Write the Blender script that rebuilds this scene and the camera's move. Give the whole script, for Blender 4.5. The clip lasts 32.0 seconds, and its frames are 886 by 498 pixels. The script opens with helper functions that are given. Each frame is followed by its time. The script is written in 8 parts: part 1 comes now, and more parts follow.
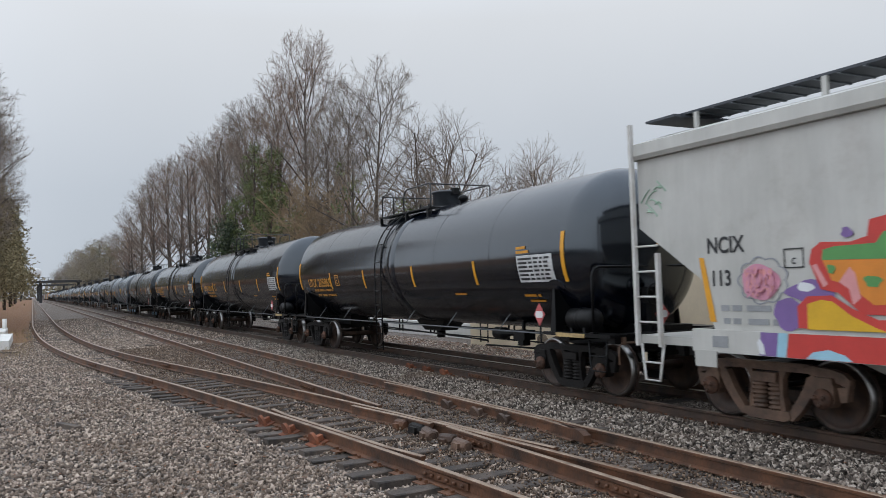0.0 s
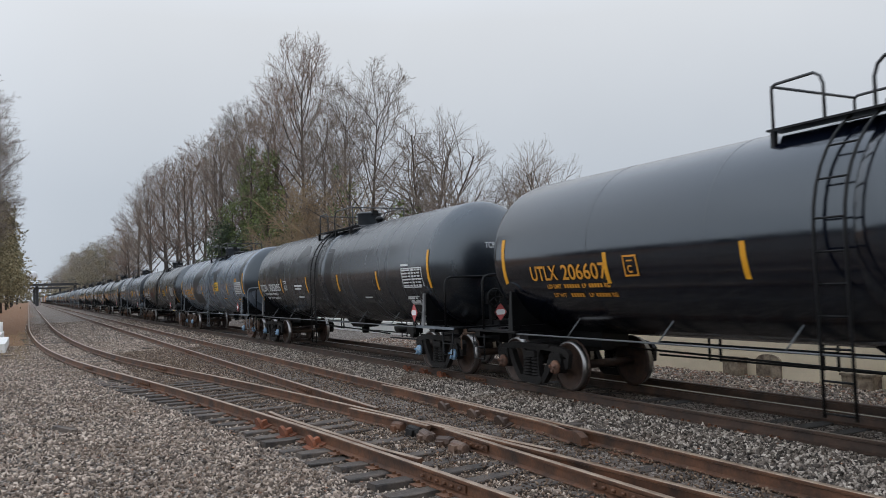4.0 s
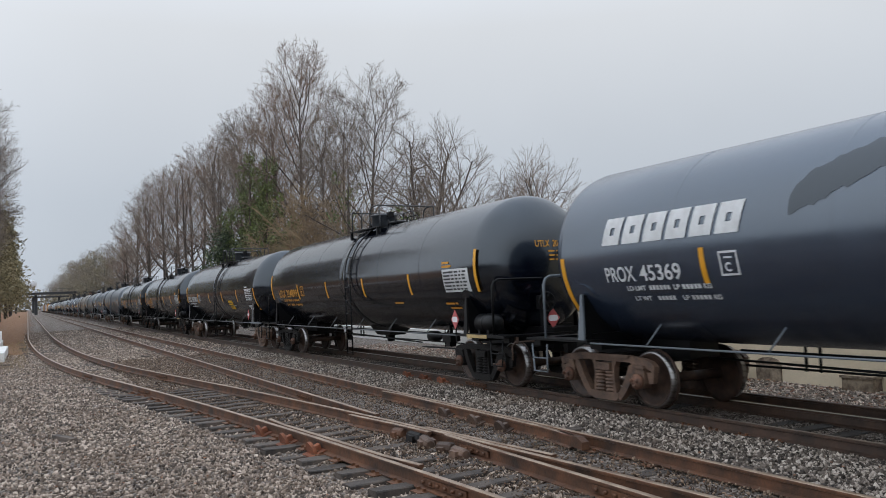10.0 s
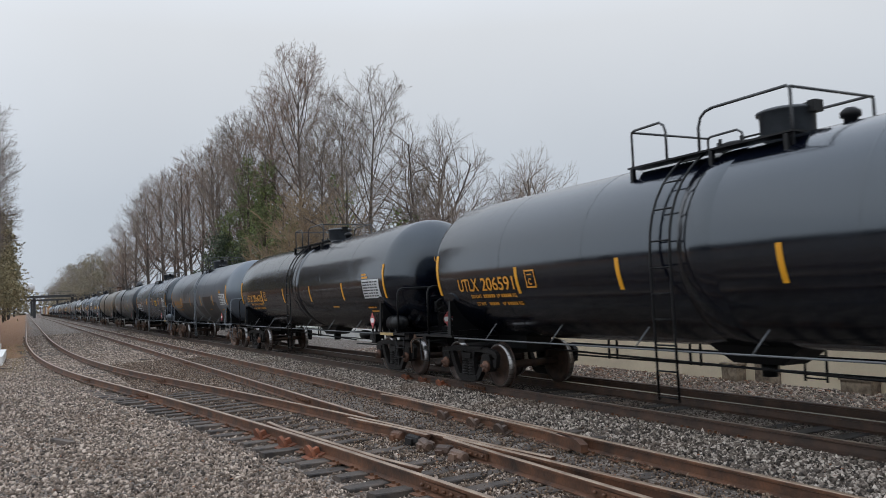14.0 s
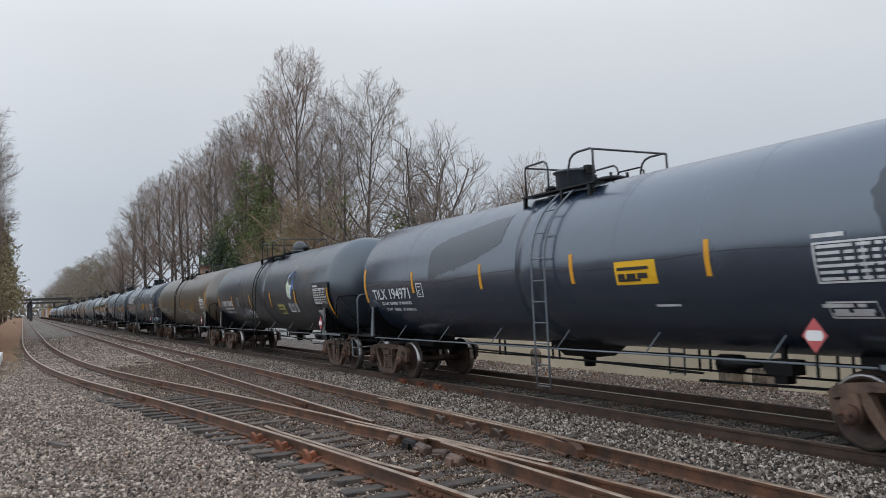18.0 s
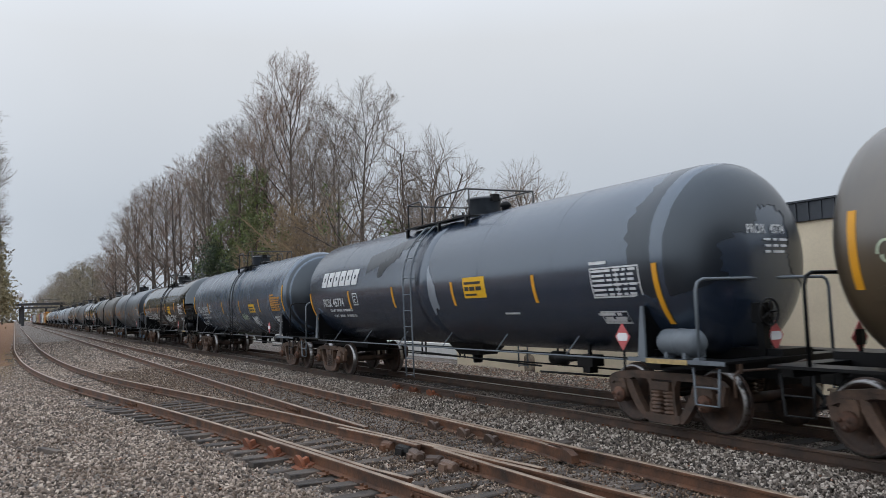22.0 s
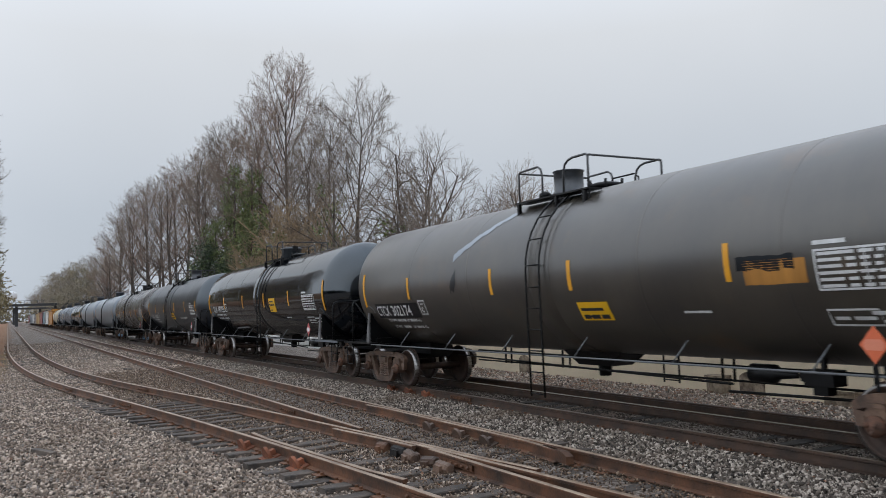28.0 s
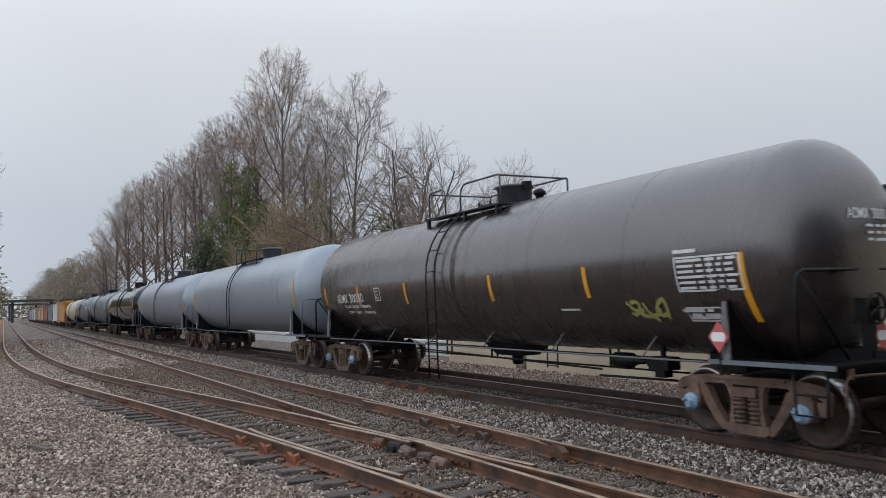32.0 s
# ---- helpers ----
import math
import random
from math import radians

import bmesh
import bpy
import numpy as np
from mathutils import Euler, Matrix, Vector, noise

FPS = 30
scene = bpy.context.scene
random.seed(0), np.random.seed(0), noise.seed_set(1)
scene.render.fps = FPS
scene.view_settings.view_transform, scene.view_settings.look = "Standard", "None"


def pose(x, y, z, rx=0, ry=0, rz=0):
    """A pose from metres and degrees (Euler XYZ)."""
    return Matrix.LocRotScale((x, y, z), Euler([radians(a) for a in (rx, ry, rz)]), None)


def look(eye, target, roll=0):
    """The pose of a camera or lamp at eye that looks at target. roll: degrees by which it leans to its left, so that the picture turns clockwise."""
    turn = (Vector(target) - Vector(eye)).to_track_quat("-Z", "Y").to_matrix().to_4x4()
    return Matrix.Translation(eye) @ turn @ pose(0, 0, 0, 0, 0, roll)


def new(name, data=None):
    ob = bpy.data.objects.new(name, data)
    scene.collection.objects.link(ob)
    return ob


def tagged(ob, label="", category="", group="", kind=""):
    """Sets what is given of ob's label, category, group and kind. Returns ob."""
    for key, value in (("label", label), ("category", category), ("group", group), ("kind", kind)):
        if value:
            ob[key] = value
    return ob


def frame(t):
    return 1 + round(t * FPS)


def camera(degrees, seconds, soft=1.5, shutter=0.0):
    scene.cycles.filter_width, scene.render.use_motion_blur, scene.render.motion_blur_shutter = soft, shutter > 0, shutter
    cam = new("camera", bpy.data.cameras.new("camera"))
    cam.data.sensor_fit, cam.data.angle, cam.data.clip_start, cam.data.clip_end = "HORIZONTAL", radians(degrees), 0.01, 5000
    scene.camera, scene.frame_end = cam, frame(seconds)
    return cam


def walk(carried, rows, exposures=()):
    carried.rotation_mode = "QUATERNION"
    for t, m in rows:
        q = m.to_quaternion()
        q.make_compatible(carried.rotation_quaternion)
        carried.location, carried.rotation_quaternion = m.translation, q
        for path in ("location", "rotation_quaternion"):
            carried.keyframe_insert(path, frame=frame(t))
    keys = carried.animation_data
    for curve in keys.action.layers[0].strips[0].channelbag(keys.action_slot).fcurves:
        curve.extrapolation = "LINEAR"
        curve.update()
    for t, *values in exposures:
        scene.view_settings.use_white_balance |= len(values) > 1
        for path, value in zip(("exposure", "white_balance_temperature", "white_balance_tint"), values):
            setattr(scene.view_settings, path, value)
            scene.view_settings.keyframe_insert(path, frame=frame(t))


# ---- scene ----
# World: x runs along the tracks (the train goes to +x), y away from the camera, z = 0 is the top of the train's rails.
EYE = (0.0, 0.0, 1.98)
cam = camera(58.56, 32.0, soft=0.5, shutter=0.1)
TURNS = [
    (0, 92.624, 1.726, 62.573),
    (0.5, 92.633, 1.727, 62.569),
    (1, 92.640, 1.742, 62.535),
    (1.5, 92.639, 1.776, 62.492),
    (2, 92.638, 1.796, 62.481),
    (2.5, 92.652, 1.796, 62.477),
    (3, 92.689, 1.808, 62.439),
    (3.5, 92.723, 1.828, 62.398),
    (5.5, 92.983, 1.825, 62.308),
    (6, 92.998, 1.878, 62.315),
    (6.5, 93.016, 1.957, 62.356),
    (7, 93.051, 2.016, 62.404),
    (7.5, 93.099, 2.059, 62.427),
    (8, 93.137, 2.097, 62.428),
    (8.5, 93.156, 2.126, 62.408),
    (9, 93.167, 2.163, 62.373),
    (9.5, 93.176, 2.216, 62.334),
    (10, 93.181, 2.291, 62.313),
    (10.5, 93.189, 2.342, 62.321),
    (11, 93.203, 2.346, 62.341),
    (11.5, 93.219, 2.338, 62.351),
    (12, 93.232, 2.329, 62.345),
    (12.5, 93.242, 2.349, 62.329),
    (13, 93.274, 2.374, 62.299),
    (13.5, 93.330, 2.369, 62.264),
    (14, 93.374, 2.359, 62.220),
    (14.5, 93.389, 2.357, 62.183),
    (16.5, 93.506, 2.242, 62.162),
    (17, 93.544, 2.216, 62.130),
    (17.5, 93.598, 2.183, 62.085),
    (18, 93.666, 2.165, 62.042),
    (18.5, 93.763, 2.131, 61.989),
    (19, 93.855, 2.100, 61.926),
    (19.5, 93.919, 2.110, 61.870),
    (20, 93.975, 2.114, 61.831),
    (20.5, 94.033, 2.093, 61.788),
    (21, 94.071, 2.079, 61.726),
    (21.5, 94.073, 2.074, 61.655),
    (22, 94.053, 2.076, 61.587),
    (22.5, 94.042, 2.081, 61.533),
    (23, 94.042, 2.080, 61.482),
    (23.5, 94.031, 2.091, 61.433),
    (24, 94.013, 2.116, 61.408),
    (24.5, 94.021, 2.120, 61.418),
    (25, 94.068, 2.106, 61.440),
    (25.5, 94.111, 2.095, 61.449),
    (27.5, 94.137, 2.019, 61.285),
    (28, 94.116, 2.031, 61.235),
    (28.5, 94.067, 2.039, 61.169),
    (29, 94.006, 2.036, 61.110),
    (29.5, 93.947, 2.056, 61.061),
    (30, 93.888, 2.084, 61.026),
    (30.5, 93.840, 2.062, 61.001),
    (31, 93.822, 2.019, 60.994),
    (31.5, 93.823, 2.004, 60.993),
    (32, 93.825, 2.006, 60.991),
]
walk(cam, [(t, pose(*EYE, rx, ry, rz)) for t, rx, ry, rz in TURNS], exposures=[(0, 0.0), (32, 0.0)])

# ---- light: an even overcast sky with a faint, very soft sun behind it ----
world = bpy.data.worlds.new("overcast_sky")
scene.world = world
world.use_nodes = True
wt = world.node_tree
wt.nodes.clear()
SUN_EL, SUN_ROT = radians(38), radians(200)
sky = wt.nodes.new("ShaderNodeTexSky")
sky.sky_type, sky.sun_disc, sky.sun_elevation, sky.sun_rotation = "NISHITA", False, SUN_EL, SUN_ROT
clear = wt.nodes.new("ShaderNodeBackground")
clear.inputs["Strength"].default_value = 0.05
wt.links.new(sky.outputs[0], clear.inputs["Color"])
geo = wt.nodes.new("ShaderNodeTexCoord")
sep = wt.nodes.new("ShaderNodeSeparateXYZ")
wt.links.new(geo.outputs["Generated"], sep.inputs[0])
height_ramp = wt.nodes.new("ShaderNodeValToRGB")
el = height_ramp.color_ramp.elements
el[0].position, el[0].color = 0.0, (0.39, 0.435, 0.495, 1)
el[1].position, el[1].color = 1.0, (1.16, 1.31, 1.54, 1)
for pos, tone in ((0.12, (0.435, 0.478, 0.535, 1)), (0.32, (0.605, 0.632, 0.668, 1)), (0.6, (0.99, 1.08, 1.22, 1))):
    height_ramp.color_ramp.elements.new(pos).color = tone
wt.links.new(sep.outputs["Z"], height_ramp.inputs[0])
cloud = wt.nodes.new("ShaderNodeTexNoise")
cloud.inputs["Scale"].default_value, cloud.inputs["Detail"].default_value = 2.2, 4
wt.links.new(geo.outputs["Generated"], cloud.inputs["Vector"])
cloud_ramp = wt.nodes.new("ShaderNodeMapRange")
cloud_ramp.inputs["To Min"].default_value, cloud_ramp.inputs["To Max"].default_value = 1.10, 1.32
wt.links.new(cloud.outputs["Fac"], cloud_ramp.inputs["Value"])
sunward = wt.nodes.new("ShaderNodeMapRange")
sunward.interpolation_type = "SMOOTHSTEP"
sunward.inputs["From Min"].default_value, sunward.inputs["From Max"].default_value, sunward.inputs["To Min"].default_value, sunward.inputs["To Max"].default_value = -0.75, 0.15, 0.75, 0.0
wt.links.new(sep.outputs["Y"], sunward.inputs["Value"])
veil = wt.nodes.new("ShaderNodeMix")
veil.data_type = "RGBA"
veil.inputs["B"].default_value = (1.12, 1.21, 1.34, 1)
wt.links.new(sunward.outputs[0], veil.inputs["Factor"])
wt.links.new(height_ramp.outputs[0], veil.inputs["A"])
deck = wt.nodes.new("ShaderNodeBackground")
wt.links.new(veil.outputs["Result"], deck.inputs["Color"])
wt.links.new(cloud_ramp.outputs[0], deck.inputs["Strength"])
both = wt.nodes.new("ShaderNodeMixShader")
both.inputs[0].default_value = 0.94
wt.links.new(clear.outputs[0], both.inputs[1])
wt.links.new(deck.outputs[0], both.inputs[2])
out = wt.nodes.new("ShaderNodeOutputWorld")
wt.links.new(both.outputs[0], out.inputs[0])
sun = new("sun", bpy.data.lights.new("sun", "SUN"))
sun.data.energy, sun.data.angle, sun.data.color = 0.25, radians(110), (1.0, 0.985, 0.965)
sun.matrix_world = look((20, -60, 60), (0, 0, 0))


# ---- materials ----
def material(name, col, rough=0.6, metal=0.0, vary=0.25, scale=6.0, grain=60.0, bump=0.1, col2=None, stain=0.0, coat=0.0, per_piece=0.0, island=False, spec=0.5):
    """A surface in two colours mixed by broad noise, with fine grain, relief, and a spread of tone from piece to piece."""
    m = bpy.data.materials.new(name)
    m.use_nodes = True
    nt = m.node_tree
    nd, ln = nt.nodes, nt.links
    b = nd["Principled BSDF"]
    tc = nd.new("ShaderNodeTexCoord")
    n1 = nd.new("ShaderNodeTexNoise")
    n1.inputs["Scale"].default_value, n1.inputs["Detail"].default_value, n1.inputs["Roughness"].default_value = scale, 5, 0.6
    n2 = nd.new("ShaderNodeTexNoise")
    n2.inputs["Scale"].default_value, n2.inputs["Detail"].default_value = grain, 3
    for n in (n1, n2):
        ln.new(tc.outputs["Object"], n.inputs["Vector"])
    ramp = nd.new("ShaderNodeValToRGB")
    e = ramp.color_ramp.elements
    c2 = col2 or [c * (1 - vary) for c in col]
    e[0].position, e[0].color = 0.34, (*c2, 1)
    e[1].position, e[1].color = 0.66, (*col, 1)
    ln.new(n1.outputs["Fac"], ramp.inputs[0])
    mr = nd.new("ShaderNodeMapRange")
    mr.inputs["To Min"].default_value, mr.inputs["To Max"].default_value = 1 - vary * 0.7, 1 + vary * 0.7
    ln.new(n2.outputs["Fac"], mr.inputs["Value"])
    hsv = nd.new("ShaderNodeHueSaturation")
    ln.new(ramp.outputs[0], hsv.inputs["Color"])
    if per_piece:
        src = nd.new("ShaderNodeNewGeometry").outputs["Random Per Island"] if island else nd.new("ShaderNodeObjectInfo").outputs["Random"]
        pr = nd.new("ShaderNodeMapRange")
        pr.inputs["To Min"].default_value, pr.inputs["To Max"].default_value = 1 - per_piece, 1 + per_piece
        ln.new(src, pr.inputs["Value"])
        mul = nd.new("ShaderNodeMath")
        mul.operation = "MULTIPLY"
        ln.new(mr.outputs[0], mul.inputs[0])
        ln.new(pr.outputs[0], mul.inputs[1])
        ln.new(mul.outputs[0], hsv.inputs["Value"])
    else:
        ln.new(mr.outputs[0], hsv.inputs["Value"])
    ln.new(hsv.outputs[0], b.inputs["Base Color"])
    rr = nd.new("ShaderNodeMapRange")
    rr.inputs["To Min"].default_value, rr.inputs["To Max"].default_value = max(0.03, rough - 0.1), min(1, rough + 0.12)
    ln.new(n1.outputs["Fac"], rr.inputs["Value"])
    ln.new(rr.outputs[0], b.inputs["Roughness"])
    b.inputs["Metallic"].default_value = metal
    b.inputs["Coat Weight"].default_value = coat
    b.inputs["Coat Roughness"].default_value = 0.25
    b.inputs["Specular IOR Level"].default_value = spec
    if bump:
        bp = nd.new("ShaderNodeBump")
        bp.inputs["Strength"].default_value, bp.inputs["Distance"].default_value = bump, 0.02
        ln.new(n2.outputs["Fac"], bp.inputs["Height"])
        ln.new(bp.outputs[0], b.inputs["Normal"])
    return m


def tank_paint(name, col, col2, rough=0.42, streak=0.35, rust=0.0, rust_col=(0.12, 0.055, 0.025), ior=1.5):
    """Tank paint: broad fading, runs down the sides, a film of dust on the shoulders, and rust blooms."""
    m = bpy.data.materials.new(name)
    m.use_nodes = True
    nd, ln = m.node_tree.nodes, m.node_tree.links
    b = nd["Principled BSDF"]
    b.inputs["IOR"].default_value = ior
    if col[2] > col[0]:  # a cool tint is put into the reflection colour of bluish paints
        b.inputs["Specular Tint"].default_value = (0.84, 0.93, 1.0, 1)
    tc = nd.new("ShaderNodeTexCoord")
    shift = nd.new("ShaderNodeVectorMath")
    info = nd.new("ShaderNodeObjectInfo")
    spread = nd.new("ShaderNodeMath")
    spread.operation, spread.inputs[1].default_value = "MULTIPLY", 90.0
    ln.new(info.outputs["Random"], spread.inputs[0])
    ln.new(tc.outputs["Object"], shift.inputs[0])
    ln.new(spread.outputs[0], shift.inputs[1])
    runs = nd.new("ShaderNodeMapping")
    runs.inputs["Scale"].default_value = (2.6, 0.35, 0.35)
    ln.new(shift.outputs[0], runs.inputs["Vector"])
    nz = []
    for vec, sc, det in ((shift, 0.55, 6), (runs, 1.2, 5), (shift, 40, 3)):
        n = nd.new("ShaderNodeTexNoise")
        n.inputs["Scale"].default_value, n.inputs["Detail"].default_value, n.inputs["Roughness"].default_value = sc, det, 0.62
        ln.new(vec.outputs[0], n.inputs["Vector"])
        nz.append(n)
    ramp = nd.new("ShaderNodeValToRGB")
    e = ramp.color_ramp.elements
    e[0].position, e[0].color, e[1].position, e[1].color = 0.38, (*col2, 1), 0.62, (*col, 1)
    ln.new(nz[0].outputs["Fac"], ramp.inputs[0])
    mr = nd.new("ShaderNodeMapRange")
    mr.inputs["From Min"].default_value, mr.inputs["From Max"].default_value = 0.35, 0.7
    mr.inputs["To Min"].default_value, mr.inputs["To Max"].default_value = 1 - streak, 1 + streak * 0.5
    ln.new(nz[1].outputs["Fac"], mr.inputs["Value"])
    hsv = nd.new("ShaderNodeHueSaturation")
    ln.new(ramp.outputs[0], hsv.inputs["Color"])
    ln.new(mr.outputs[0], hsv.inputs["Value"])
    last = hsv.outputs[0]
    if rust:
        rm = nd.new("ShaderNodeMapRange")
        rm.inputs["From Min"].default_value, rm.inputs["From Max"].default_value = 0.56, 0.70
        rm.inputs["To Max"].default_value = rust
        n = nd.new("ShaderNodeTexNoise")
        n.inputs["Scale"].default_value, n.inputs["Detail"].default_value, n.inputs["Roughness"].default_value = 0.9, 8, 0.7
        ln.new(shift.outputs[0], n.inputs["Vector"])
        ln.new(n.outputs["Fac"], rm.inputs["Value"])
        mx = nd.new("ShaderNodeMix")
        mx.data_type = "RGBA"
        ln.new(rm.outputs[0], mx.inputs["Factor"])
        ln.new(last, mx.inputs["A"])
        mx.inputs["B"].default_value = (*rust_col, 1)
        last = mx.outputs["Result"]
    ln.new(last, b.inputs["Base Color"])
    rr = nd.new("ShaderNodeMapRange")
    rr.inputs["To Min"].default_value, rr.inputs["To Max"].default_value = rough - 0.06, rough + 0.10
    ln.new(nz[1].outputs["Fac"], rr.inputs["Value"])
    ln.new(rr.outputs[0], b.inputs["Roughness"])
    bp = nd.new("ShaderNodeBump")
    bp.inputs["Strength"].default_value, bp.inputs["Distance"].default_value = 0.06, 0.02
    ln.new(nz[0].outputs["Fac"], bp.inputs["Height"])
    ln.new(bp.outputs[0], b.inputs["Normal"])
    return m


BLACK = tank_paint("black_tank_paint", (0.0020, 0.0032, 0.0078), (0.0013, 0.0020, 0.0050), 0.13, streak=0.2, ior=1.79)
SATIN = tank_paint("satin_black_tank_paint", (0.0055, 0.0078, 0.0135), (0.0035, 0.005, 0.009), 0.30, streak=0.2, rust=0.05, ior=1.9)
GLOSS = tank_paint("glossy_black_tank_paint", (0.0018, 0.0023, 0.0042), (0.001, 0.0014, 0.0026), 0.07, streak=0.15, ior=1.85)
DULL = tank_paint("dull_black_tank_paint", (0.0095, 0.0115, 0.016), (0.0058, 0.0072, 0.0102), 0.24, streak=0.2, rust=0.06, ior=1.9)
SLATE = tank_paint("slate_grey_tank_paint", (0.086, 0.108, 0.140), (0.072, 0.091, 0.119), 0.25, streak=0.1, ior=2.15)
STORM = tank_paint("storm_blue_tank_paint", (0.020, 0.031, 0.054), (0.0165, 0.0255, 0.044), 0.22, streak=0.12, ior=2.05)
PALE = tank_paint("pale_grey_tank_paint", (0.2205, 0.2475, 0.2862), (0.189, 0.2142, 0.2502), 0.28, streak=0.12, ior=2)
LEAD = tank_paint("lead_grey_tank_paint", (0.070, 0.081, 0.099), (0.056, 0.066, 0.082), 0.28, streak=0.12, ior=1.95)
PEWTER = tank_paint("pewter_grey_tank_paint", (0.112, 0.128, 0.153), (0.092, 0.106, 0.129), 0.28, streak=0.12, ior=1.95)
STEEL = tank_paint("blue_grey_tank_paint", (0.044, 0.066, 0.100), (0.035, 0.053, 0.081), 0.24, streak=0.12, rust=0.05, ior=2.0)
RUSTY = tank_paint("dark_grey_tank_paint_with_rust", (0.0170, 0.0225, 0.0320), (0.0120, 0.0155, 0.0220), 0.28, rust=0.9, rust_col=(0.085, 0.047, 0.024), streak=0.2, ior=1.95)
OLIVE = tank_paint("olive_brown_tank_paint", (0.078, 0.054, 0.027), (0.046, 0.033, 0.018), 0.30, streak=0.2, rust=0.6, rust_col=(0.070, 0.033, 0.014), ior=1.95)
UMBER = tank_paint("brown_black_tank_paint", (0.036, 0.026, 0.024), (0.025, 0.0185, 0.0175), 0.25, streak=0.15, rust=0.2, ior=1.95)
MOSS = tank_paint("dirty_olive_grey_tank_paint", (0.052, 0.044, 0.034), (0.027, 0.0245, 0.022), 0.32, streak=0.2, rust=0.75, rust_col=(0.078, 0.045, 0.020), ior=1.85)
CREAM = tank_paint("cream_tank_paint", (0.5, 0.45, 0.34), (0.42, 0.37, 0.27), 0.5)
TEAL = tank_paint("teal_tank_paint", (0.09, 0.16, 0.19), (0.07, 0.12, 0.15), 0.5)
PATCH = tank_paint("black_repaint_patch", (0.006, 0.0072, 0.0098), (0.0035, 0.0043, 0.006), 0.3, streak=0.15, ior=1.45)
PATCH_G = tank_paint("dark_grey_repaint_patch", (0.012, 0.0155, 0.022), (0.009, 0.0115, 0.0165), 0.3, streak=0.15, ior=1.7)
HOPPER = tank_paint("pale_grey_hopper_paint", (0.53, 0.525, 0.495), (0.45, 0.445, 0.415), 0.55, streak=0.10, rust=0.18)
ORANGE_CAR = tank_paint("orange_car_paint", (0.48, 0.22, 0.04), (0.38, 0.17, 0.035), 0.55)
RED_CAR = tank_paint("red_car_paint", (0.26, 0.035, 0.03), (0.2, 0.028, 0.025), 0.55)
TAN_CAR = tank_paint("tan_car_paint", (0.42, 0.28, 0.11), (0.35, 0.23, 0.09), 0.55)
WHITE_CAR = tank_paint("white_car_paint", (0.6, 0.6, 0.58), (0.5, 0.5, 0.48), 0.55)

IRON = material("black_painted_iron", (0.0048, 0.005, 0.0056), 0.4, 0.0, 0.3, 3, 40, 0.1, spec=0.22)
RAILING = material("worn_dark_grey_railing", (0.045, 0.047, 0.050), 0.4, 0.0, 0.3, 3, 40, 0.05, col2=(0.018, 0.019, 0.021))
DOME = material("grey_dome_paint", (0.060, 0.066, 0.075), 0.35, 0.0, 0.3, 3, 40, 0.05, col2=(0.030, 0.033, 0.038))
PIPE_GREY = material("grey_painted_pipe", (0.13, 0.15, 0.17), 0.45, 0.0, 0.2, 3, 40, 0.05)
GUSSET = material("worn_grey_gusset_paint", (0.17, 0.17, 0.17), 0.55, 0.0, 0.3, 4, 40, 0.1, col2=(0.06, 0.06, 0.062))
PIPE_DARK = material("dark_grey_painted_pipe", (0.115, 0.122, 0.13), 0.4, 0.0, 0.25, 3, 40, 0.05)
PIPE_WHITE = material("white_painted_steel", (0.6, 0.6, 0.58), 0.5, 0.0, 0.2, 3, 40, 0.05, col2=(0.45, 0.43, 0.4))
CAST = material("rusty_brown_cast_steel", (0.135, 0.080, 0.053), 0.6, 0.0, 0.45, 4, 55, 0.3, col2=(0.042, 0.026, 0.019), per_piece=0.4)
CAST_DARK = material("grimy_dark_cast_steel", (0.013, 0.0112, 0.0105), 0.6, 0.0, 0.4, 5, 55, 0.3, col2=(0.005, 0.0045, 0.0044), per_piece=0.3, spec=0.22)
WHEEL = material("brown_wheel_steel", (0.068, 0.039, 0.027), 0.55, 0.1, 0.35, 5, 45, 0.12, col2=(0.022, 0.014, 0.011), spec=0.35)
TREAD = material("worn_bright_steel", (0.30, 0.29, 0.285), 0.3, 1.0, 0.2, 8, 60, 0.03)
CAP_BLUE = material("blue_bearing_cap", (0.06, 0.22, 0.42), 0.5, 0, 0.3, 20, 80, 0.1, col2=(0.35, 0.42, 0.48))
CAP_RUST = material("rusty_bearing_cap", (0.15, 0.07, 0.042), 0.75, 0, 0.4, 9, 80, 0.2, col2=(0.05, 0.03, 0.022), per_piece=0.4)
YELLOW = material("yellow_reflective_strip", (0.72, 0.33, 0.015), 0.45, 0, 0.12, 3, 60, 0.0)
ORANGE_INK = material("orange_stencil_paint", (0.62, 0.27, 0.02), 0.55, 0, 0.15, 6, 60, 0.0)
WHITE_INK = material("white_stencil_paint", (0.62, 0.63, 0.63), 0.55, 0, 0.15, 6, 60, 0.0, col2=(0.5, 0.5, 0.5))
STEP_TAN = material("tan_step_paint", (0.50, 0.36, 0.15), 0.6, 0, 0.3, 6, 60, 0.05, col2=(0.25, 0.18, 0.09))
GREY_INK = material("faded_grey_stencil_paint", (0.3, 0.31, 0.32), 0.6, 0, 0.2, 6, 60, 0.0)
BLACK_INK = material("black_stencil_paint", (0.02, 0.02, 0.022), 0.5, 0, 0.15, 6, 60, 0.0)
RED_SIGN = material("red_placard", (0.50, 0.10, 0.10), 0.5, 0, 0.12, 6, 60, 0.0)
ORANGE_SIGN = material("orange_placard", (0.62, 0.13, 0.05), 0.5, 0, 0.12, 6, 60, 0.0)
ORANGE_PALE = material("faded_orange_placard", (0.66, 0.22, 0.13), 0.5, 0, 0.12, 6, 60, 0.0)
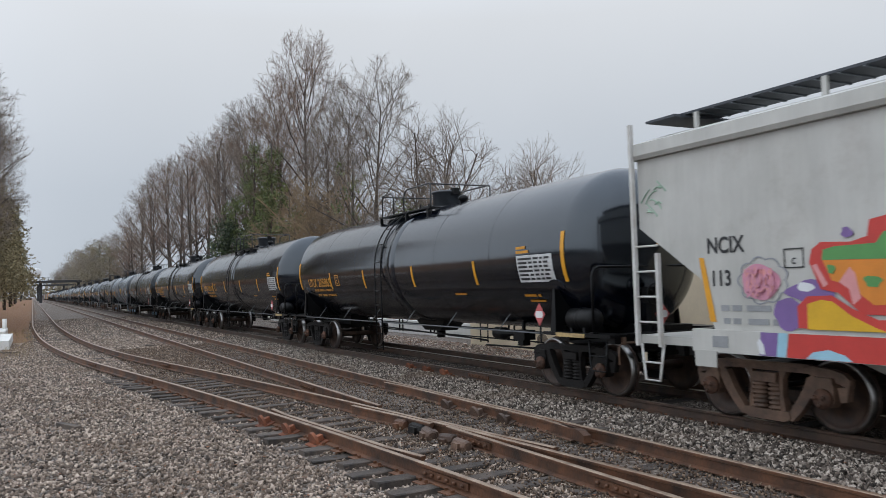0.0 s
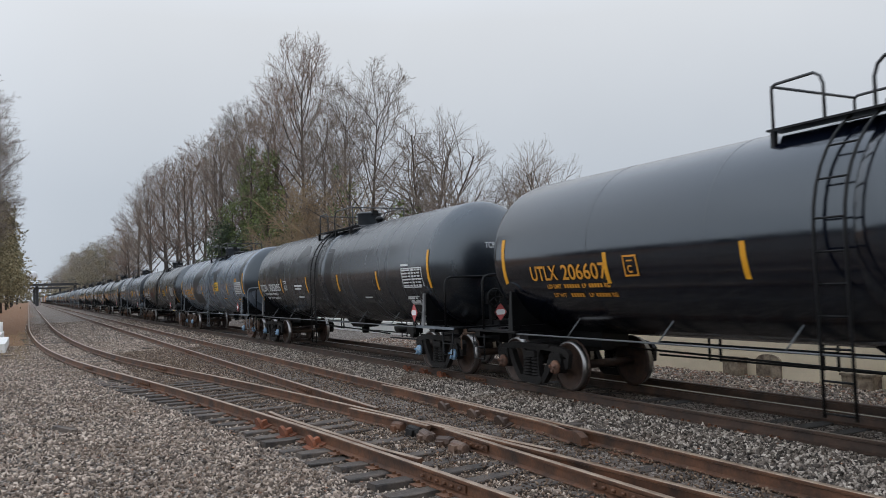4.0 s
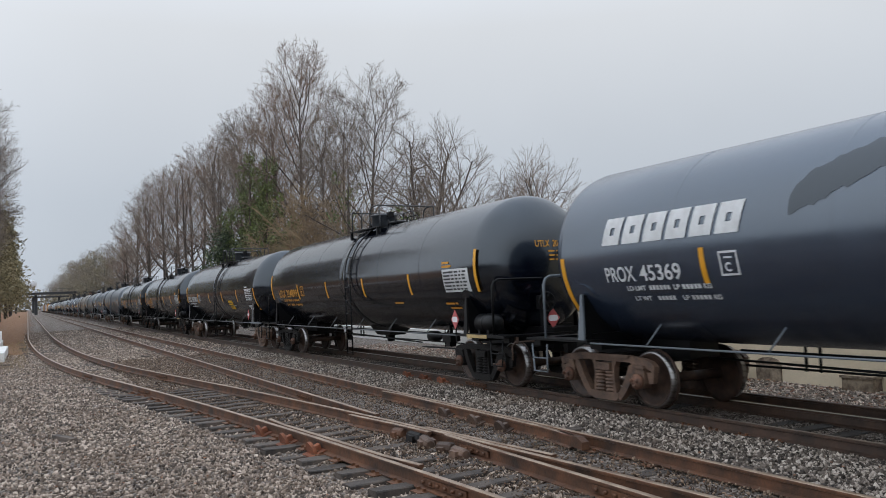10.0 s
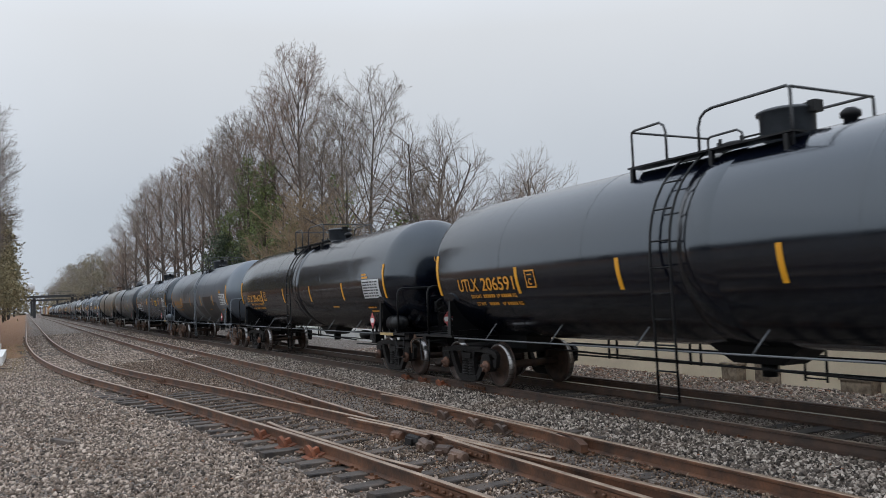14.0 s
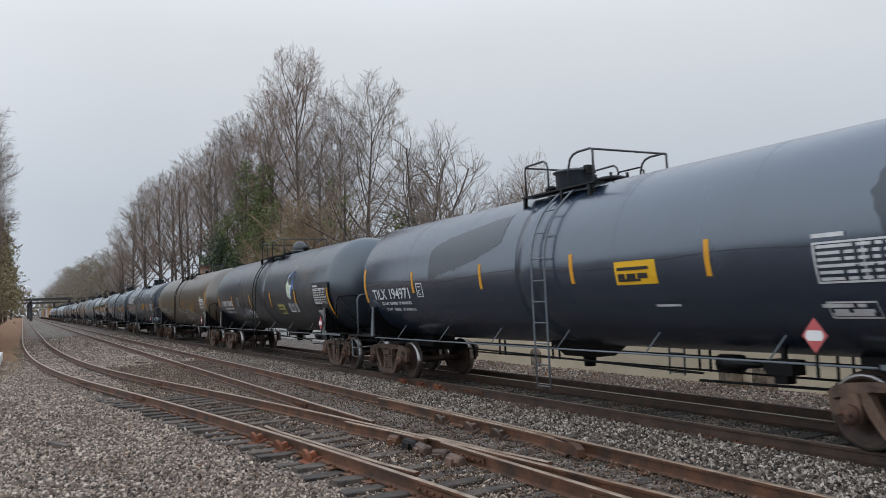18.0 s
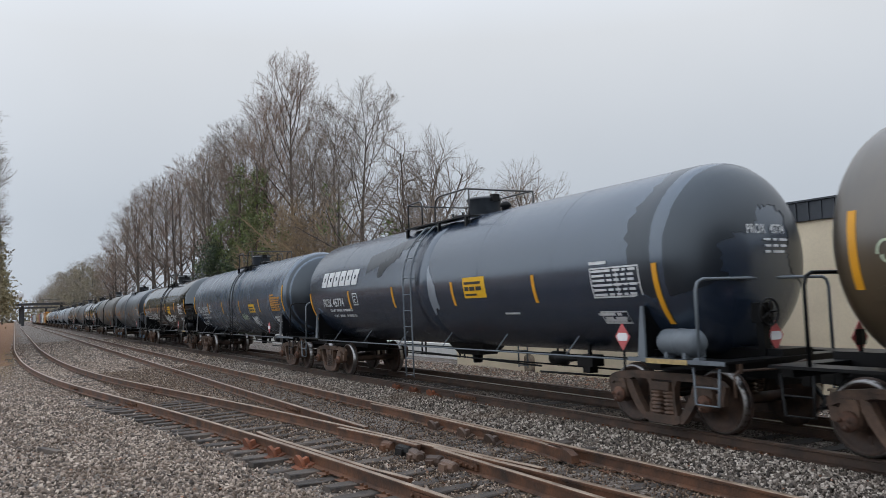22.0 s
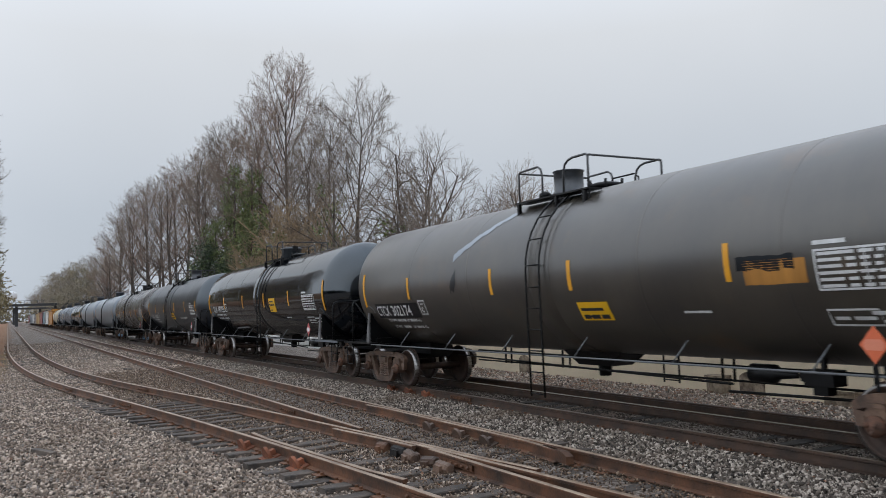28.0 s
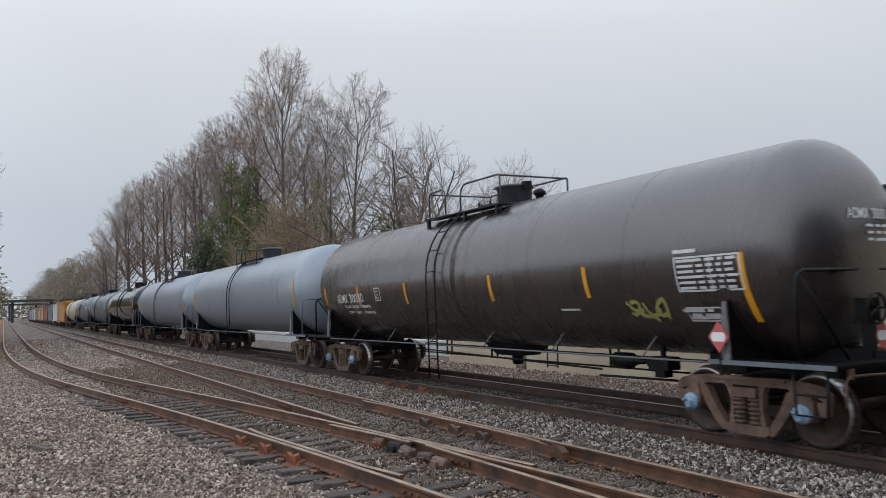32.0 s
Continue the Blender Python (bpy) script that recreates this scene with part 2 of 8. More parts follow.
WHITE_SIGN = material("white_placard", (0.75, 0.74, 0.74), 0.5, 0, 0.08, 6, 60, 0.0)
YELLOW_SIGN = material("yellow_notice", (0.75, 0.42, 0.01), 0.5, 0, 0.08, 6, 60, 0.0)
RAIL = material("rusted_rail_steel", (0.150, 0.064, 0.030), 0.62, 0.1, 0.5, 2.5, 30, 0.3, col2=(0.034, 0.018, 0.011))
RAIL_DARK = material("dark_oiled_rail_steel", (0.075, 0.040, 0.025), 0.6, 0.1, 0.4, 2.5, 30, 0.2, col2=(0.026, 0.016, 0.011))
RAIL_TOP = material("dull_railhead_steel", (0.42, 0.32, 0.235), 0.38, 0.5, 0.3, 3, 50, 0.06, col2=(0.21, 0.14, 0.095))
RAIL_TOP_DARK = material("brown_railhead_steel", (0.17, 0.125, 0.10), 0.35, 0.5, 0.3, 3, 50, 0.06, col2=(0.09, 0.065, 0.05))
RAIL_BRIGHT = material("bright_railhead_steel", (0.42, 0.41, 0.41), 0.3, 0.9, 0.2, 3, 50, 0.04)
BRACE = material("red_rust_track_fitting", (0.22, 0.072, 0.032), 0.85, 0, 0.35, 10, 70, 0.3, col2=(0.12, 0.045, 0.025), per_piece=0.3)
TIE = material("weathered_creosote_tie", (0.100, 0.078, 0.063), 0.85, 0, 0.4, 4, 45, 0.5, col2=(0.032, 0.027, 0.024), per_piece=0.4)
# main-track ties: the shade under the train is painted into this colour
TIE_SHADED = material("shade_darkened_tie", (0.032, 0.028, 0.025), 0.8, 0, 0.4, 4, 45, 0.4, col2=(0.016, 0.014, 0.013), per_piece=0.3)
BUILDING = material("cream_stucco", (0.74, 0.63, 0.46), 0.85, 0, 0.12, 0.7, 30, 0.12, col2=(0.63, 0.53, 0.385))
CLADDING = material("dark_metal_cladding", (0.05, 0.056, 0.066), 0.5, 0.3, 0.2, 1.5, 30, 0.05)
CONCRETE = material("stained_concrete", (0.36, 0.29, 0.21), 0.9, 0, 0.35, 6, 40, 0.3, col2=(0.10, 0.07, 0.05))
BLOCK_WHITE = material("white_painted_concrete", (0.72, 0.71, 0.68), 0.8, 0, 0.15, 3, 40, 0.2)
BARK = material("grey_brown_bark", (0.090, 0.074, 0.062), 0.9, 0, 0.3, 1.2, 20, 0.3, col2=(0.045, 0.037, 0.032), per_piece=0.2)
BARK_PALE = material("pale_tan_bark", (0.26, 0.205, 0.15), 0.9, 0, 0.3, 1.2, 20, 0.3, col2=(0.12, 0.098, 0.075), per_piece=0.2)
# bark of the far wood, paled in its colour for distance haze
BARK_HAZED = material("hazed_grey_bark", (0.15, 0.135, 0.12), 0.9, 0, 0.3, 1.2, 20, 0.3, col2=(0.10, 0.09, 0.08), per_piece=0.2)
TWIG = material("bare_grey_brown_twigs", (0.215, 0.172, 0.138), 0.9, 0, 0.2, 1.0, 8, 0.0, col2=(0.140, 0.112, 0.092), per_piece=0.2)
TWIG_RED = material("reddish_bare_twigs", (0.215, 0.152, 0.118), 0.9, 0, 0.2, 1.0, 8, 0.0, col2=(0.145, 0.102, 0.080), per_piece=0.15)
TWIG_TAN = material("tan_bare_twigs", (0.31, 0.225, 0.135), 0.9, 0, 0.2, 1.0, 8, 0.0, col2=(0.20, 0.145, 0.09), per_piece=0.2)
# far twigs: haze is painted in as a paler brown
TWIG_HAZED = material("hazed_brown_twigs", (0.25, 0.215, 0.175), 0.9, 0, 0.2, 1.0, 8, 0.0, col2=(0.18, 0.155, 0.13), per_piece=0.2)
IVY = material("olive_green_ivy_leaves", (0.150, 0.185, 0.055), 0.6, 0, 0.3, 1.0, 8, 0.0, col2=(0.070, 0.090, 0.030), per_piece=0.45, island=True)
HOLLY = material("dark_green_glossy_leaves", (0.050, 0.078, 0.030), 0.5, 0, 0.3, 1.0, 8, 0.0, col2=(0.022, 0.038, 0.017), per_piece=0.45, island=True)
# olive-brown far crowns, lightened in colour to stand for haze
HAZED_LEAF = material("hazed_olive_brown_crowns", (0.27, 0.235, 0.165), 0.9, 0, 0.3, 0.5, 6, 0.0, col2=(0.165, 0.15, 0.11), per_piece=0.35, island=True)
PINE = material("dull_green_foliage", (0.20, 0.17, 0.085), 0.8, 0, 0.3, 0.5, 6, 0.0, col2=(0.105, 0.10, 0.052), per_piece=0.4, island=True)
OLIVE_LEAF = material("olive_brown_foliage", (0.27, 0.22, 0.12), 0.8, 0, 0.3, 0.5, 6, 0.0, col2=(0.145, 0.125, 0.066), per_piece=0.4, island=True)
# for the unseen hedge that only the tanks' reflections show
HEDGE = material("unseen_dark_foliage", (0.035, 0.042, 0.02), 0.9, 0, 0.3, 0.5, 6, 0.0, col2=(0.018, 0.022, 0.012), per_piece=0.4, island=True)
DEAD_LEAF = material("dead_brown_leaves", (0.24, 0.105, 0.05), 0.8, 0, 0.3, 2, 30, 0.0, col2=(0.13, 0.06, 0.035), per_piece=0.5, island=True)
DRY_GRASS = material("dry_straw_weeds", (0.34, 0.25, 0.12), 0.85, 0, 0.3, 2, 30, 0.0, col2=(0.20, 0.145, 0.07), per_piece=0.4, island=True)
BRIDGE = material("dark_bridge_steel", (0.04, 0.042, 0.046), 0.6, 0.1, 0.2, 1, 20, 0.05)
TOWER = material("pale_water_tower_paint", (0.62, 0.64, 0.66), 0.6, 0, 0.08, 0.3, 8, 0.0)
SPRAY = {n: material(n + "_spray_paint", c, 0.55, 0, 0.12, 4, 50, 0.0) for n, c in dict(red=(0.55, 0.05, 0.04), green=(0.10, 0.30, 0.09), orange=(0.70, 0.24, 0.03),
         yellow=(0.68, 0.40, 0.02), purple=(0.20, 0.12, 0.32), pink=(0.62, 0.28, 0.38), sky=(0.32, 0.56, 0.68), rose=(0.68, 0.30, 0.30), pale=(0.72, 0.74, 0.76), mint=(0.32, 0.48, 0.36), grey=(0.27, 0.28, 0.31),
         blue=(0.05, 0.13, 0.36), leaf=(0.50, 0.58, 0.42), dull_red=(0.17, 0.045, 0.035), dark_green=(0.02, 0.09, 0.06), olive=(0.33, 0.31, 0.10)).items()}


def ground_material():
    """Crushed stone that gives way to brown leaf litter beside the wood, and to darker, finer dirt between the rails."""
    m = bpy.data.materials.new("ballast_and_leaf_litter")
    m.use_nodes = True
    nd, ln = m.node_tree.nodes, m.node_tree.links
    b = nd["Principled BSDF"]
    b.inputs["Roughness"].default_value = 0.92
    tc = nd.new("ShaderNodeTexCoord")
    v = nd.new("ShaderNodeTexVoronoi")
    v.inputs["Scale"].default_value = 36
    ln.new(tc.outputs["Object"], v.inputs["Vector"])
    bw = nd.new("ShaderNodeSeparateColor")
    ln.new(v.outputs["Color"], bw.inputs[0])
    ramp = nd.new("ShaderNodeValToRGB")
    e = ramp.color_ramp.elements
    e[0].position, e[0].color, e[1].position, e[1].color = 0.0, (0.035, 0.028, 0.023, 1), 1.0, (0.34, 0.295, 0.26, 1)
    k = ramp.color_ramp.elements.new(0.5)
    k.color = (0.125, 0.101, 0.082, 1)
    ln.new(bw.outputs[0], ramp.inputs[0])
    big = nd.new("ShaderNodeTexNoise")
    big.inputs["Scale"].default_value, big.inputs["Detail"].default_value = 0.35, 6
    ln.new(tc.outputs["Object"], big.inputs["Vector"])
    dirt = nd.new("ShaderNodeMix")
    dirt.data_type = "RGBA"
    dirt.inputs["B"].default_value = (0.125, 0.083, 0.056, 1)
    dr = nd.new("ShaderNodeMapRange")
    dr.inputs["From Min"].default_value, dr.inputs["From Max"].default_value, dr.inputs["To Max"].default_value = 0.48, 0.75, 0.75
    ln.new(big.outputs["Fac"], dr.inputs["Value"])
    ln.new(dr.outputs[0], dirt.inputs["Factor"])
    ln.new(ramp.outputs[0], dirt.inputs["A"])
    sp = nd.new("ShaderNodeSeparateXYZ")
    ln.new(tc.outputs["Object"], sp.inputs[0])
    wob = nd.new("ShaderNodeMath")
    wob.operation, wob.inputs[1].default_value = "MULTIPLY_ADD", 5.0
    ln.new(big.outputs["Fac"], wob.inputs[0])
    ln.new(sp.outputs["Y"], wob.inputs[2])
    lf = nd.new("ShaderNodeMapRange")
    lf.inputs["From Min"].default_value, lf.inputs["From Max"].default_value, lf.inputs["To Min"].default_value, lf.inputs["To Max"].default_value = 2.2, 3.0, 1, 0
    ln.new(wob.outputs[0], lf.inputs["Value"])
    far = nd.new("ShaderNodeMapRange")
    far.inputs["From Min"].default_value, far.inputs["From Max"].default_value, far.inputs["To Min"].default_value, far.inputs["To Max"].default_value = -41, -34, 1, 0
    ln.new(sp.outputs["X"], far.inputs["Value"])
    beyond = nd.new("ShaderNodeMapRange")
    beyond.inputs["From Min"].default_value, beyond.inputs["From Max"].default_value = 18, 21
    ln.new(sp.outputs["Y"], beyond.inputs["Value"])
    both = nd.new("ShaderNodeMath")
    both.operation = "MULTIPLY"
    ln.new(lf.outputs[0], both.inputs[0])
    ln.new(far.outputs[0], both.inputs[1])
    either = nd.new("ShaderNodeMath")
    either.operation = "MAXIMUM"
    ln.new(both.outputs[0], either.inputs[0])
    ln.new(beyond.outputs[0], either.inputs[1])
    litter = nd.new("ShaderNodeValToRGB")
    e = litter.color_ramp.elements
    e[0].position, e[0].color, e[1].position, e[1].color = 0.3, (0.15, 0.065, 0.038, 1), 0.75, (0.27, 0.155, 0.07, 1)
    fine = nd.new("ShaderNodeTexNoise")
    fine.inputs["Scale"].default_value, fine.inputs["Detail"].default_value = 5, 8
    ln.new(tc.outputs["Object"], fine.inputs["Vector"])
    ln.new(fine.outputs["Fac"], litter.inputs[0])
    fin = nd.new("ShaderNodeMix")
    fin.data_type = "RGBA"
    ln.new(either.outputs[0], fin.inputs["Factor"])
    ln.new(dirt.outputs["Result"], fin.inputs["A"])
    ln.new(litter.outputs[0], fin.inputs["B"])
    ln.new(fin.outputs["Result"], b.inputs["Base Color"])
    bp = nd.new("ShaderNodeBump")
    bp.inputs["Strength"].default_value, bp.inputs["Distance"].default_value = 0.9, 0.03
    bp.invert = True
    ln.new(v.outputs["Distance"], bp.inputs["Height"])
    ln.new(bp.outputs[0], b.inputs["Normal"])
    return m


def stone_material(name, dark, mean, light):
    m = bpy.data.materials.new(name)
    m.use_nodes = True
    nd, ln = m.node_tree.nodes, m.node_tree.links
    b = nd["Principled BSDF"]
    b.inputs["Roughness"].default_value = 0.85
    g = nd.new("ShaderNodeNewGeometry")
    ramp = nd.new("ShaderNodeValToRGB")
    e = ramp.color_ramp.elements
    e[0].position, e[0].color, e[1].position, e[1].color = 0.0, (*dark, 1), 1.0, (*light, 1)
    k = ramp.color_ramp.elements.new(0.55)
    k.color = (*mean, 1)
    ln.new(g.outputs["Random Per Island"], ramp.inputs[0])
    n = nd.new("ShaderNodeTexNoise")
    n.inputs["Scale"].default_value, n.inputs["Detail"].default_value = 45, 4
    tc = nd.new("ShaderNodeTexCoord")
    ln.new(tc.outputs["Object"], n.inputs["Vector"])
    broad = nd.new("ShaderNodeTexNoise")
    broad.inputs["Scale"].default_value, broad.inputs["Detail"].default_value = 0.5, 5
    ln.new(tc.outputs["Object"], broad.inputs["Vector"])
    mix = nd.new("ShaderNodeMix")
    mix.data_type = "RGBA"
    mix.inputs["B"].default_value = (0.13, 0.085, 0.055, 1)
    mr = nd.new("ShaderNodeMapRange")
    mr.inputs["From Min"].default_value, mr.inputs["From Max"].default_value, mr.inputs["To Max"].default_value = 0.5, 0.72, 0.6
    ln.new(broad.outputs["Fac"], mr.inputs["Value"])
    ln.new(mr.outputs[0], mix.inputs["Factor"])
    ln.new(ramp.outputs[0], mix.inputs["A"])
    hs = nd.new("ShaderNodeHueSaturation")
    m2 = nd.new("ShaderNodeMapRange")
    m2.inputs["To Min"].default_value, m2.inputs["To Max"].default_value = 0.7, 1.3
    ln.new(n.outputs["Fac"], m2.inputs["Value"])
    ln.new(m2.outputs[0], hs.inputs["Value"])
    ln.new(mix.outputs["Result"], hs.inputs["Color"])
    ln.new(hs.outputs[0], b.inputs["Base Color"])
    return m


GROUND = ground_material()
STONES = stone_material("crushed_grey_stone", (0.030, 0.022, 0.017), (0.232, 0.175, 0.135), (0.60, 0.49, 0.40))
STONES_PALE = stone_material("clean_grey_ballast", (0.018, 0.014, 0.011), (0.150, 0.120, 0.097), (0.52, 0.455, 0.39))
STONES_FAR = stone_material("weathered_light_stone", (0.045, 0.036, 0.030), (0.34, 0.275, 0.225), (0.70, 0.60, 0.51))
# stones under the train, their colour darkened to stand for its shade
STONES_SHADED = stone_material("shade_darkened_ballast", (0.014, 0.011, 0.009), (0.035, 0.027, 0.022), (0.085, 0.07, 0.058))
STONES_BROWN = stone_material("dirty_brown_ballast", (0.020, 0.012, 0.008), (0.100, 0.062, 0.038), (0.30, 0.215, 0.15))


# ---- mesh helpers ----
class Shape:
    """Collects vertices and faces of one mesh."""

    def __init__(self):
        self.v, self.f, self.s = [], [], []

    def add(self, verts, faces, smooth=False):
        o = len(self.v)
        self.v += [tuple(p) for p in verts]
        self.f += [tuple(i + o for i in q) for q in faces]
        self.s += [smooth] * len(faces)
        return self

    def box(self, x0, x1, y0, y1, z0, z1, m=None):
        vs = [(x, y, z) for x in (x0, x1) for y in (y0, y1) for z in (z0, z1)]
        if m is not None:
            vs = [m @ Vector(p) for p in vs]
        return self.add(vs, [(0, 1, 3, 2), (4, 6, 7, 5), (0, 4, 5, 1), (2, 3, 7, 6), (0, 2, 6, 4), (1, 5, 7, 3)])

    def tube(self, pts, r, n=6, r1=None, caps=True):
        """A pipe along points; r1: the radius at its end."""
        pts = [Vector(p) for p in pts]
        k = len(pts)
        ring, vs, fs = None, [], []
        side = None
        for i, p in enumerate(pts):
            d = (pts[min(i + 1, k - 1)] - pts[max(i - 1, 0)]).normalized()
            if side is None:
                side = d.cross(Vector((0, 0, 1)) if abs(d.z) < 0.9 else Vector((1, 0, 0))).normalized()
            side = (side - d * side.dot(d)).normalized()
            up = d.cross(side)
            rad = r if r1 is None else r + (r1 - r) * i / max(1, k - 1)
            for j in range(n):
                a = 2 * math.pi * j / n
                vs.append(p + side * (rad * math.cos(a)) + up * (rad * math.sin(a)))
        for i in range(k - 1):
            for j in range(n):
                a, b = i * n + j, i * n + (j + 1) % n
                fs.append((a, b, b + n, a + n))
        if caps:
            fs += [tuple(range(n))[::-1], tuple(range((k - 1) * n, k * n))]
        return self.add(vs, fs, n > 4)

    def lathe(self, prof, axis="x", n=32, at=(0, 0, 0), smooth=True, closed=False):
        """Turns a profile of (along, radius) round an axis."""
        vs, fs = [], []
        for t, r in prof:
            for j in range(n):
                a = 2 * math.pi * j / n
                c, s = r * math.cos(a), r * math.sin(a)
                vs.append({"x": (t, c, s), "y": (s, t, c), "z": (c, s, t)}[axis])
        for i in range(len(prof) - 1):
            for j in range(n):
                a, b = i * n + j, i * n + (j + 1) % n
                fs.append((a, b, b + n, a + n))
        if not closed:
            fs += [tuple(range(n))[::-1], tuple(range((len(prof) - 1) * n, len(prof) * n))]
        vs = [(p[0] + at[0], p[1] + at[1], p[2] + at[2]) for p in vs]
        return self.add(vs, fs, smooth)

    def slab(self, outline, y0, y1):
        """An outline of (x, z) between two values of y."""
        n = len(outline)
        vs = [(x, y, z) for y in (y0, y1) for x, z in outline]
        return self.add(vs, [tuple(range(n)), tuple(range(2 * n - 1, n - 1, -1))] + [(i, i + n, (i + 1) % n + n, (i + 1) % n) for i in range(n)])

    def mesh(self, name="piece"):
        me = bpy.data.meshes.new(name)
        me.from_pydata(self.v, [], self.f)
        me.polygons.foreach_set("use_smooth", self.s)
        me.validate()
        bm = bmesh.new()
        bm.from_mesh(me)
        bmesh.ops.recalc_face_normals(bm, faces=bm.faces)
        bm.to_mesh(me)
        bm.free()
        return me


def part(name, shape, mat, parent=None, label="", at=None):
    """Links a shape or a shared mesh as one object under its thing. The material sits on the object, so that meshes can be shared."""
    me = shape.mesh(name) if isinstance(shape, Shape) else shape
    if not me.materials:
        me.materials.append(mat)
    ob = new(name, me)
    if me.materials[0] != mat:
        ob.material_slots[0].link = "OBJECT"
        ob.material_slots[0].material = mat
    if parent:
        ob.parent = parent
    if at is not None:
        ob.matrix_basis = at if isinstance(at, Matrix) else Matrix.Translation(at)
    if label:
        ob["label"] = label
    if name in ("stencil_line", "table_line", "board_posts"):
        ob["kind"] = "stuff"
    return ob


def thing(name, label, category, group="", kind="", at=None):
    ob = new(name)
    ob.empty_display_size = 0.2
    if at is not None:
        ob.matrix_basis = at if isinstance(at, Matrix) else Matrix.Translation(at)
    return tagged(ob, label, category, group, kind)


def smoothstep(a, b, x):
    t = min(1.0, max(0.0, (x - a) / (b - a)))
    return t * t * (3 - 2 * t)


# ---- plan of the tracks ----
TRAIN_Y, MID_Y, GAUGE = 9.65, 5.93, 1.505


def siding_y(x):
    """The siding's centre line: it leaves the middle track in an S-bend."""
    xs = (-90, -62, -50, -42, -35, -28, -23.5, -18, -15, -12, -9, -6, 0, 6, 14, 24, 40)
    ys = (0.76, 0.76, 0.92, 1.12, 1.45, 2.05, 2.72, 3.55, 3.95, 4.3, 4.58, 4.82, 5.2, 5.5, 5.78, 5.92, 5.93)
    return float(np.interp(x, xs, ys))


def siding_smooth(x):
    return sum(siding_y(x + d) * w for d, w in ((-4, 1), (-2, 2), (0, 3), (2, 2), (4, 1))) / 9


# ---- ground ----
def ground_z(x, y):
    z = -0.235
    z += 0.055 * (smoothstep(7.2, 8.3, y) - smoothstep(11.4, 12.3, y))
    z += 0.03 * (smoothstep(4.2, 4.9, y) - smoothstep(6.9, 7.3, y))
    z -= 0.12 * smoothstep(11.5, 13.0, y)
    z += 0.08 * (smoothstep(12.6, 14.5, y) - smoothstep(18, 26, y))
    if x < -30 and y < -1.2:
        z += 0.25 * (1 - smoothstep(-9, -1.2, y)) * smoothstep(30, 60, -x)
    if abs(y) < 40 and -120 < x < 40:
        z += 0.018 * noise.noise((x * 0.6, y * 0.6, 0)) + 0.012 * noise.noise((x * 2.3, y * 2.3, 5))
    return z


def build_ground():
    xs = [-3000, -2000, -1200, -800, -600, -450, -350, -280, -230, -190, -160, -140, -120, -105, -90, -80, -70] + [-62 + i * 1.0 for i in range(30)] + [-32 + 0.4 * i for i in range(116)] + [16, 20, 26, 34, 45, 60, 90, 150, 300, 700, 1500, 3000]
    ys = [-3000, -1500, -600, -250, -100, -60, -40, -25, -15, -9, -6, -4.5, -3.4, -2.6] + [-2 + 0.35 * i for i in range(48)] + [15.5, 17, 19, 22, 26, 32, 40, 55, 80, 130, 250, 600, 1500, 3000]
    vs = [(x, y, ground_z(x, y)) for x in xs for y in ys]
    ny = len(ys)
    fs = [(i * ny + j, (i + 1) * ny + j, (i + 1) * ny + j + 1, i * ny + j + 1) for i in range(len(xs) - 1) for j in range(ny - 1)]
    g = Shape().add(vs, fs, True)
    return tagged(part("ground", g, GROUND), "grey crushed-stone ballast with brown leaf litter beside the wood", "ground", kind="structure")


build_ground()


def scatter_stones(name, count, region, mat, label, size=(0.022, 0.05), keep=None, seed=1, z_add=0.0):
    """Loose crushed stones: angular lumps, joined into one mesh."""
    rng = np.random.default_rng(seed)
    x0, x1, y0, y1, power = region
    u = rng.random(count) ** power
    x = x1 + (x0 - x1) * u
    y = y0 + (y1 - y0) * rng.random(count)
    ok = np.array([keep(a, b) for a, b in zip(x, y)]) if keep else np.ones(count, bool)
    x, y = x[ok], y[ok]
    n = len(x)
    z = np.array([ground_z(a, b) for a, b in zip(x, y)]) + z_add
    s = size[0] + (size[1] - size[0]) * rng.random(n) ** 1.6
    corners = np.array([(1, 0.1, 0.3), (-0.2, 1, 0.35), (-1, -0.1, 0.25), (0.15, -1, 0.3), (0.25, 0.2, 1), (-0.2, 0, -1)], float)
    c = (corners[None] + rng.normal(size=(n, 6, 3)) * 0.20) * s[:, None, None] * np.array((1, 0.85, 0.5)) * (0.75 + 0.5 * rng.random((n, 1, 3)))
    q = rng.normal(size=(n, 4))
    q /= np.linalg.norm(q, axis=1)[:, None]
    w, a, b, d = q.T
    rot = np.stack([1 - 2 * (b * b + d * d), 2 * (a * b - w * d), 2 * (a * d + w * b), 2 * (a * b + w * d), 1 - 2 * (a * a + d * d), 2 * (b * d - w * a), 2 * (a * d - w * b), 2 * (b * d + w * a), 1 - 2 * (a * a + b * b)], 1).reshape(n, 3, 3)
    c = np.einsum("nij,nkj->nki", rot, c) + np.stack([x, y, z + s * 0.25], 1)[:, None]
    faces = np.array([(0, 1, 4), (1, 2, 4), (2, 3, 4), (3, 0, 4), (1, 0, 5), (2, 1, 5), (3, 2, 5), (0, 3, 5)])
    f = (faces[None] + (np.arange(n) * 6)[:, None, None]).reshape(-1, 3)
    me = bpy.data.meshes.new(name)
    me.vertices.add(n * 6)
    me.vertices.foreach_set("co", c.ravel())
    me.loops.add(len(f) * 3)
    me.loops.foreach_set("vertex_index", f.ravel().astype(np.int32))
    me.polygons.add(len(f))
    me.polygons.foreach_set("loop_start", np.arange(0, len(f) * 3, 3, dtype=np.int32))
    me.update(calc_edges=True)
    me.materials.append(mat)
    return tagged(new(name, me), label, "gravel", kind="stuff")


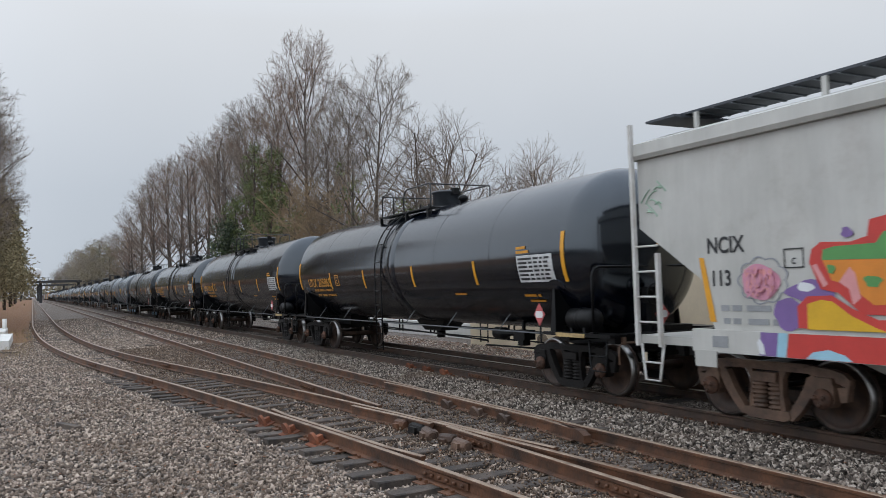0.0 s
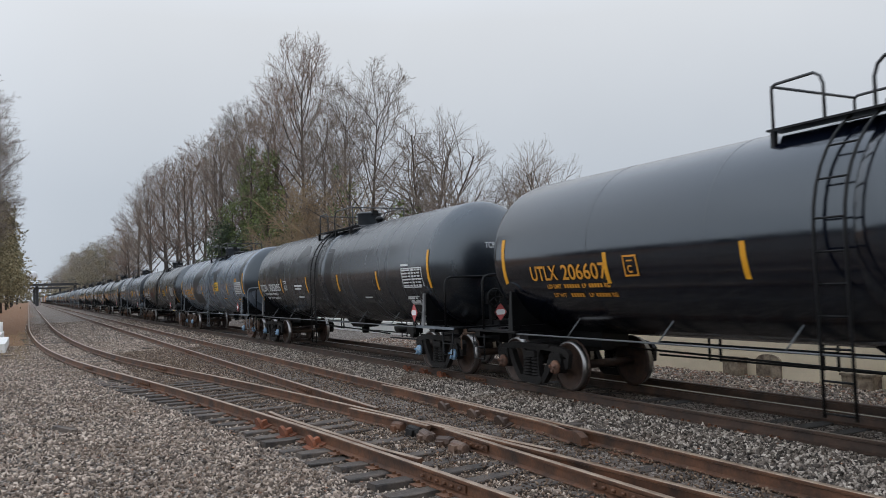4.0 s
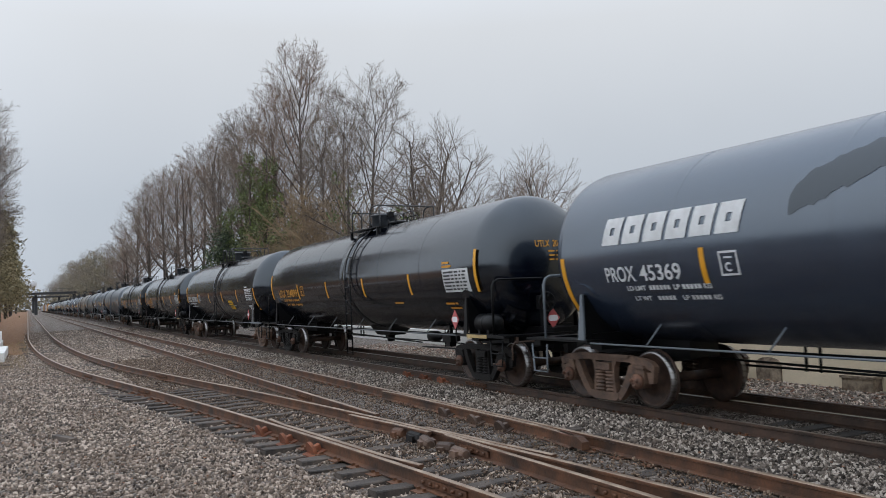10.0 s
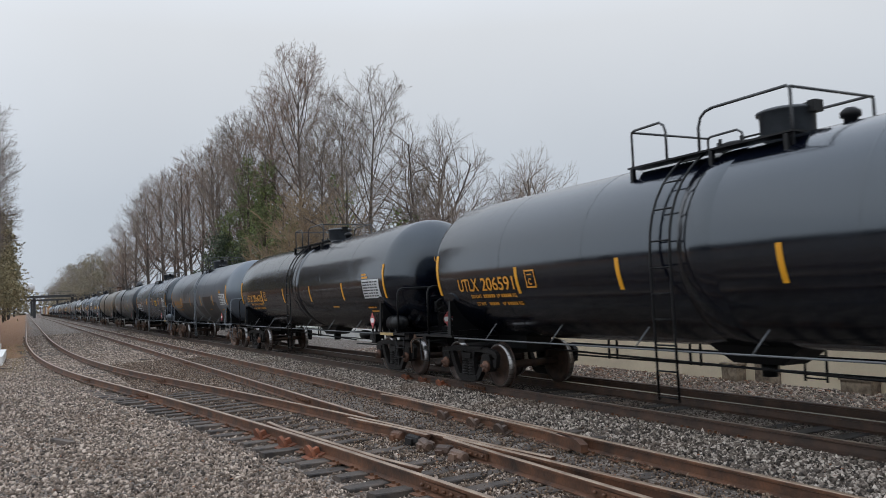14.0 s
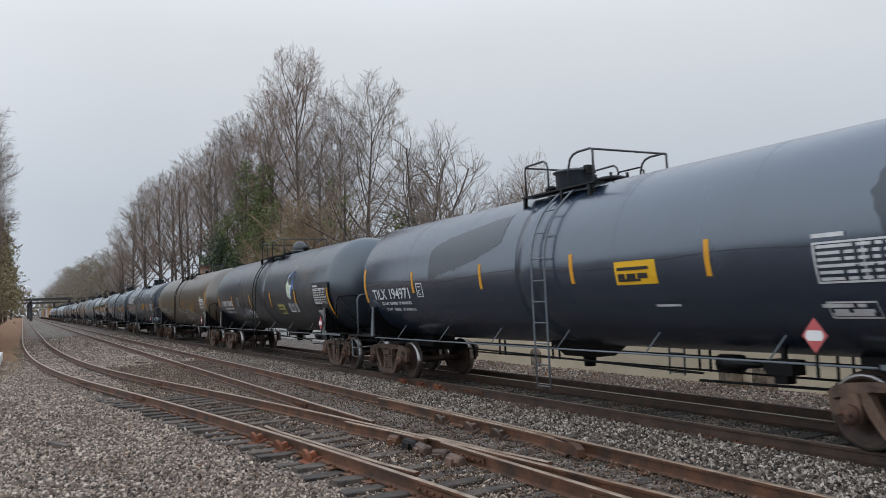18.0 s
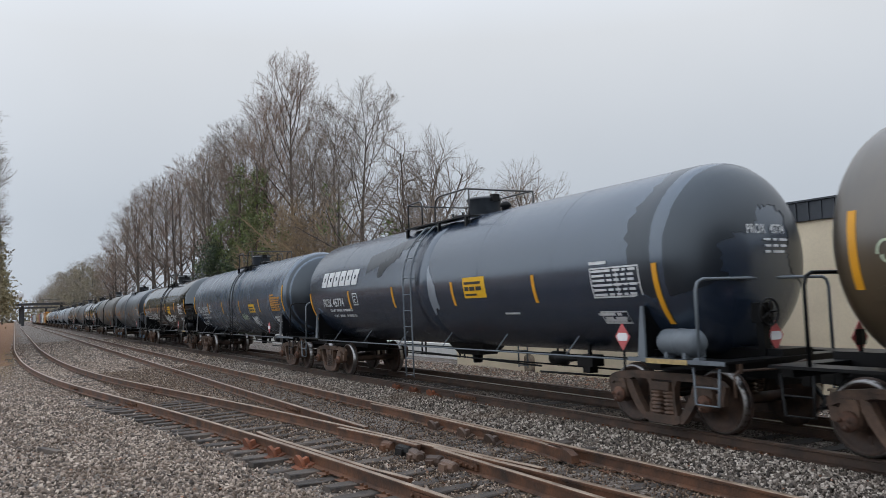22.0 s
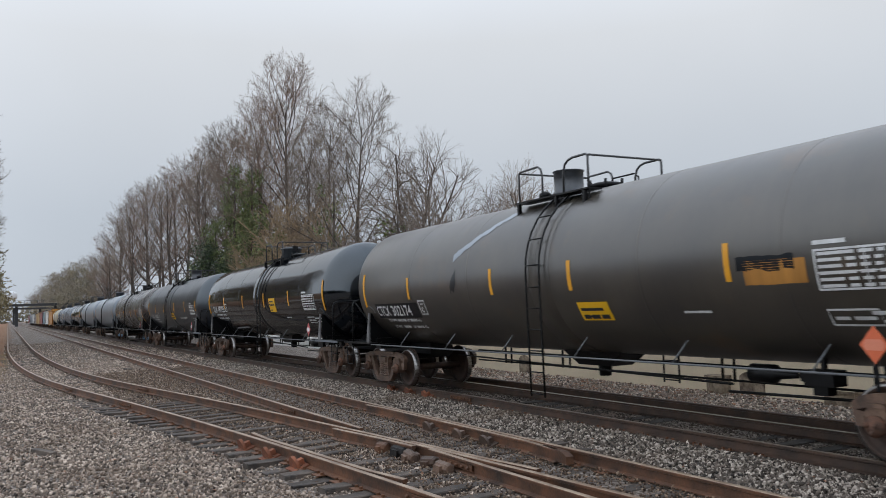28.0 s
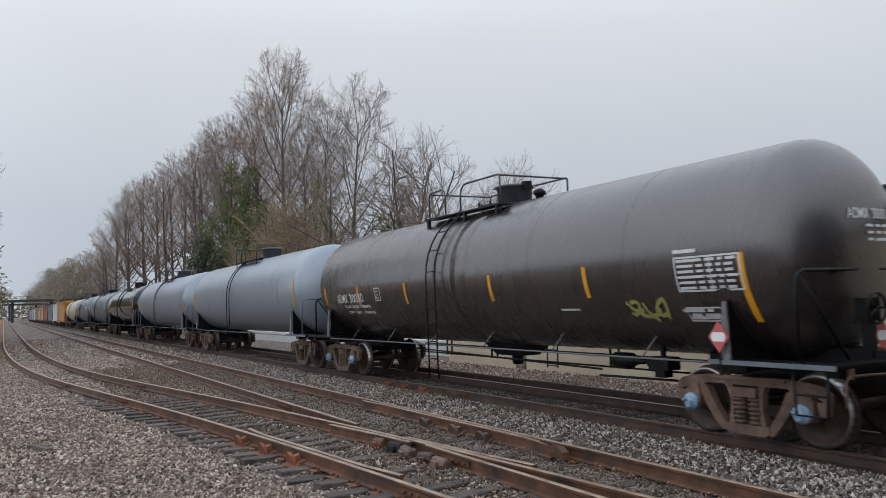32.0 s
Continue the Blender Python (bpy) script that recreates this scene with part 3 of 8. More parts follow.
def clear_of_ties(x, y):
    d = y - siding_smooth(x)
    if -1.35 < d < -0.8 and x > -24:
        return random.random() < 0.3
    return not (4.9 < y < 7.2 and d > 0.8)


def bare_of_rails(x, y):
    """Between the rails the stones lie heaped over the ties, but not on the rails."""
    return all(abs(y - r) > 0.09 for r in (siding_smooth(x) - GAUGE / 2, siding_smooth(x) + GAUGE / 2, MID_Y - GAUGE / 2, MID_Y + GAUGE / 2)) and y > siding_smooth(x) - 0.72


def bare_of_rails_far(x, y):
    return all(abs(y - r) > 0.12 for r in (siding_smooth(x) - GAUGE / 2, siding_smooth(x) + GAUGE / 2, MID_Y - GAUGE / 2, MID_Y + GAUGE / 2)) and y > siding_smooth(x) - 1.0


random.seed(2)
scatter_stones("gravel", 100000, (-44, -5.2, -1.8, 5.3, 1.6), STONES, "loose grey and tan crushed stones", size=(0.019, 0.044), keep=clear_of_ties, seed=3)
scatter_stones("trackside_gravel", 36000, (-38, -4, 6.85, 8.75, 1.3), STONES_PALE, "clean pale grey crushed ballast beside the rails", size=(0.020, 0.045), seed=4, z_add=0.012)
scatter_stones("dirty_gravel", 34000, (-34, -4, 2.6, 7.0, 1.2), STONES_BROWN, "dirt-brown ballast heaped between the rails", size=(0.012, 0.026), keep=bare_of_rails, seed=5, z_add=0.045)
scatter_stones("distant_gravel", 20000, (-85, -34, -1.5, 8.7, 1.3), STONES, "grey crushed stones along the far tracks", size=(0.035, 0.06), keep=bare_of_rails_far, seed=9)
# the train's shade is put into the colour of these stones
scatter_stones("oily_gravel", 9000, (-36, -3, 8.95, 10.4, 1.2), STONES_SHADED, "ballast under the train with the shade put into its dark colour", size=(0.013, 0.03), seed=7, z_add=0.0)
scatter_stones("far_gravel", 22000, (-34, -5, 11.3, 14.62, 1.0), STONES_FAR, "pale crushed stones in front of the building", size=(0.02, 0.045), seed=6)


# ---- tracks ----
RAIL_PROFILE = [(-0.072, -0.172), (0.072, -0.172), (0.072, -0.160), (0.014, -0.140), (0.010, -0.045), (0.037, -0.034), (0.037, -0.006), (0.030, -0.001), (-0.030, -0.001), (-0.037, -0.006), (-0.037, -0.034), (-0.010, -0.045), (-0.014, -0.140), (-0.072, -0.160)]


def rail(name, path, mat, top, parent, label=""):
    """A rail along (x, y) points: foot, web and head, with a worn running surface let into its top."""
    g, h = Shape(), Shape()
    vs, fs, hv, hf = [], [], [], []
    n = len(RAIL_PROFILE)
    for i, (x, y) in enumerate(path):
        a, b = path[max(i - 1, 0)], path[min(i + 1, len(path) - 1)]
        d = Vector((b[0] - a[0], b[1] - a[1], 0)).normalized()
        s = Vector((-d.y, d.x, 0))
        vs += [Vector((x, y, 0)) + s * o + Vector((0, 0, z - 0.003)) for o, z in RAIL_PROFILE]
        hv += [Vector((x, y, 0)) + s * o + Vector((0, 0, z)) for o, z in ((-0.034, -0.006), (-0.027, 0.0), (0.027, 0.0), (0.034, -0.006))]
    for i in range(len(path) - 1):
        fs += [(i * n + j, i * n + (j + 1) % n, (i + 1) * n + (j + 1) % n, (i + 1) * n + j) for j in range(n)]
        hf += [(i * 4 + j, i * 4 + j + 1, i * 4 + j + 5, i * 4 + j + 4) for j in range(3)]
    fs += [tuple(range(n)), tuple(range((len(path) - 1) * n, len(path) * n))[::-1]]
    r = part(name, g.add(vs, fs), mat, parent, label)
    part("running_surface", h.add(hv, hf), top, r, "worn metal running surface")
    return r


def straight(y, x0, x1, step=12):
    n = max(2, int((x1 - x0) / step))
    return [(x0 + (x1 - x0) * i / n, y) for i in range(n + 1)]


random.seed(5)
TIE_MESHES = []
for k in range(4):
    g = Shape()
    l, w = 1.3 + 0.04 * random.uniform(-1, 1), 0.115
    xs = [-w, -w * 0.93, w * 0.94, w]
    n = 9
    top = [[(w * s + random.uniform(-0.008, 0.008), -l + 2 * l * i / n, (0.0 if abs(s) < 0.99 else -0.012) + random.uniform(-0.008, 0.006)) for s in (-1, -0.86, 0.0, 0.86, 1)] for i in range(n + 1)]
    vs = [p for r in top for p in r] + [(s * w, -l + 2 * l * i / n, -0.16) for i in range(n + 1) for s in (-1, 1)]
    o = 5 * (n + 1)
    fs = [(i * 5 + j, i * 5 + j + 1, i * 5 + j + 6, i * 5 + j + 5) for i in range(n) for j in range(4)]
    fs += [(i * 5, i * 5 + 5, o + i * 2 + 2, o + i * 2) for i in range(n)] + [(i * 5 + 4, o + i * 2 + 1, o + i * 2 + 3, i * 5 + 9) for i in range(n)]
    fs += [(0, o, o + 1, 4, 3, 2, 1), (5 * n, 5 * n + 1, 5 * n + 2, 5 * n + 3, 5 * n + 4, o + 2 * n + 1, o + 2 * n)]
    me = g.add(vs, fs).mesh("tie")
    me.materials.append(TIE)
    TIE_MESHES.append(me)


def ties(parent, centre, x0, x1, step, z, lift=0.0, mat=None):
    x = x0
    while x < x1:
        y = centre(x)
        d = (centre(x + 0.5) - centre(x - 0.5))
        part("tie", random.choice(TIE_MESHES), mat or TIE, parent, at=pose(x + random.uniform(-0.04, 0.04), y + random.uniform(-0.12, 0.12), z + random.uniform(-0.028, 0.012) + lift, random.uniform(-0.6, 0.6), random.uniform(-1.5, 1.5), math.degrees(math.atan(d)) + random.uniform(-1.6, 1.6)))
        x += step


main_track = thing("main_track", "dark main railway track that carries the train, its bed coloured for shade", "railway track", kind="structure")
rail("rail", straight(TRAIN_Y - GAUGE / 2, -1200, 120), RAIL_DARK, RAIL_TOP_DARK, main_track, "dark oiled steel rail")
rail("rail", straight(TRAIN_Y + GAUGE / 2, -1200, 120), RAIL_DARK, RAIL_BRIGHT, main_track, "dark oiled steel rail")
rail("outer_rail", straight(TRAIN_Y + 1.62, -70, 30), RAIL_DARK, RAIL_DARK, main_track, "spare dark rail lying beside the track")
mid_track = thing("middle_track", "rusty straight railway track with a turnout", "railway track", kind="structure")
rail("rail", straight(MID_Y - GAUGE / 2, -1200, -12.4), RAIL, RAIL_TOP, mid_track, "rusty steel rail")
rail("rail", straight(MID_Y + GAUGE / 2, -1200, 60), RAIL, RAIL_TOP, mid_track, "rusty steel rail")
side_track = thing("siding_track", "rusty siding that curves off over dark weathered ties", "railway track", kind="structure")
SIDE_X = [-1200, -600, -300, -200, -150, -120, -100] + [-90 + i for i in range(0, 130)]


def side_path(off, x0, x1):
    pts = []
    for x in SIDE_X:
        if x0 <= x <= x1:
            d = siding_smooth(x + 0.5) - siding_smooth(x - 0.5)
            k = math.hypot(1, d)
            pts.append((x - off * d / k, siding_smooth(x) + off / k))
    return pts


rail("rail", side_path(-GAUGE / 2, -1200, 39), RAIL, RAIL_TOP, side_track, "rusty curved steel rail")
rail("rail", side_path(GAUGE / 2, -1200, 20), RAIL, RAIL_TOP, side_track, "rusty curved steel rail")


# ---- the turnout's frog, closure rails, guard rails and fittings ----
def line_between(f, x0, x1, step=0.6):
    n = max(2, int(abs(x1 - x0) / step))
    return [(x0 + (x1 - x0) * i / n, f(x0 + (x1 - x0) * i / n)) for i in range(n + 1)]


def upper_closure(x):
    return siding_smooth(x) + GAUGE / 2


FROG_X = next(x / 10 for x in range(-250, 100) if upper_closure(x / 10) > MID_Y - GAUGE / 2)
rail("closure_rail", line_between(lambda x: MID_Y - GAUGE / 2, FROG_X + 0.55, 30), RAIL, RAIL_TOP, mid_track, "rusty closure rail")
rail("wing_rail", line_between(lambda x: upper_closure(x) + 0.09 + 0.06 * smoothstep(1.2, 2.6, x - FROG_X), FROG_X - 0.2, FROG_X + 2.6, 0.3), RAIL, RAIL_TOP, mid_track, "rusty wing rail of the frog")
rail("wing_rail", line_between(lambda x: upper_closure(x) - 0.1 - 0.05 * smoothstep(0.6, 2.2, FROG_X - x), FROG_X - 2.2, FROG_X + 0.2, 0.3), RAIL, RAIL_TOP, mid_track, "rusty wing rail of the frog")
GUARD_UP = MID_Y + GAUGE / 2 - 0.105
rail("guard_rail", [(-15.3, GUARD_UP - 0.06), (-14.6, GUARD_UP), (-9.6, GUARD_UP), (-8.75, GUARD_UP - 0.09)], RAIL, RAIL_TOP, mid_track, "short rusty guard rail with flared ends")
rail("guard_rail", [(x, y) for x, y in ((t, siding_smooth(t) - GAUGE / 2 + 0.105 + (0.07 if t in (-13.2, -8.4) else 0)) for t in (-13.2, -12.4, -11.4, -10.4, -9.2, -8.4))], RAIL, RAIL_TOP, side_track, "short rusty guard rail with flared ends")
flare = Shape()
flare.add([(-0.55, -0.04, -0.15), (-0.55, 0.04, -0.15), (0.16, -0.05, -0.15), (0.16, 0.06, -0.15), (-0.55, -0.04, 0.0), (-0.55, 0.04, 0.0), (0.02, -0.05, 0.0), (0.02, 0.06, 0.0), (0.16, -0.05, -0.05), (0.16, 0.06, -0.05)], [(0, 2, 8, 6, 4), (1, 5, 7, 9, 3), (4, 6, 7, 5), (6, 8, 9, 7), (2, 3, 9, 8), (0, 4, 5, 1)])
flare.v = [pose(-8.62, GUARD_UP - 0.10, 0, 0, 0, -8) @ Vector(p) for p in flare.v]
part("end_block", flare, RAIL, mid_track, "flared end block of the guard rail")

# rail braces: a half-round rusty plate that leans on the rail, with a lug behind it
brace = Shape()
arc = [(0.13 * math.cos(math.pi * i / 10), 0.13 * math.sin(math.pi * i / 10)) for i in range(11)]
brace.slab(arc + [(-0.13, -0.03), (0.13, -0.03)], -0.022, 0.022)
brace.box(-0.05, 0.05, 0.02, 0.13, -0.03, 0.05)
brace.box(-0.16, 0.16, -0.09, 0.2, -0.05, -0.03)
BRACE_MESH = brace.mesh("rail_brace")
BRACE_MESH.materials.append(BRACE)
for x in (-12.75, -11.75, -10.75):
    part("rail_brace", BRACE_MESH, BRACE, side_track, at=pose(x, siding_smooth(x) - GAUGE / 2 - 0.17, -0.14, 18, 0, 5))
for x in (-12.4, -11.35, -10.5):
    part("rail_brace", BRACE_MESH, CAST, mid_track, at=pose(x, MID_Y + GAUGE / 2 - 0.27, -0.14, 18, 0, 0))
for x in (-18.9, -17.9, -16.95):
    part("rail_brace", BRACE_MESH, BRACE, main_track, at=pose(x, TRAIN_Y - GAUGE / 2 - 0.17, -0.14, 18, 0, 0))

# joint bars, bolts and filler blocks
bar = Shape()
bar.box(-0.45, 0.45, -0.012, 0.012, -0.125, -0.05)
for k in range(6):
    bar.tube([(-0.37 + 0.148 * k, -0.012, -0.088), (-0.37 + 0.148 * k, -0.045, -0.088)], 0.02, 6)
JOINT = bar.mesh("joint_bar")
JOINT.materials.append(RAIL)
for x, y, turn, par in [(-14.2, MID_Y + GAUGE / 2 - 0.03, 0, mid_track), (-16.3, MID_Y - GAUGE / 2 - 0.03, 0, mid_track), (-7.6, siding_smooth(-7.6) - GAUGE / 2 - 0.03, 5, side_track), (-6.2, MID_Y - GAUGE / 2 - 0.03, 0, mid_track),
                        (-20.2, siding_smooth(-20.2) - GAUGE / 2 - 0.03, 8, side_track), (-26.0, siding_smooth(-26.0) - GAUGE / 2 - 0.03, 7, side_track), (-24.0, siding_smooth(-24.0) + GAUGE / 2 - 0.03, 8, side_track), (-30, MID_Y - GAUGE / 2 - 0.03, 0, mid_track), (-15.5, TRAIN_Y - GAUGE / 2 - 0.03, 0, main_track), (-9.2, MID_Y - GAUGE / 2 - 0.03, 0, mid_track)]:
    part("joint_bar", JOINT, RAIL, par, at=pose(x, y, 0, 0, 0, turn))
block = Shape().lathe([(-0.15, 0.0), (-0.15, 0.06), (-0.12, 0.085), (0.12, 0.085), (0.15, 0.06), (0.15, 0.0)], "x", 8, (0, 0, 0.0), smooth=False).box(-0.07, 0.07, -0.12, 0.12, -0.07, 0.035)
BLOCK = block.mesh("tie_plate")
BLOCK.materials.append(RAIL_DARK)
for i in range(5):
    part("frog_block", BLOCK, (RAIL, CAST_DARK, CAST, RAIL_DARK, CAST)[i], mid_track, at=pose(FROG_X - 0.6 + (0, 0.5, 0.93, 1.46, 1.9)[i], MID_Y - GAUGE / 2 - 0.2 + 0.03 * (i % 2), -0.12, (4, -6, 3, 8, -4)[i], (-3, 4, 6, -5, 2)[i], (2, 14, -6, 10, 4)[i]))
plate = Shape().box(-0.1, 0.1, -0.19, 0.19, -0.012, 0.0)
for dx, dy in ((-0.07, -0.1), (0.07, 0.1), (0.06, -0.11), (-0.06, 0.12)):
    plate.box(dx - 0.012, dx + 0.012, dy - 0.02, dy + 0.02, 0, 0.03)
PLATE = plate.mesh("tie_plate")
PLATE.materials.append(RAIL)
white_mark = Shape().box(-0.05, 0.05, -0.004, 0.004, -0.03, 0.03)
part("paint_mark", white_mark, WHITE_INK, mid_track, "white paint mark on the rail web", at=(-5.75, MID_Y - GAUGE / 2 - 0.02, -0.09))

# ties
random.seed(8)
ties(side_track, siding_smooth, -60, -21.5, 0.56, -0.222)
ties(side_track, siding_smooth, -21.3, 6, 0.54, -0.178)
ties(mid_track, lambda x: MID_Y, -60, -14.5, 0.56, -0.206)
ties(mid_track, lambda x: MID_Y + 0.15, -14.2, 6, 0.54, -0.185)
# ties beneath the train take the colour with the shade painted in
ties(main_track, lambda x: TRAIN_Y, -60, 14, 0.55, -0.172, mat=TIE_SHADED)
for i in range(26):
    x = -20.9 + 0.54 * i
    part("tie_plate", PLATE, RAIL, side_track, at=pose(x, siding_smooth(x) - GAUGE / 2, -0.168, 0, 0, 6))
    part("tie_plate", PLATE, RAIL, mid_track, at=pose(x, MID_Y + GAUGE / 2, -0.172))
    part("tie_plate", PLATE, RAIL, main_track, at=pose(x, TRAIN_Y - GAUGE / 2, -0.16))

# ---- the building behind the train ----
hall = thing("warehouse", "cream stucco warehouse with a dark ribbed metal parapet", "building")
WALL_Y, WALL_X0, WALL_X1 = 14.65, -26.1, 40.0
w = Shape().box(WALL_X0, WALL_X1, WALL_Y, WALL_Y + 18, -0.6, 3.46)
part("wall", w, BUILDING, hall, "cream stucco wall")
par = Shape().box(WALL_X0 - 0.06, WALL_X1 + 0.06, WALL_Y - 0.07, WALL_Y + 18.06, 3.464, 3.86)
for i in range(int((WALL_X1 - WALL_X0) / 0.3)):
    x = WALL_X0 + 0.3 * i
    par.box(x, x + 0.05, WALL_Y - 0.095, WALL_Y - 0.069, 3.47, 3.855)
part("parapet", par, CLADDING, hall, "dark ribbed metal parapet")
part("coping", Shape().box(WALL_X0 - 0.1, WALL_X1 + 0.1, WALL_Y - 0.13, WALL_Y + 18.1, 3.864, 3.90), CLADDING, hall)
for x0, x1, zt in ((-12.72, -12.05, 0.26), (-21.6, -21.05, 0.3)):
    hatch = Shape()
    n = 8
    out = [(x0, -0.45)] + [(x0 + (x1 - x0) * i / n, zt - 0.12 + 0.12 * math.sin(math.pi * i / n) ** 0.6) for i in range(n + 1)] + [(x1, -0.45)]
    hatch.slab(out, WALL_Y - 0.035, WALL_Y - 0.002)
    part("vent_panel", hatch, CONCRETE, hall, "weathered grey arched panel low in the wall")
for x0, x1, zt in ((-13.45, -13.0, 0.1), (-10.4, -9.75, -0.02)):
    box = Shape().box(x0, x1, WALL_Y - 0.3, WALL_Y - 0.003, -0.5, zt).box(x0 - 0.03, x1 + 0.03, WALL_Y - 0.33, WALL_Y - 0.003, zt + 0.004, zt + 0.05)
    tagged(part("utility_box", box, CONCRETE), "small stained concrete utility box against the wall", "utility box")
low = Shape().box(-60, -27, 16.0, 16.25, -0.6, 0.35)
tagged(part("retaining_wall", low, BLOCK_WHITE), "low white wall beyond the tracks", "wall", kind="structure")


# ---- far things: two bridges, a water tower ----
def bridge(x, z, y0, y1, label):
    b = thing("bridge", label, "bridge", at=(x, 0, 0))
    part("deck", Shape().box(-3, 3, y0, y1, z - 0.9, z), BRIDGE, b)
    rl = Shape()
    for yy in np.arange(y0, y1, 2.2):
        rl.box(2.9, 3.0, yy, yy + 0.12, z, z + 1.25)
    rl.box(2.88, 3.02, y0, y1, z + 1.2, z + 1.3).box(2.88, 3.02, y0, y1, z + 0.55, z + 0.62)
    part("railing", rl, BRIDGE, b)
    for yy in (-6.0, 2.9, 16.5):
        part("pier", Shape().box(-0.6, 0.6, yy - 0.55, yy + 0.55, -0.5, z - 0.9), BRIDGE, b)


bridge(-350, 8.5, -45, 45, "dark steel girder footbridge across the tracks")
bridge(-520, 9.4, -60, 60, "more distant dark girder bridge across the tracks")
tower = thing("water_tower", "pale water tower above the far trees", "water tower", at=(-1200, 3.5, 0))
part("tank", Shape().lathe([(30.5, 4.5), (31.5, 7.0), (34, 7.6), (38, 7.6), (40.5, 5.8), (41.8, 1.5)], "z", 24), TOWER, tower)
for a in range(6):
    c, s = math.cos(a * math.pi / 3) * 5.6, math.sin(a * math.pi / 3) * 5.6
    part("leg", Shape().tube([(c * 1.2, s * 1.2, -0.5), (c, s, 32)], 0.5, 6), TOWER, tower)

# concrete blocks and posts by the siding
random.seed(3)
for x0, x1, y, label in ((-46.5, -38.8, -1.15, "long white concrete block lying beside the siding"), (-56.0, -50.0, -1.6, "white concrete block lying beside the siding")):
    tagged(part("concrete_block", Shape().box(x0, x1, y - 0.3, y + 0.25, -0.3, 0.16), BLOCK_WHITE), label, "concrete block")
tagged(part("marker_post", Shape().tube([(-54.5, -1.5, -0.3), (-54.5, -1.5, 0.75)], 0.12, 8), BLOCK_WHITE), "short white marker post", "post")
for x, y, l, r in ((-35.7, 4.45, 0.5, 20), (-14.9, 0.55, 0.42, 22), (-36.5, -1.3, 0.9, 60)):
    st = Shape().box(-l, l * 0.7, -0.05, 0.06, -0.05, 0.02).box(-l * 0.6, l, -0.10, 0.0, -0.04, 0.035)
    tagged(part("wood_scrap", st, TIE, at=pose(x, y, -0.2, 0, 0, r)), "broken dark piece of a tie lying on the gravel", "wood scrap")


# fallen leaves among the stones, and dry weeds where the gravel meets the wood
rng = np.random.default_rng(71)
leaves = Shape()
for i in range(3600):
    x = -5.5 - 34 * rng.random() ** 1.3
    y = -1.7 + 10.2 * rng.random() ** 1.4
    if abs(noise.noise((x * 0.25, y * 0.25, 3))) < 0.12 and rng.random() < 0.7:
        continue
    a, q = rng.random() * 6.3, 0.012 + 0.022 * rng.random()
    ca, sa, z = math.cos(a) * q, math.sin(a) * q, ground_z(x, y) + 0.022 + 0.02 * rng.random()
    leaves.add([(x - ca, y - sa, z), (x + 0.5 * sa, y - 0.5 * ca, z + 0.006), (x + ca, y + sa, z + 0.012 * rng.random()), (x - 0.5 * sa, y + 0.5 * ca, z - 0.004)], [(0, 1, 2), (0, 2, 3)])
for i in range(3000):
    x, y = -3.0 - 31 * rng.random(), 12.2 + 2.35 * rng.random() ** 0.7
    a, q = rng.random() * 6.3, 0.02 + 0.05 * rng.random()
    ca, sa, z = math.cos(a) * q, math.sin(a) * q, ground_z(x, y) + 0.03 + 0.02 * rng.random()
    leaves.add([(x - ca, y - sa, z), (x + 0.4 * sa, y - 0.4 * ca, z + 0.01), (x + ca, y + sa, z + 0.02 * rng.random()), (x - 0.4 * sa, y + 0.4 * ca, z - 0.004)], [(0, 1, 2), (0, 2, 3)])
tagged(part("fallen_leaves", leaves, DEAD_LEAF), "small dead brown leaves scattered over the gravel", "leaves", kind="stuff")
weeds = Shape()
for i in range(900):
    x, y = -31 - 30 * rng.random(), -1.9 + 1.9 * rng.random() ** 0.8
    cx, cy = x + rng.normal() * 0.05, y + rng.normal() * 0.05
    z, h = ground_z(x, y), 0.12 + 0.3 * rng.random() ** 2
    dx, dy = rng.normal() * 0.1, rng.normal() * 0.1
    weeds.add([(cx - 0.006, cy, z - 0.02), (cx + 0.006, cy + 0.004, z - 0.02), (cx, cy + 0.008, z - 0.02), (cx + dx, cy + dy, z + h)], [(0, 1, 3), (1, 2, 3), (2, 0, 3)])
tagged(part("dry_weeds", weeds, DRY_GRASS), "thin dry straw-coloured weeds at the gravel's edge", "weeds", kind="stuff")


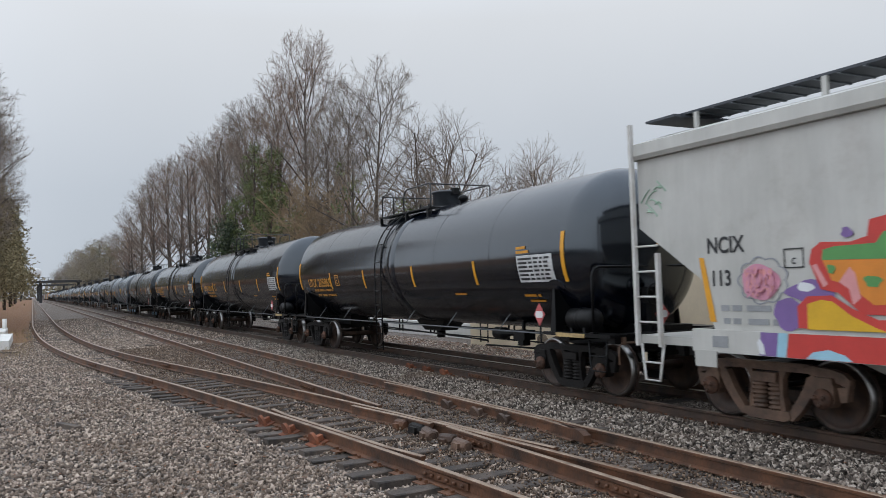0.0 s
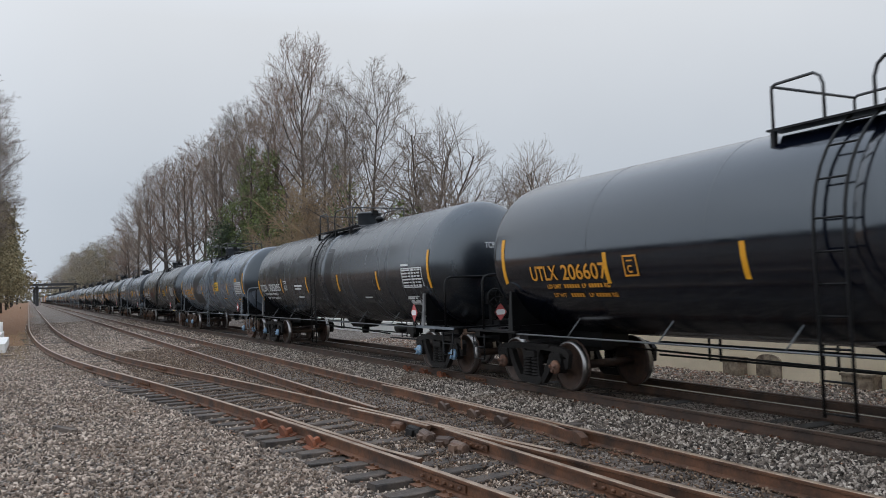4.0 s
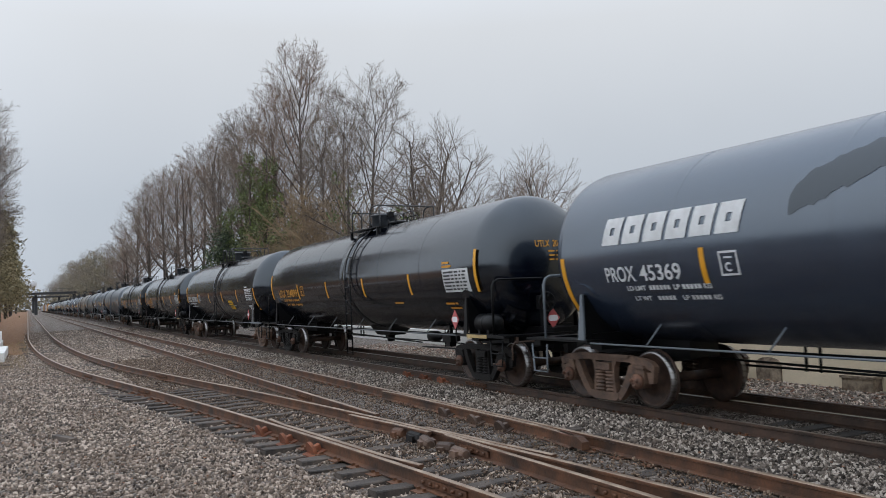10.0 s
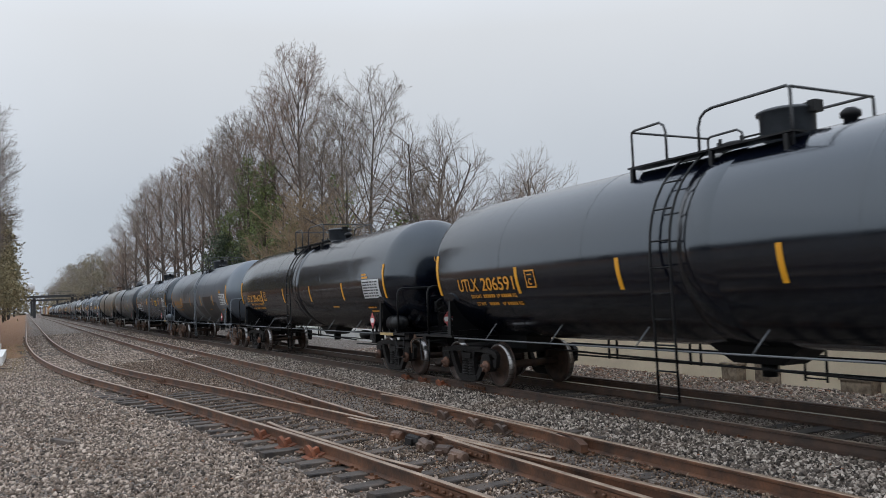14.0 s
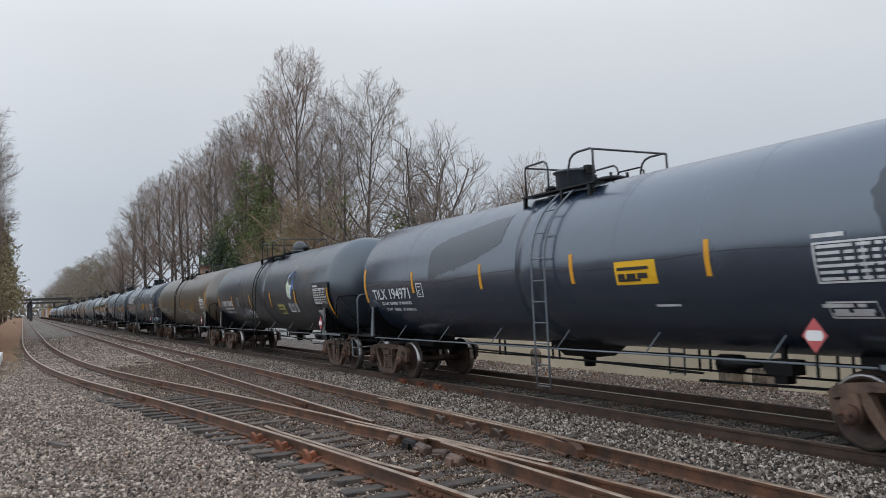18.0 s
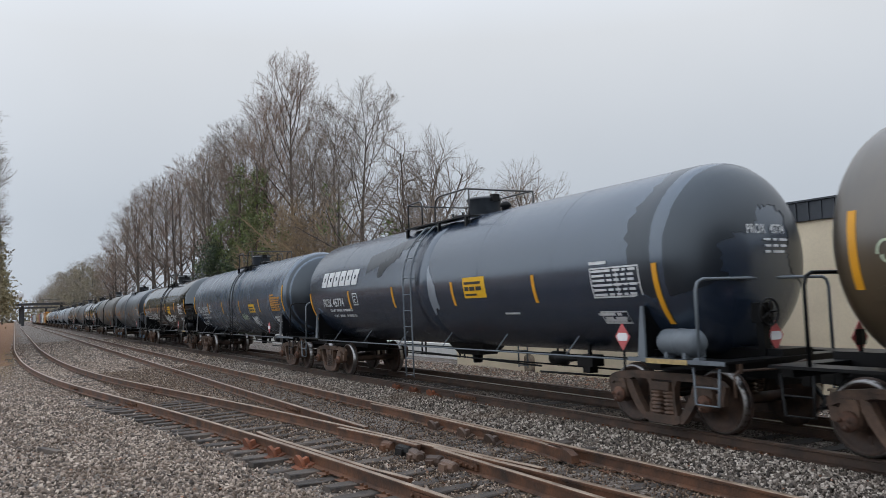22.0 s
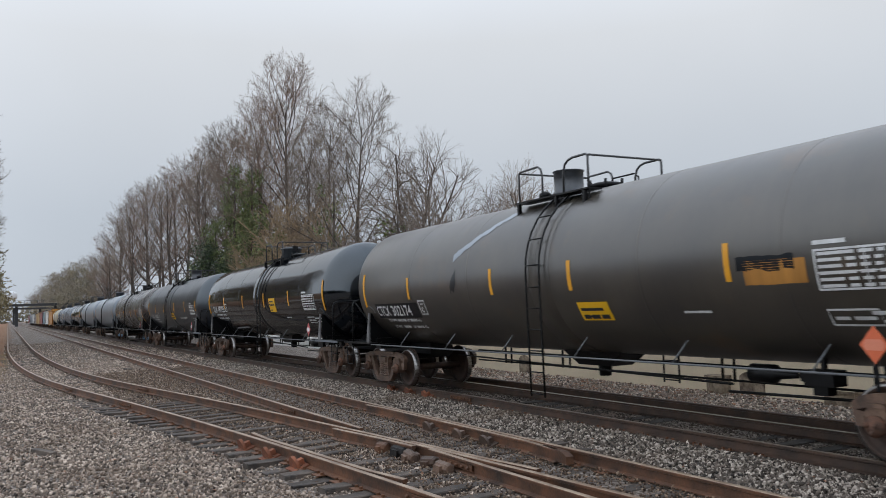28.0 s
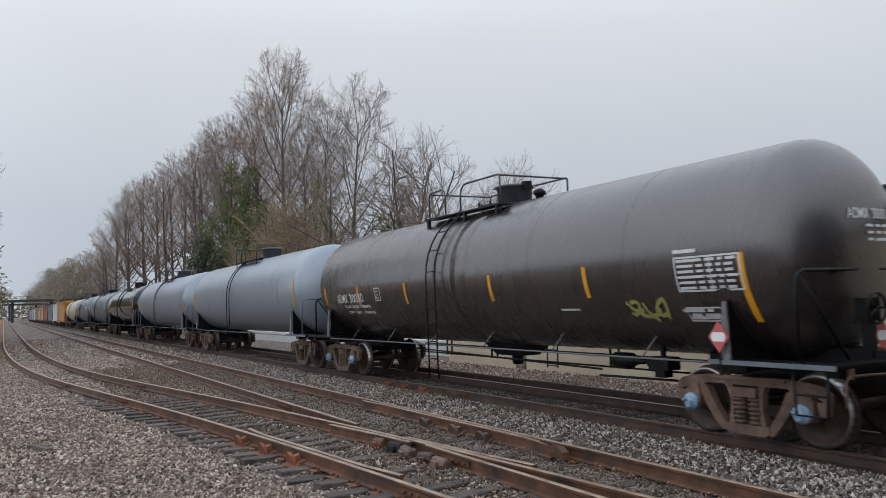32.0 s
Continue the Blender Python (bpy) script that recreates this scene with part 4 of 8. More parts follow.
# ---- trees ----
def bare_tree(seed, height=10.0, width=0.2, counts=(24, 9, 6, 5), fork=0.25, stout=1.0, wild=1.0, leader=True):
    """A leafless tree in its own space: a leader with rising limbs, or a short trunk that forks into winding ones, under a rounded crown of ever finer branches. Returns the two shapes."""
    rnd = random.Random(seed)
    wood, fine = Shape(), Shape()
    mid, rz, rx = height * (1 + fork * 0.6) / 2, height * (1 - fork * 0.6) / 2, height * width

    def room(p, d):
        """How far it is from p along d to the edge of the crown."""
        a = (d.x * d.x + d.y * d.y) / rx ** 2 + d.z * d.z / rz ** 2
        b = 2 * ((p.x * d.x + p.y * d.y) / rx ** 2 + (p.z - mid) * d.z / rz ** 2)
        c = (p.x * p.x + p.y * p.y) / rx ** 2 + (p.z - mid) ** 2 / rz ** 2 - 1
        q = b * b - 4 * a * c
        return max(0.0, (-b + math.sqrt(q)) / (2 * a)) if q > 0 else 0.0

    def branch(p, d, length, r, depth):
        n = (8, 6, 4, 2, 1)[depth]
        pts, q, v = [p], p.copy(), d.copy()
        bend = (0.045 if leader else 0.09, 0.15, 0.22, 0.28, 0.3)[depth] * wild
        for i in range(n):
            v = (v + Vector((0, 0, (0, 0.06, 0.09, 0.10, 0)[depth] * (1.0 if leader else 0.45))) + Vector((rnd.uniform(-1, 1), rnd.uniform(-1, 1), rnd.uniform(-0.7, 0.7))) * bend).normalized()
            q = q + v * (length / n)
            pts.append(q)
        if depth >= 4:
            e = d.orthogonal().normalized() * r
            f = d.cross(e)
            fine.add([p + e, p - e * 0.5 + f * 0.87, p - e * 0.5 - f * 0.87, q], [(0, 1, 3), (1, 2, 3), (2, 0, 3)])
            return
        end = 0.12 if depth == 0 and leader else 0.75 if depth == 0 else 0.3
        (wood if depth <= 1 else fine).tube(pts, r, (7, 5, 3, 3, 3)[depth], r * end, caps=False)
        for k in range(counts[depth]):
            f = (k + rnd.random()) / counts[depth]
            t = min(0.985, (fork + (1 - fork) * f if leader else 0.72 + 0.28 * f) if depth == 0 else 0.14 + 0.86 * f ** 0.75)
            i = min(int(t * n), n - 1)
            base = pts[i].lerp(pts[i + 1], t * n - i)
            axis = (pts[i + 1] - pts[i]).normalized()
            side = Matrix.Rotation(k * 2.4 + rnd.uniform(-0.5, 0.5) if depth == 0 else rnd.uniform(0, 2 * math.pi), 3, axis) @ axis.orthogonal().normalized()
            turn = radians((74 - 46 * t if leader else rnd.uniform(22, 76)) + rnd.uniform(-9, 9)) if depth == 0 else radians(rnd.uniform(30, 62))
            dirn = (axis * math.cos(turn) + side * math.sin(turn) + Vector((0, 0, 0.06))).normalized()
            far = room(base, dirn)
            ln = far * rnd.uniform(0.78, 1.0) if depth == 0 else min(length * ((0.66, 0.60, 0.60)[depth - 1] - 0.26 * t) * rnd.uniform(0.7, 1.25), far * rnd.uniform(0.9, 1.1) + 0.02 * height)
            if ln > 0.02 * height or depth > 1:
                branch(base, dirn, max(ln, 0.012 * height), max(r * (1 - (1 - end) * t) * (0.5 if depth == 0 and leader else 0.62) * stout, (0.020, 0.009, 0.0050, 0.0034)[depth]), depth + 1)

    branch(Vector((0, 0, -0.3)), Vector((0, 0, 1)), height * (0.84 if leader else fork + 0.05), height * (0.012 if leader else 0.017) * stout, 0)
    top = max(p[2] for p in fine.v)
    for g in (wood, fine):
        g.v = [(x * height / top, y * height / top, z * height / top) for x, y, z in g.v]
    return wood, fine


# tall and oval, tall and rounder, spreading, slender, wide and low; then two lighter ones for the distance
TREES = []
for sd, wd, fk, cn, stt, wl, ld in ((11, 0.21, 0.24, (30, 10, 7, 5), 1.0, 0.85, True), (12, 0.25, 0.20, (24, 9, 7, 5), 1.0, 1.1, True), (13, 0.36, 0.22, (10, 13, 9, 5), 1.1, 1.8, False), (14, 0.18, 0.28, (28, 9, 7, 5), 1.0, 0.85, True), (15, 0.44, 0.20, (10, 13, 9, 5), 1.1, 1.9, False),
                                   (16, 0.19, 0.32, (20, 7, 5, 4), 1.05, 1.1, True), (17, 0.22, 0.38, (18, 7, 5, 4), 1.1, 1.15, True)):
    a, b = bare_tree(sd, 10.0, wd, cn, fk, stt, wl, ld)
    TREES.append((a.mesh("trunk"), b.mesh("crown")))
    TREES[-1][0].materials.append(BARK)
    TREES[-1][1].materials.append(TWIG)


def tree(kind, x, y, h, turn, label="tall leafless tree with fine bare twigs", bark=None, twig=None, wide=1.0):
    t = thing("tree", label, "tree", "bare trees behind the tracks", at=Matrix.Translation((x, y, -0.3)) @ pose(0, 0, 0, 0, 0, turn) @ Matrix.Diagonal((h / 10 * wide, h / 10 * wide, h / 10, 1)))
    part("trunk", TREES[kind][0], bark or BARK, t)
    part("crown", TREES[kind][1], twig or TWIG, t)
    return t


random.seed(21)
for kind, x, y, h, turn, wide in ((0, -74.3, 24, 28.6, 10, 1.0), (3, -70, 26.5, 22.5, 80, 1.0), (1, -55.5, 23, 20.4, 200, 1.0), (2, -50.0, 25.5, 15.4, 30, 1.0), (4, -45.0, 24, 11.8, 140, 0.9), (4, -41, 25, 10.4, 60, 0.9), (2, -36.6, 25.5, 10.6, 250, 0.9),
                                  (1, -80, 22.5, 22, 300, 1.0), (3, -88, 25, 27.5, 40, 1.1), (0, -97, 24, 27, 150, 1.0), (3, -64, 22.5, 18, 260, 1.0), (2, -60, 21.5, 12.5, 20, 1.1), (2, -67, 21, 13, 75, 1.0), (1, -93, 22, 21, 300, 1.1),
                                  (5, -104, 22, 25.5, 5, 1.0), (6, -110, 24, 27.0, 105, 0.9), (5, -115, 22, 25.5, 220, 1.0), (6, -120, 25, 27.5, 330, 0.9), (5, -126, 22, 26.0, 45, 1.0), (6, -132, 24, 28, 120, 0.9), (5, -138, 22, 26.5, 200, 1.0), (5, -145, 24, 28.5, 15, 1.0), (6, -152, 22.5, 28, 200, 0.9),
                                  (5, -160, 24, 29.5, 70, 1.0), (6, -168, 22, 28, 100, 0.9), (5, -177, 23, 29.5, 10, 1.0), (6, -187, 24, 30, 290, 0.9), (5, -198, 23, 28.5, 160, 1.0), (6, -210, 24, 27, 30, 1.0), (5, -224, 24, 26.5, 80, 1.2), (6, -240, 25, 24.5, 140, 1.1), (6, -262, 26, 21, 20, 1.3)):
    pale = kind in (2, 4)
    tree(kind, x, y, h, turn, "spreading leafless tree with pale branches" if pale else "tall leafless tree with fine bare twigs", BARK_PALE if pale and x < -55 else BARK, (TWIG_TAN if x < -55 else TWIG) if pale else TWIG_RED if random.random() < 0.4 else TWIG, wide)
# far wood on the train's side, lower and closer together
for i in range(26):
    tree(random.choice((5, 6, 6)), -280 - 17 * i - 0.7 * i * i + random.uniform(-6, 6), 27 + random.uniform(-2, 6), random.uniform(22, 28) + 0.4 * i, random.uniform(0, 360), "distant leafless tree in the far wood", BARK_HAZED, TWIG_HAZED, 1.7)


def leaf_cloud(blobs, count, size, seed, flat=0.5):
    """Many small leaf quads on the shells of uneven blobs, with gaps between them."""
    rng = np.random.default_rng(seed)
    vs, fs = [], []
    wts = np.array([b[3] ** 2 for b in blobs], float)
    pick = rng.choice(len(blobs), count, p=wts / wts.sum())
    for i in pick:
        x, y, z, r = blobs[i][:4]
        sz = blobs[i][4] if len(blobs[i]) > 4 else 1.0
        d = rng.normal(size=3)
        d /= np.linalg.norm(d)
        rad = r * (0.25 + 0.85 * rng.random() ** 0.7) * (1 + 0.25 * noise.noise((x + d[0] * 2, y + d[1] * 2, z + d[2] * 2)))
        p = np.array((x, y, z)) + d * rad * np.array((1, 1, sz))
        a = rng.normal(size=3)
        a /= np.linalg.norm(a)
        b = np.cross(a, rng.normal(size=3))
        b /= np.linalg.norm(b)
        s = size * (0.5 + rng.random())
        o = len(vs)
        vs += [p - a * s - b * s * flat, p + a * s * 0.2 - b * s * flat * 1.2, p + a * s, p - a * s * 0.1 + b * s * flat]
        fs.append((o, o + 1, o + 2, o + 3))
    return Shape().add(vs, fs)


# ivy that climbs some of the trunks, and a dark evergreen thicket below it
def ivy_tree(x, y, h, seed, spread, count, label):
    rnd = random.Random(seed)
    t = thing("ivy_covered_tree", label, "tree", at=(x, y, -0.3))
    lean = rnd.uniform(-0.8, 0.8)
    trunk = Shape().tube([(0, 0, -0.2), (lean * 0.5, 0, h * 0.5), (lean, 0.2, h * 1.05)], 0.24, 7, 0.05)
    blobs = []
    for k in range(int(h * 2.2)):
        f = (k + rnd.random()) / (h * 2.2)
        blobs.append((lean * f + rnd.gauss(0, spread * 1.6 * (1.1 - 0.6 * f)), rnd.gauss(0, 0.6), h * (0.08 + 0.92 * f), rnd.uniform(0.35, 1.0) * (1.3 - 0.6 * f), 1.2))
        if k % 3 == 0:
            trunk.tube([(lean * f, 0, h * f * 0.95), (blobs[-1][0] * 1.5, blobs[-1][1], h * (f + 0.05))], 0.04, 4, 0.012)
    part("trunk", trunk, BARK, t)
    part("foliage", leaf_cloud(blobs, int(count * 1.2), 0.105, seed + 5), IVY, t, "patchy olive-green ivy leaves")


for i, (x, y, h, sp, n) in enumerate(((-88, 20.0, 12.5, 1.0, 5000), (-83.5, 20.4, 14.5, 1.1, 6000), (-79, 19.8, 16.5, 1.0, 6500), (-75.5, 20.2, 14.5, 1.2, 6500), (-72, 19.8, 15.5, 0.9, 6000), (-68.5, 20.0, 10.5, 1.2, 4500), (-65, 19.8, 8.0, 1.0, 2600))):
    ivy_tree(x, y, h, 51 + i, sp, n, "tree trunk wrapped in patchy olive-green ivy")
ivy_tree(-56, 21.5, 11.5, 64, 0.3, 900, "slender tree with thin green ivy")
ivy_tree(-47, 22.5, 8.0, 65, 0.3, 700, "slender tree with thin green ivy")
random.seed(52)
for x, h in ((-92, 6.5), (-87.5, 8.5), (-83, 9.5), (-79, 8.0), (-75, 6.0), (-71, 4.5)):
    bush = thing("evergreen_bush", "dense dark green bush at the foot of the trees", "bush", "thicket under the trees", at=(x, 18.4, -0.4))
    part("stem", Shape().tube([(0, 0, -0.1), (0.2, 0, h * 0.4), (0, 0.1, h * 0.85)], 0.1, 6, 0.03), BARK, bush)
    part("foliage", leaf_cloud([(random.gauss(0, 1.3), random.gauss(0, 0.7), h * random.uniform(0.08, 0.95), random.uniform(0.7, 1.4)) for k in range(18)], 4500, 0.11, int(-x)), HOLLY, bush, "glossy dark green leaves")

# thicket of shrubs under the trees
SHRUBS = []
for sd in (31, 32, 33):
    a, b = bare_tree(sd, 5.0, 0.40, (9, 6, 5, 3), 0.06, 0.6, 1.6, False)
    SHRUBS.append((a.mesh("stem"), b.mesh("crown")))
    SHRUBS[-1][0].materials.append(BARK_PALE)
    SHRUBS[-1][1].materials.append(TWIG)
random.seed(77)
for i in range(44):
    x = -34 - 2.9 * i + random.uniform(-1.5, 1.5)
    s = thing("shrub", "tangled leafless shrub at the foot of the trees", "shrub", "thicket under the trees", at=Matrix.Translation((x, 19.8 + random.uniform(-0.8, 2.0), -0.4)) @ pose(0, 0, 0, 0, 0, random.uniform(0, 360)) @ Matrix.Diagonal((1.5, 1.5, (1.25 if x > -52 else 1.9 if x > -74 else 1.15) * random.uniform(0.8, 1.2), 1)))
    k = random.choice(SHRUBS)
    part("stem", k[0], BARK_PALE, s)
    part("crown", k[1], random.choice((TWIG_TAN, TWIG_RED)), s)


# the wood on the other side: olive foliage below, bare crowns above, both hanging over the siding
def evergreen(x, y, h, seed, label="evergreen tree with dull olive foliage", mat=None, wide=0.0, count=4200, size=0.3):
    rnd = random.Random(seed)
    t = thing("evergreen_tree", label, "tree", "wood beside the siding", at=(x, y, -0.3))
    part("trunk", Shape().tube([(0, 0, -0.3), (rnd.uniform(-0.3, 0.3), 0, h * 0.5), (0, 0, h * 0.97)], h * 0.013, 7, 0.05), BARK, t)
    blobs, wide = [], wide or h * 0.15
    for k in range(34):
        f = (k + 0.5) / 34
        rad = wide * (1.1 - 0.45 * f) * rnd.uniform(0.5, 1.05)
        a = rnd.uniform(0, 6.3)
        blobs.append((rad * math.cos(a), rad * math.sin(a), h * (0.20 + 0.76 * f), max(0.5, wide * 0.42 * (1.25 - 0.6 * f)), 0.7))
    part("foliage", leaf_cloud(blobs, count, size, seed, 0.4), mat or OLIVE_LEAF, t, "dull olive-green foliage")
    return t


random.seed(9)
for i, (x, h, w) in enumerate(((-60, 11, 3.4), (-66, 13, 3.7), (-73, 14.5, 3.8), (-82, 16, 3.8), (-93, 17, 4.0), (-106, 18, 4.0), (-122, 19, 4.2), (-142, 20, 4.4))):
    evergreen(x, -0.9 - w * 1.08, h, 100 + i, wide=w, count=13000 if x > -80 else 6500, size=0.085 if x > -80 else 0.14)
for i, (x, h) in enumerate(((-165, 20), (-190, 24), (-220, 22), (-255, 24), (-300, 24))):
    evergreen(x, -0.75 - h * 0.19, h, 120 + i, "dark evergreen tree at the far end of the wood", PINE)
for x, y, h, k, w in ((-58, -4.2, 19, 3, 1.15), (-65, -4.8, 21, 0, 1.0), (-72, -4.6, 21, 3, 1.15), (-80, -5.2, 23, 0, 1.0), (-92, -5.2, 23, 3, 1.15), (-105, -5.4, 24, 5, 1.1)):
    tree(k, x, y, h, x * 7, "tall bare tree at the wood's edge", BARK, TWIG, w)
for i, (x, y, h) in enumerate(((-300, 24, 20), (-345, 24, 25), (-400, 25, 26), (-460, 26, 30), (-540, 27, 33), (-640, 28, 36))):
    evergreen(x, y, h, 300 + i, "rounded olive-brown tree in the far wood", HAZED_LEAF, h * 0.25, 6000, 0.24)
# distant hill of trees that closes the view
random.seed(14)
blobs = [(-640 + random.uniform(-25, 25), y, random.uniform(3, 9), random.uniform(8, 12)) for y in range(-160, 180, 8) if not -9 < y < 22] + [(-760, y, random.uniform(5, 10), 11) for y in range(-200, 220, 9)]
tagged(part("distant_wood", leaf_cloud(blobs, 9000, 1.4, 15, 0.6), HAZED_LEAF), "hazy distant wood", "trees", kind="stuff")


# a far, low line of dark trees, unseen behind the camera, added so that the glossy tanks mirror a dark edge at the
# height of the eye
random.seed(41)
HEDGES = []
for sd in (61, 62, 63):
    rnd = random.Random(sd)
    blobs = [(rnd.uniform(-3.2, 3.2), rnd.uniform(-1.5, 1.5), rnd.uniform(0.4, 4.6), rnd.uniform(1.0, 1.7), 0.9) for k in range(20)]
    HEDGES.append(leaf_cloud(blobs, 1500, 0.5, sd, 0.6).mesh("foliage"))
    HEDGES[-1].materials.append(HEDGE)
TRUNK = Shape().tube([(0, 0, -0.3), (0.1, 0, 2.5), (0, 0, 4.6)], 0.15, 7, 0.05).mesh("trunk")
TRUNK.materials.append(BARK)
for i in range(44):
    t = thing("evergreen_bush", "unseen dark evergreen added for the tanks to mirror", "bush", "low trees across the open ground", at=Matrix.Translation((-90 + 4.6 * i, -52 - 3 * (i % 2) + random.uniform(-1, 1), -0.3)) @ pose(0, 0, 0, 0, 0, random.uniform(0, 360)) @ Matrix.Diagonal((1.2, 1.2, random.uniform(0.9, 1.1), 1)))
    part("trunk", TRUNK, BARK, t)
    part("foliage", random.choice(HEDGES), HEDGE, t)


# ---- the train ----
R, ZC, HALF, HEAD = 1.497, 2.525, 7.57, 0.76
SPEED, K = 12.551, 1.045
RUN0, RUN1 = 12.537, 0.0233
MESH = {}


def shared(key, build, mat):
    """A mesh built once and shared by all cars."""
    if key not in MESH:
        MESH[key] = build().mesh(key)
        MESH[key].materials.append(mat)
    return MESH[key]


def on_tank(x, a, lift=0.006, side=-1):
    """A point of the tank's side: along the car, and at an angle above the horizontal."""
    r = R + lift
    return (x, side * r * math.cos(a), ZC + r * math.sin(a))


def ang(z):
    return math.asin(max(-0.98, min(0.98, (z - ZC) / R)))


def wrap(x0, x1, z0, z1, lift=0.006, skew=0.0):
    """A thin curved sheet on the tank's near side, with its edges turned in."""
    n = max(2, int(abs(z1 - z0) / 0.12) + 1)
    a0, a1 = ang(z0), ang(z1)
    vs, fs = [], []
    for i in range(n + 1):
        a = a0 + (a1 - a0) * i / n
        vs += [on_tank(x0 + skew * i / n, a, 0.0), on_tank(x0 + skew * i / n, a, lift), on_tank(x1 + skew * i / n, a, lift), on_tank(x1 + skew * i / n, a, 0.0)]
    for i in range(n):
        fs += [(i * 4 + j, i * 4 + j + 1, i * 4 + j + 5, i * 4 + j + 4) for j in range(3)]
    return Shape().add(vs, fs)


def ragged(x0, x1, low, high, seed, lift=0.004, step=0.07, rough=0.12):
    """A repaint patch on the tank's near side with uneven edges; low and high are functions of 0..1 along it."""
    rnd = random.Random(seed)
    n = max(6, int((x1 - x0) / step))
    vs, fs, m = [], [], 10
    for i in range(n + 1):
        t = i / n
        x = x0 + (x1 - x0) * t
        z0, z1 = low(t) + rnd.uniform(-1, 1) * rough * 0.5, high(t) + rnd.uniform(-1, 1) * rough * 0.3
        if z1 < z0 + 0.01:
            z1 = z0 + 0.01
        vs += [on_tank(x, ang(z0 + (z1 - z0) * j / m), lift) for j in range(m + 1)]
    for i in range(n):
        fs += [(i * (m + 1) + j, (i + 1) * (m + 1) + j, (i + 1) * (m + 1) + j + 1, i * (m + 1) + j + 1) for j in range(m)]
    return Shape().add(vs, fs, True)


def head_x(y, z, lift=0.01):
    q = max(0.0, 1 - (y * y + (z - ZC) ** 2) / (R * R))
    return HALF + HEAD * math.sqrt(q) + lift


def lettering(text, size, place, bold=0.012, squeeze=1.0):
    """Flat letters laid on a curved surface by place(u, v)."""
    cu = bpy.data.curves.new("lettering", "FONT")
    cu.body, cu.size, cu.offset = text, size / 0.72, bold
    ob = bpy.data.objects.new("lettering", cu)
    me = bpy.data.meshes.new_from_object(ob)
    g = Shape()
    vs = [place(v.co.x * squeeze, v.co.y) for v in me.vertices]
    g.add(vs, [tuple(p.vertices) for p in me.polygons])
    bpy.data.objects.remove(ob)
    bpy.data.curves.remove(cu)
    bpy.data.meshes.remove(me)
    return g


def side_text(text, x, z, size, squeeze=0.9, bold=0.006, span=None):
    if span:
        cu = bpy.data.curves.new("measure", "FONT")
        cu.body, cu.size = text, size / 0.72
        ob = bpy.data.objects.new("measure", cu)
        me = bpy.data.meshes.new_from_object(ob)
        squeeze = (span[1] - span[0]) / max(v.co.x for v in me.vertices)
        x = span[0]
        bpy.data.objects.remove(ob)
        bpy.data.curves.remove(cu)
        bpy.data.meshes.remove(me)
    return lettering(text, size, lambda u, v: on_tank(x + u, ang(z) + v / R, 0.012), bold, squeeze)


def mark_words(text, span):
    """The two words of a car's mark and the stretches that they fill."""
    a, b = text.split()
    w = (span[1] - span[0]) / (len(a) + len(b) + 0.7)
    return ((a, span[0], span[0] + w * len(a)), (b, span[0] + w * (len(a) + 0.7), span[1]))


def end_text(text, y, z, size, squeeze=0.9):
    return lettering(text, size, lambda u, v: (head_x(y + u, z + v, 0.014), y + u, z + v), 0.002, squeeze)


def bars_on_side(rows, lift=0.012):
    """Rows of small plain bars: (x, z, list of widths, height, gap)."""
    g = Shape()
    for x, z, widths, h, gap in rows:
        for w in widths:
            if w > 0:
                a0, a1 = ang(z), ang(z) + h / R
                g.add([on_tank(x, a0, lift), on_tank(x + w, a0, lift), on_tank(x + w, a1, lift), on_tank(x, a1, lift)], [(0, 1, 2, 3)])
            x += abs(w) + gap
    return g


def bars_on_end(rows):
    g = Shape()
    for y, z, widths, h, gap in rows:
        for w in widths:
            g.add([(head_x(b, c, 0.014), b, c) for b, c in ((y, z), (y + w, z), (y + w, z + h), (y, z + h))], [(0, 1, 2, 3)])
            y += w + gap
    return g


# strokes of hand-drawn shapes in a unit box, strung together into tags that spell nothing
def wild_strokes(x0, x1, z0, z1, seed, loops):
    """A spray-can tag that spells nothing: overlapping hooks, swirls and slashes. Returns lists of points."""
    rnd = random.Random(seed)
    w, h, made = (x1 - x0) / loops, z1 - z0, []
    for k in range(loops):
        cx, cz = x0 + w * (k + 0.5 + rnd.uniform(-0.2, 0.2)), z0 + h * rnd.uniform(0.4, 0.6)
        lean, spin, begin = rnd.uniform(0.1, 0.5), rnd.choice((-1, 1)), rnd.uniform(0, math.tau)
        sweep, squash = rnd.uniform(3.4, 7.5), rnd.uniform(0.3, 0.5)
        rx, rz = w * rnd.uniform(0.4, 0.75), h * squash
        swirl = []
        for i in range(19):
            f = i / 18
            q, grow = begin + spin * sweep * f, 1.0 - 0.45 * f + 0.12 * math.sin(9 * f + k)
            u, v = rx * grow * math.cos(q), rz * grow * math.sin(q)
            swirl.append((cx + u + lean * v * w / h, cz + v))
        made.append(swirl)
        if rnd.random() < 0.65:
            # a slash with a bent tail across the swirl
            up, side, bend = rnd.uniform(0.35, 0.6) * h, rnd.uniform(-0.5, 0.5) * w, rnd.uniform(-0.3, 0.3) * w
            made.append([(cx + side * (1 - 2 * f) + bend * math.sin(math.pi * f) + 0.25 * w * f ** 4, cz + up * (1 - 2 * f)) for f in (i / 8 for i in range(9))])
    return made


def ribbons(strokes, r, place):
    g = Shape()
    for pts in strokes:
        q = ribbon(pts, r, place)
        g.add(q.v, q.f)
    return g


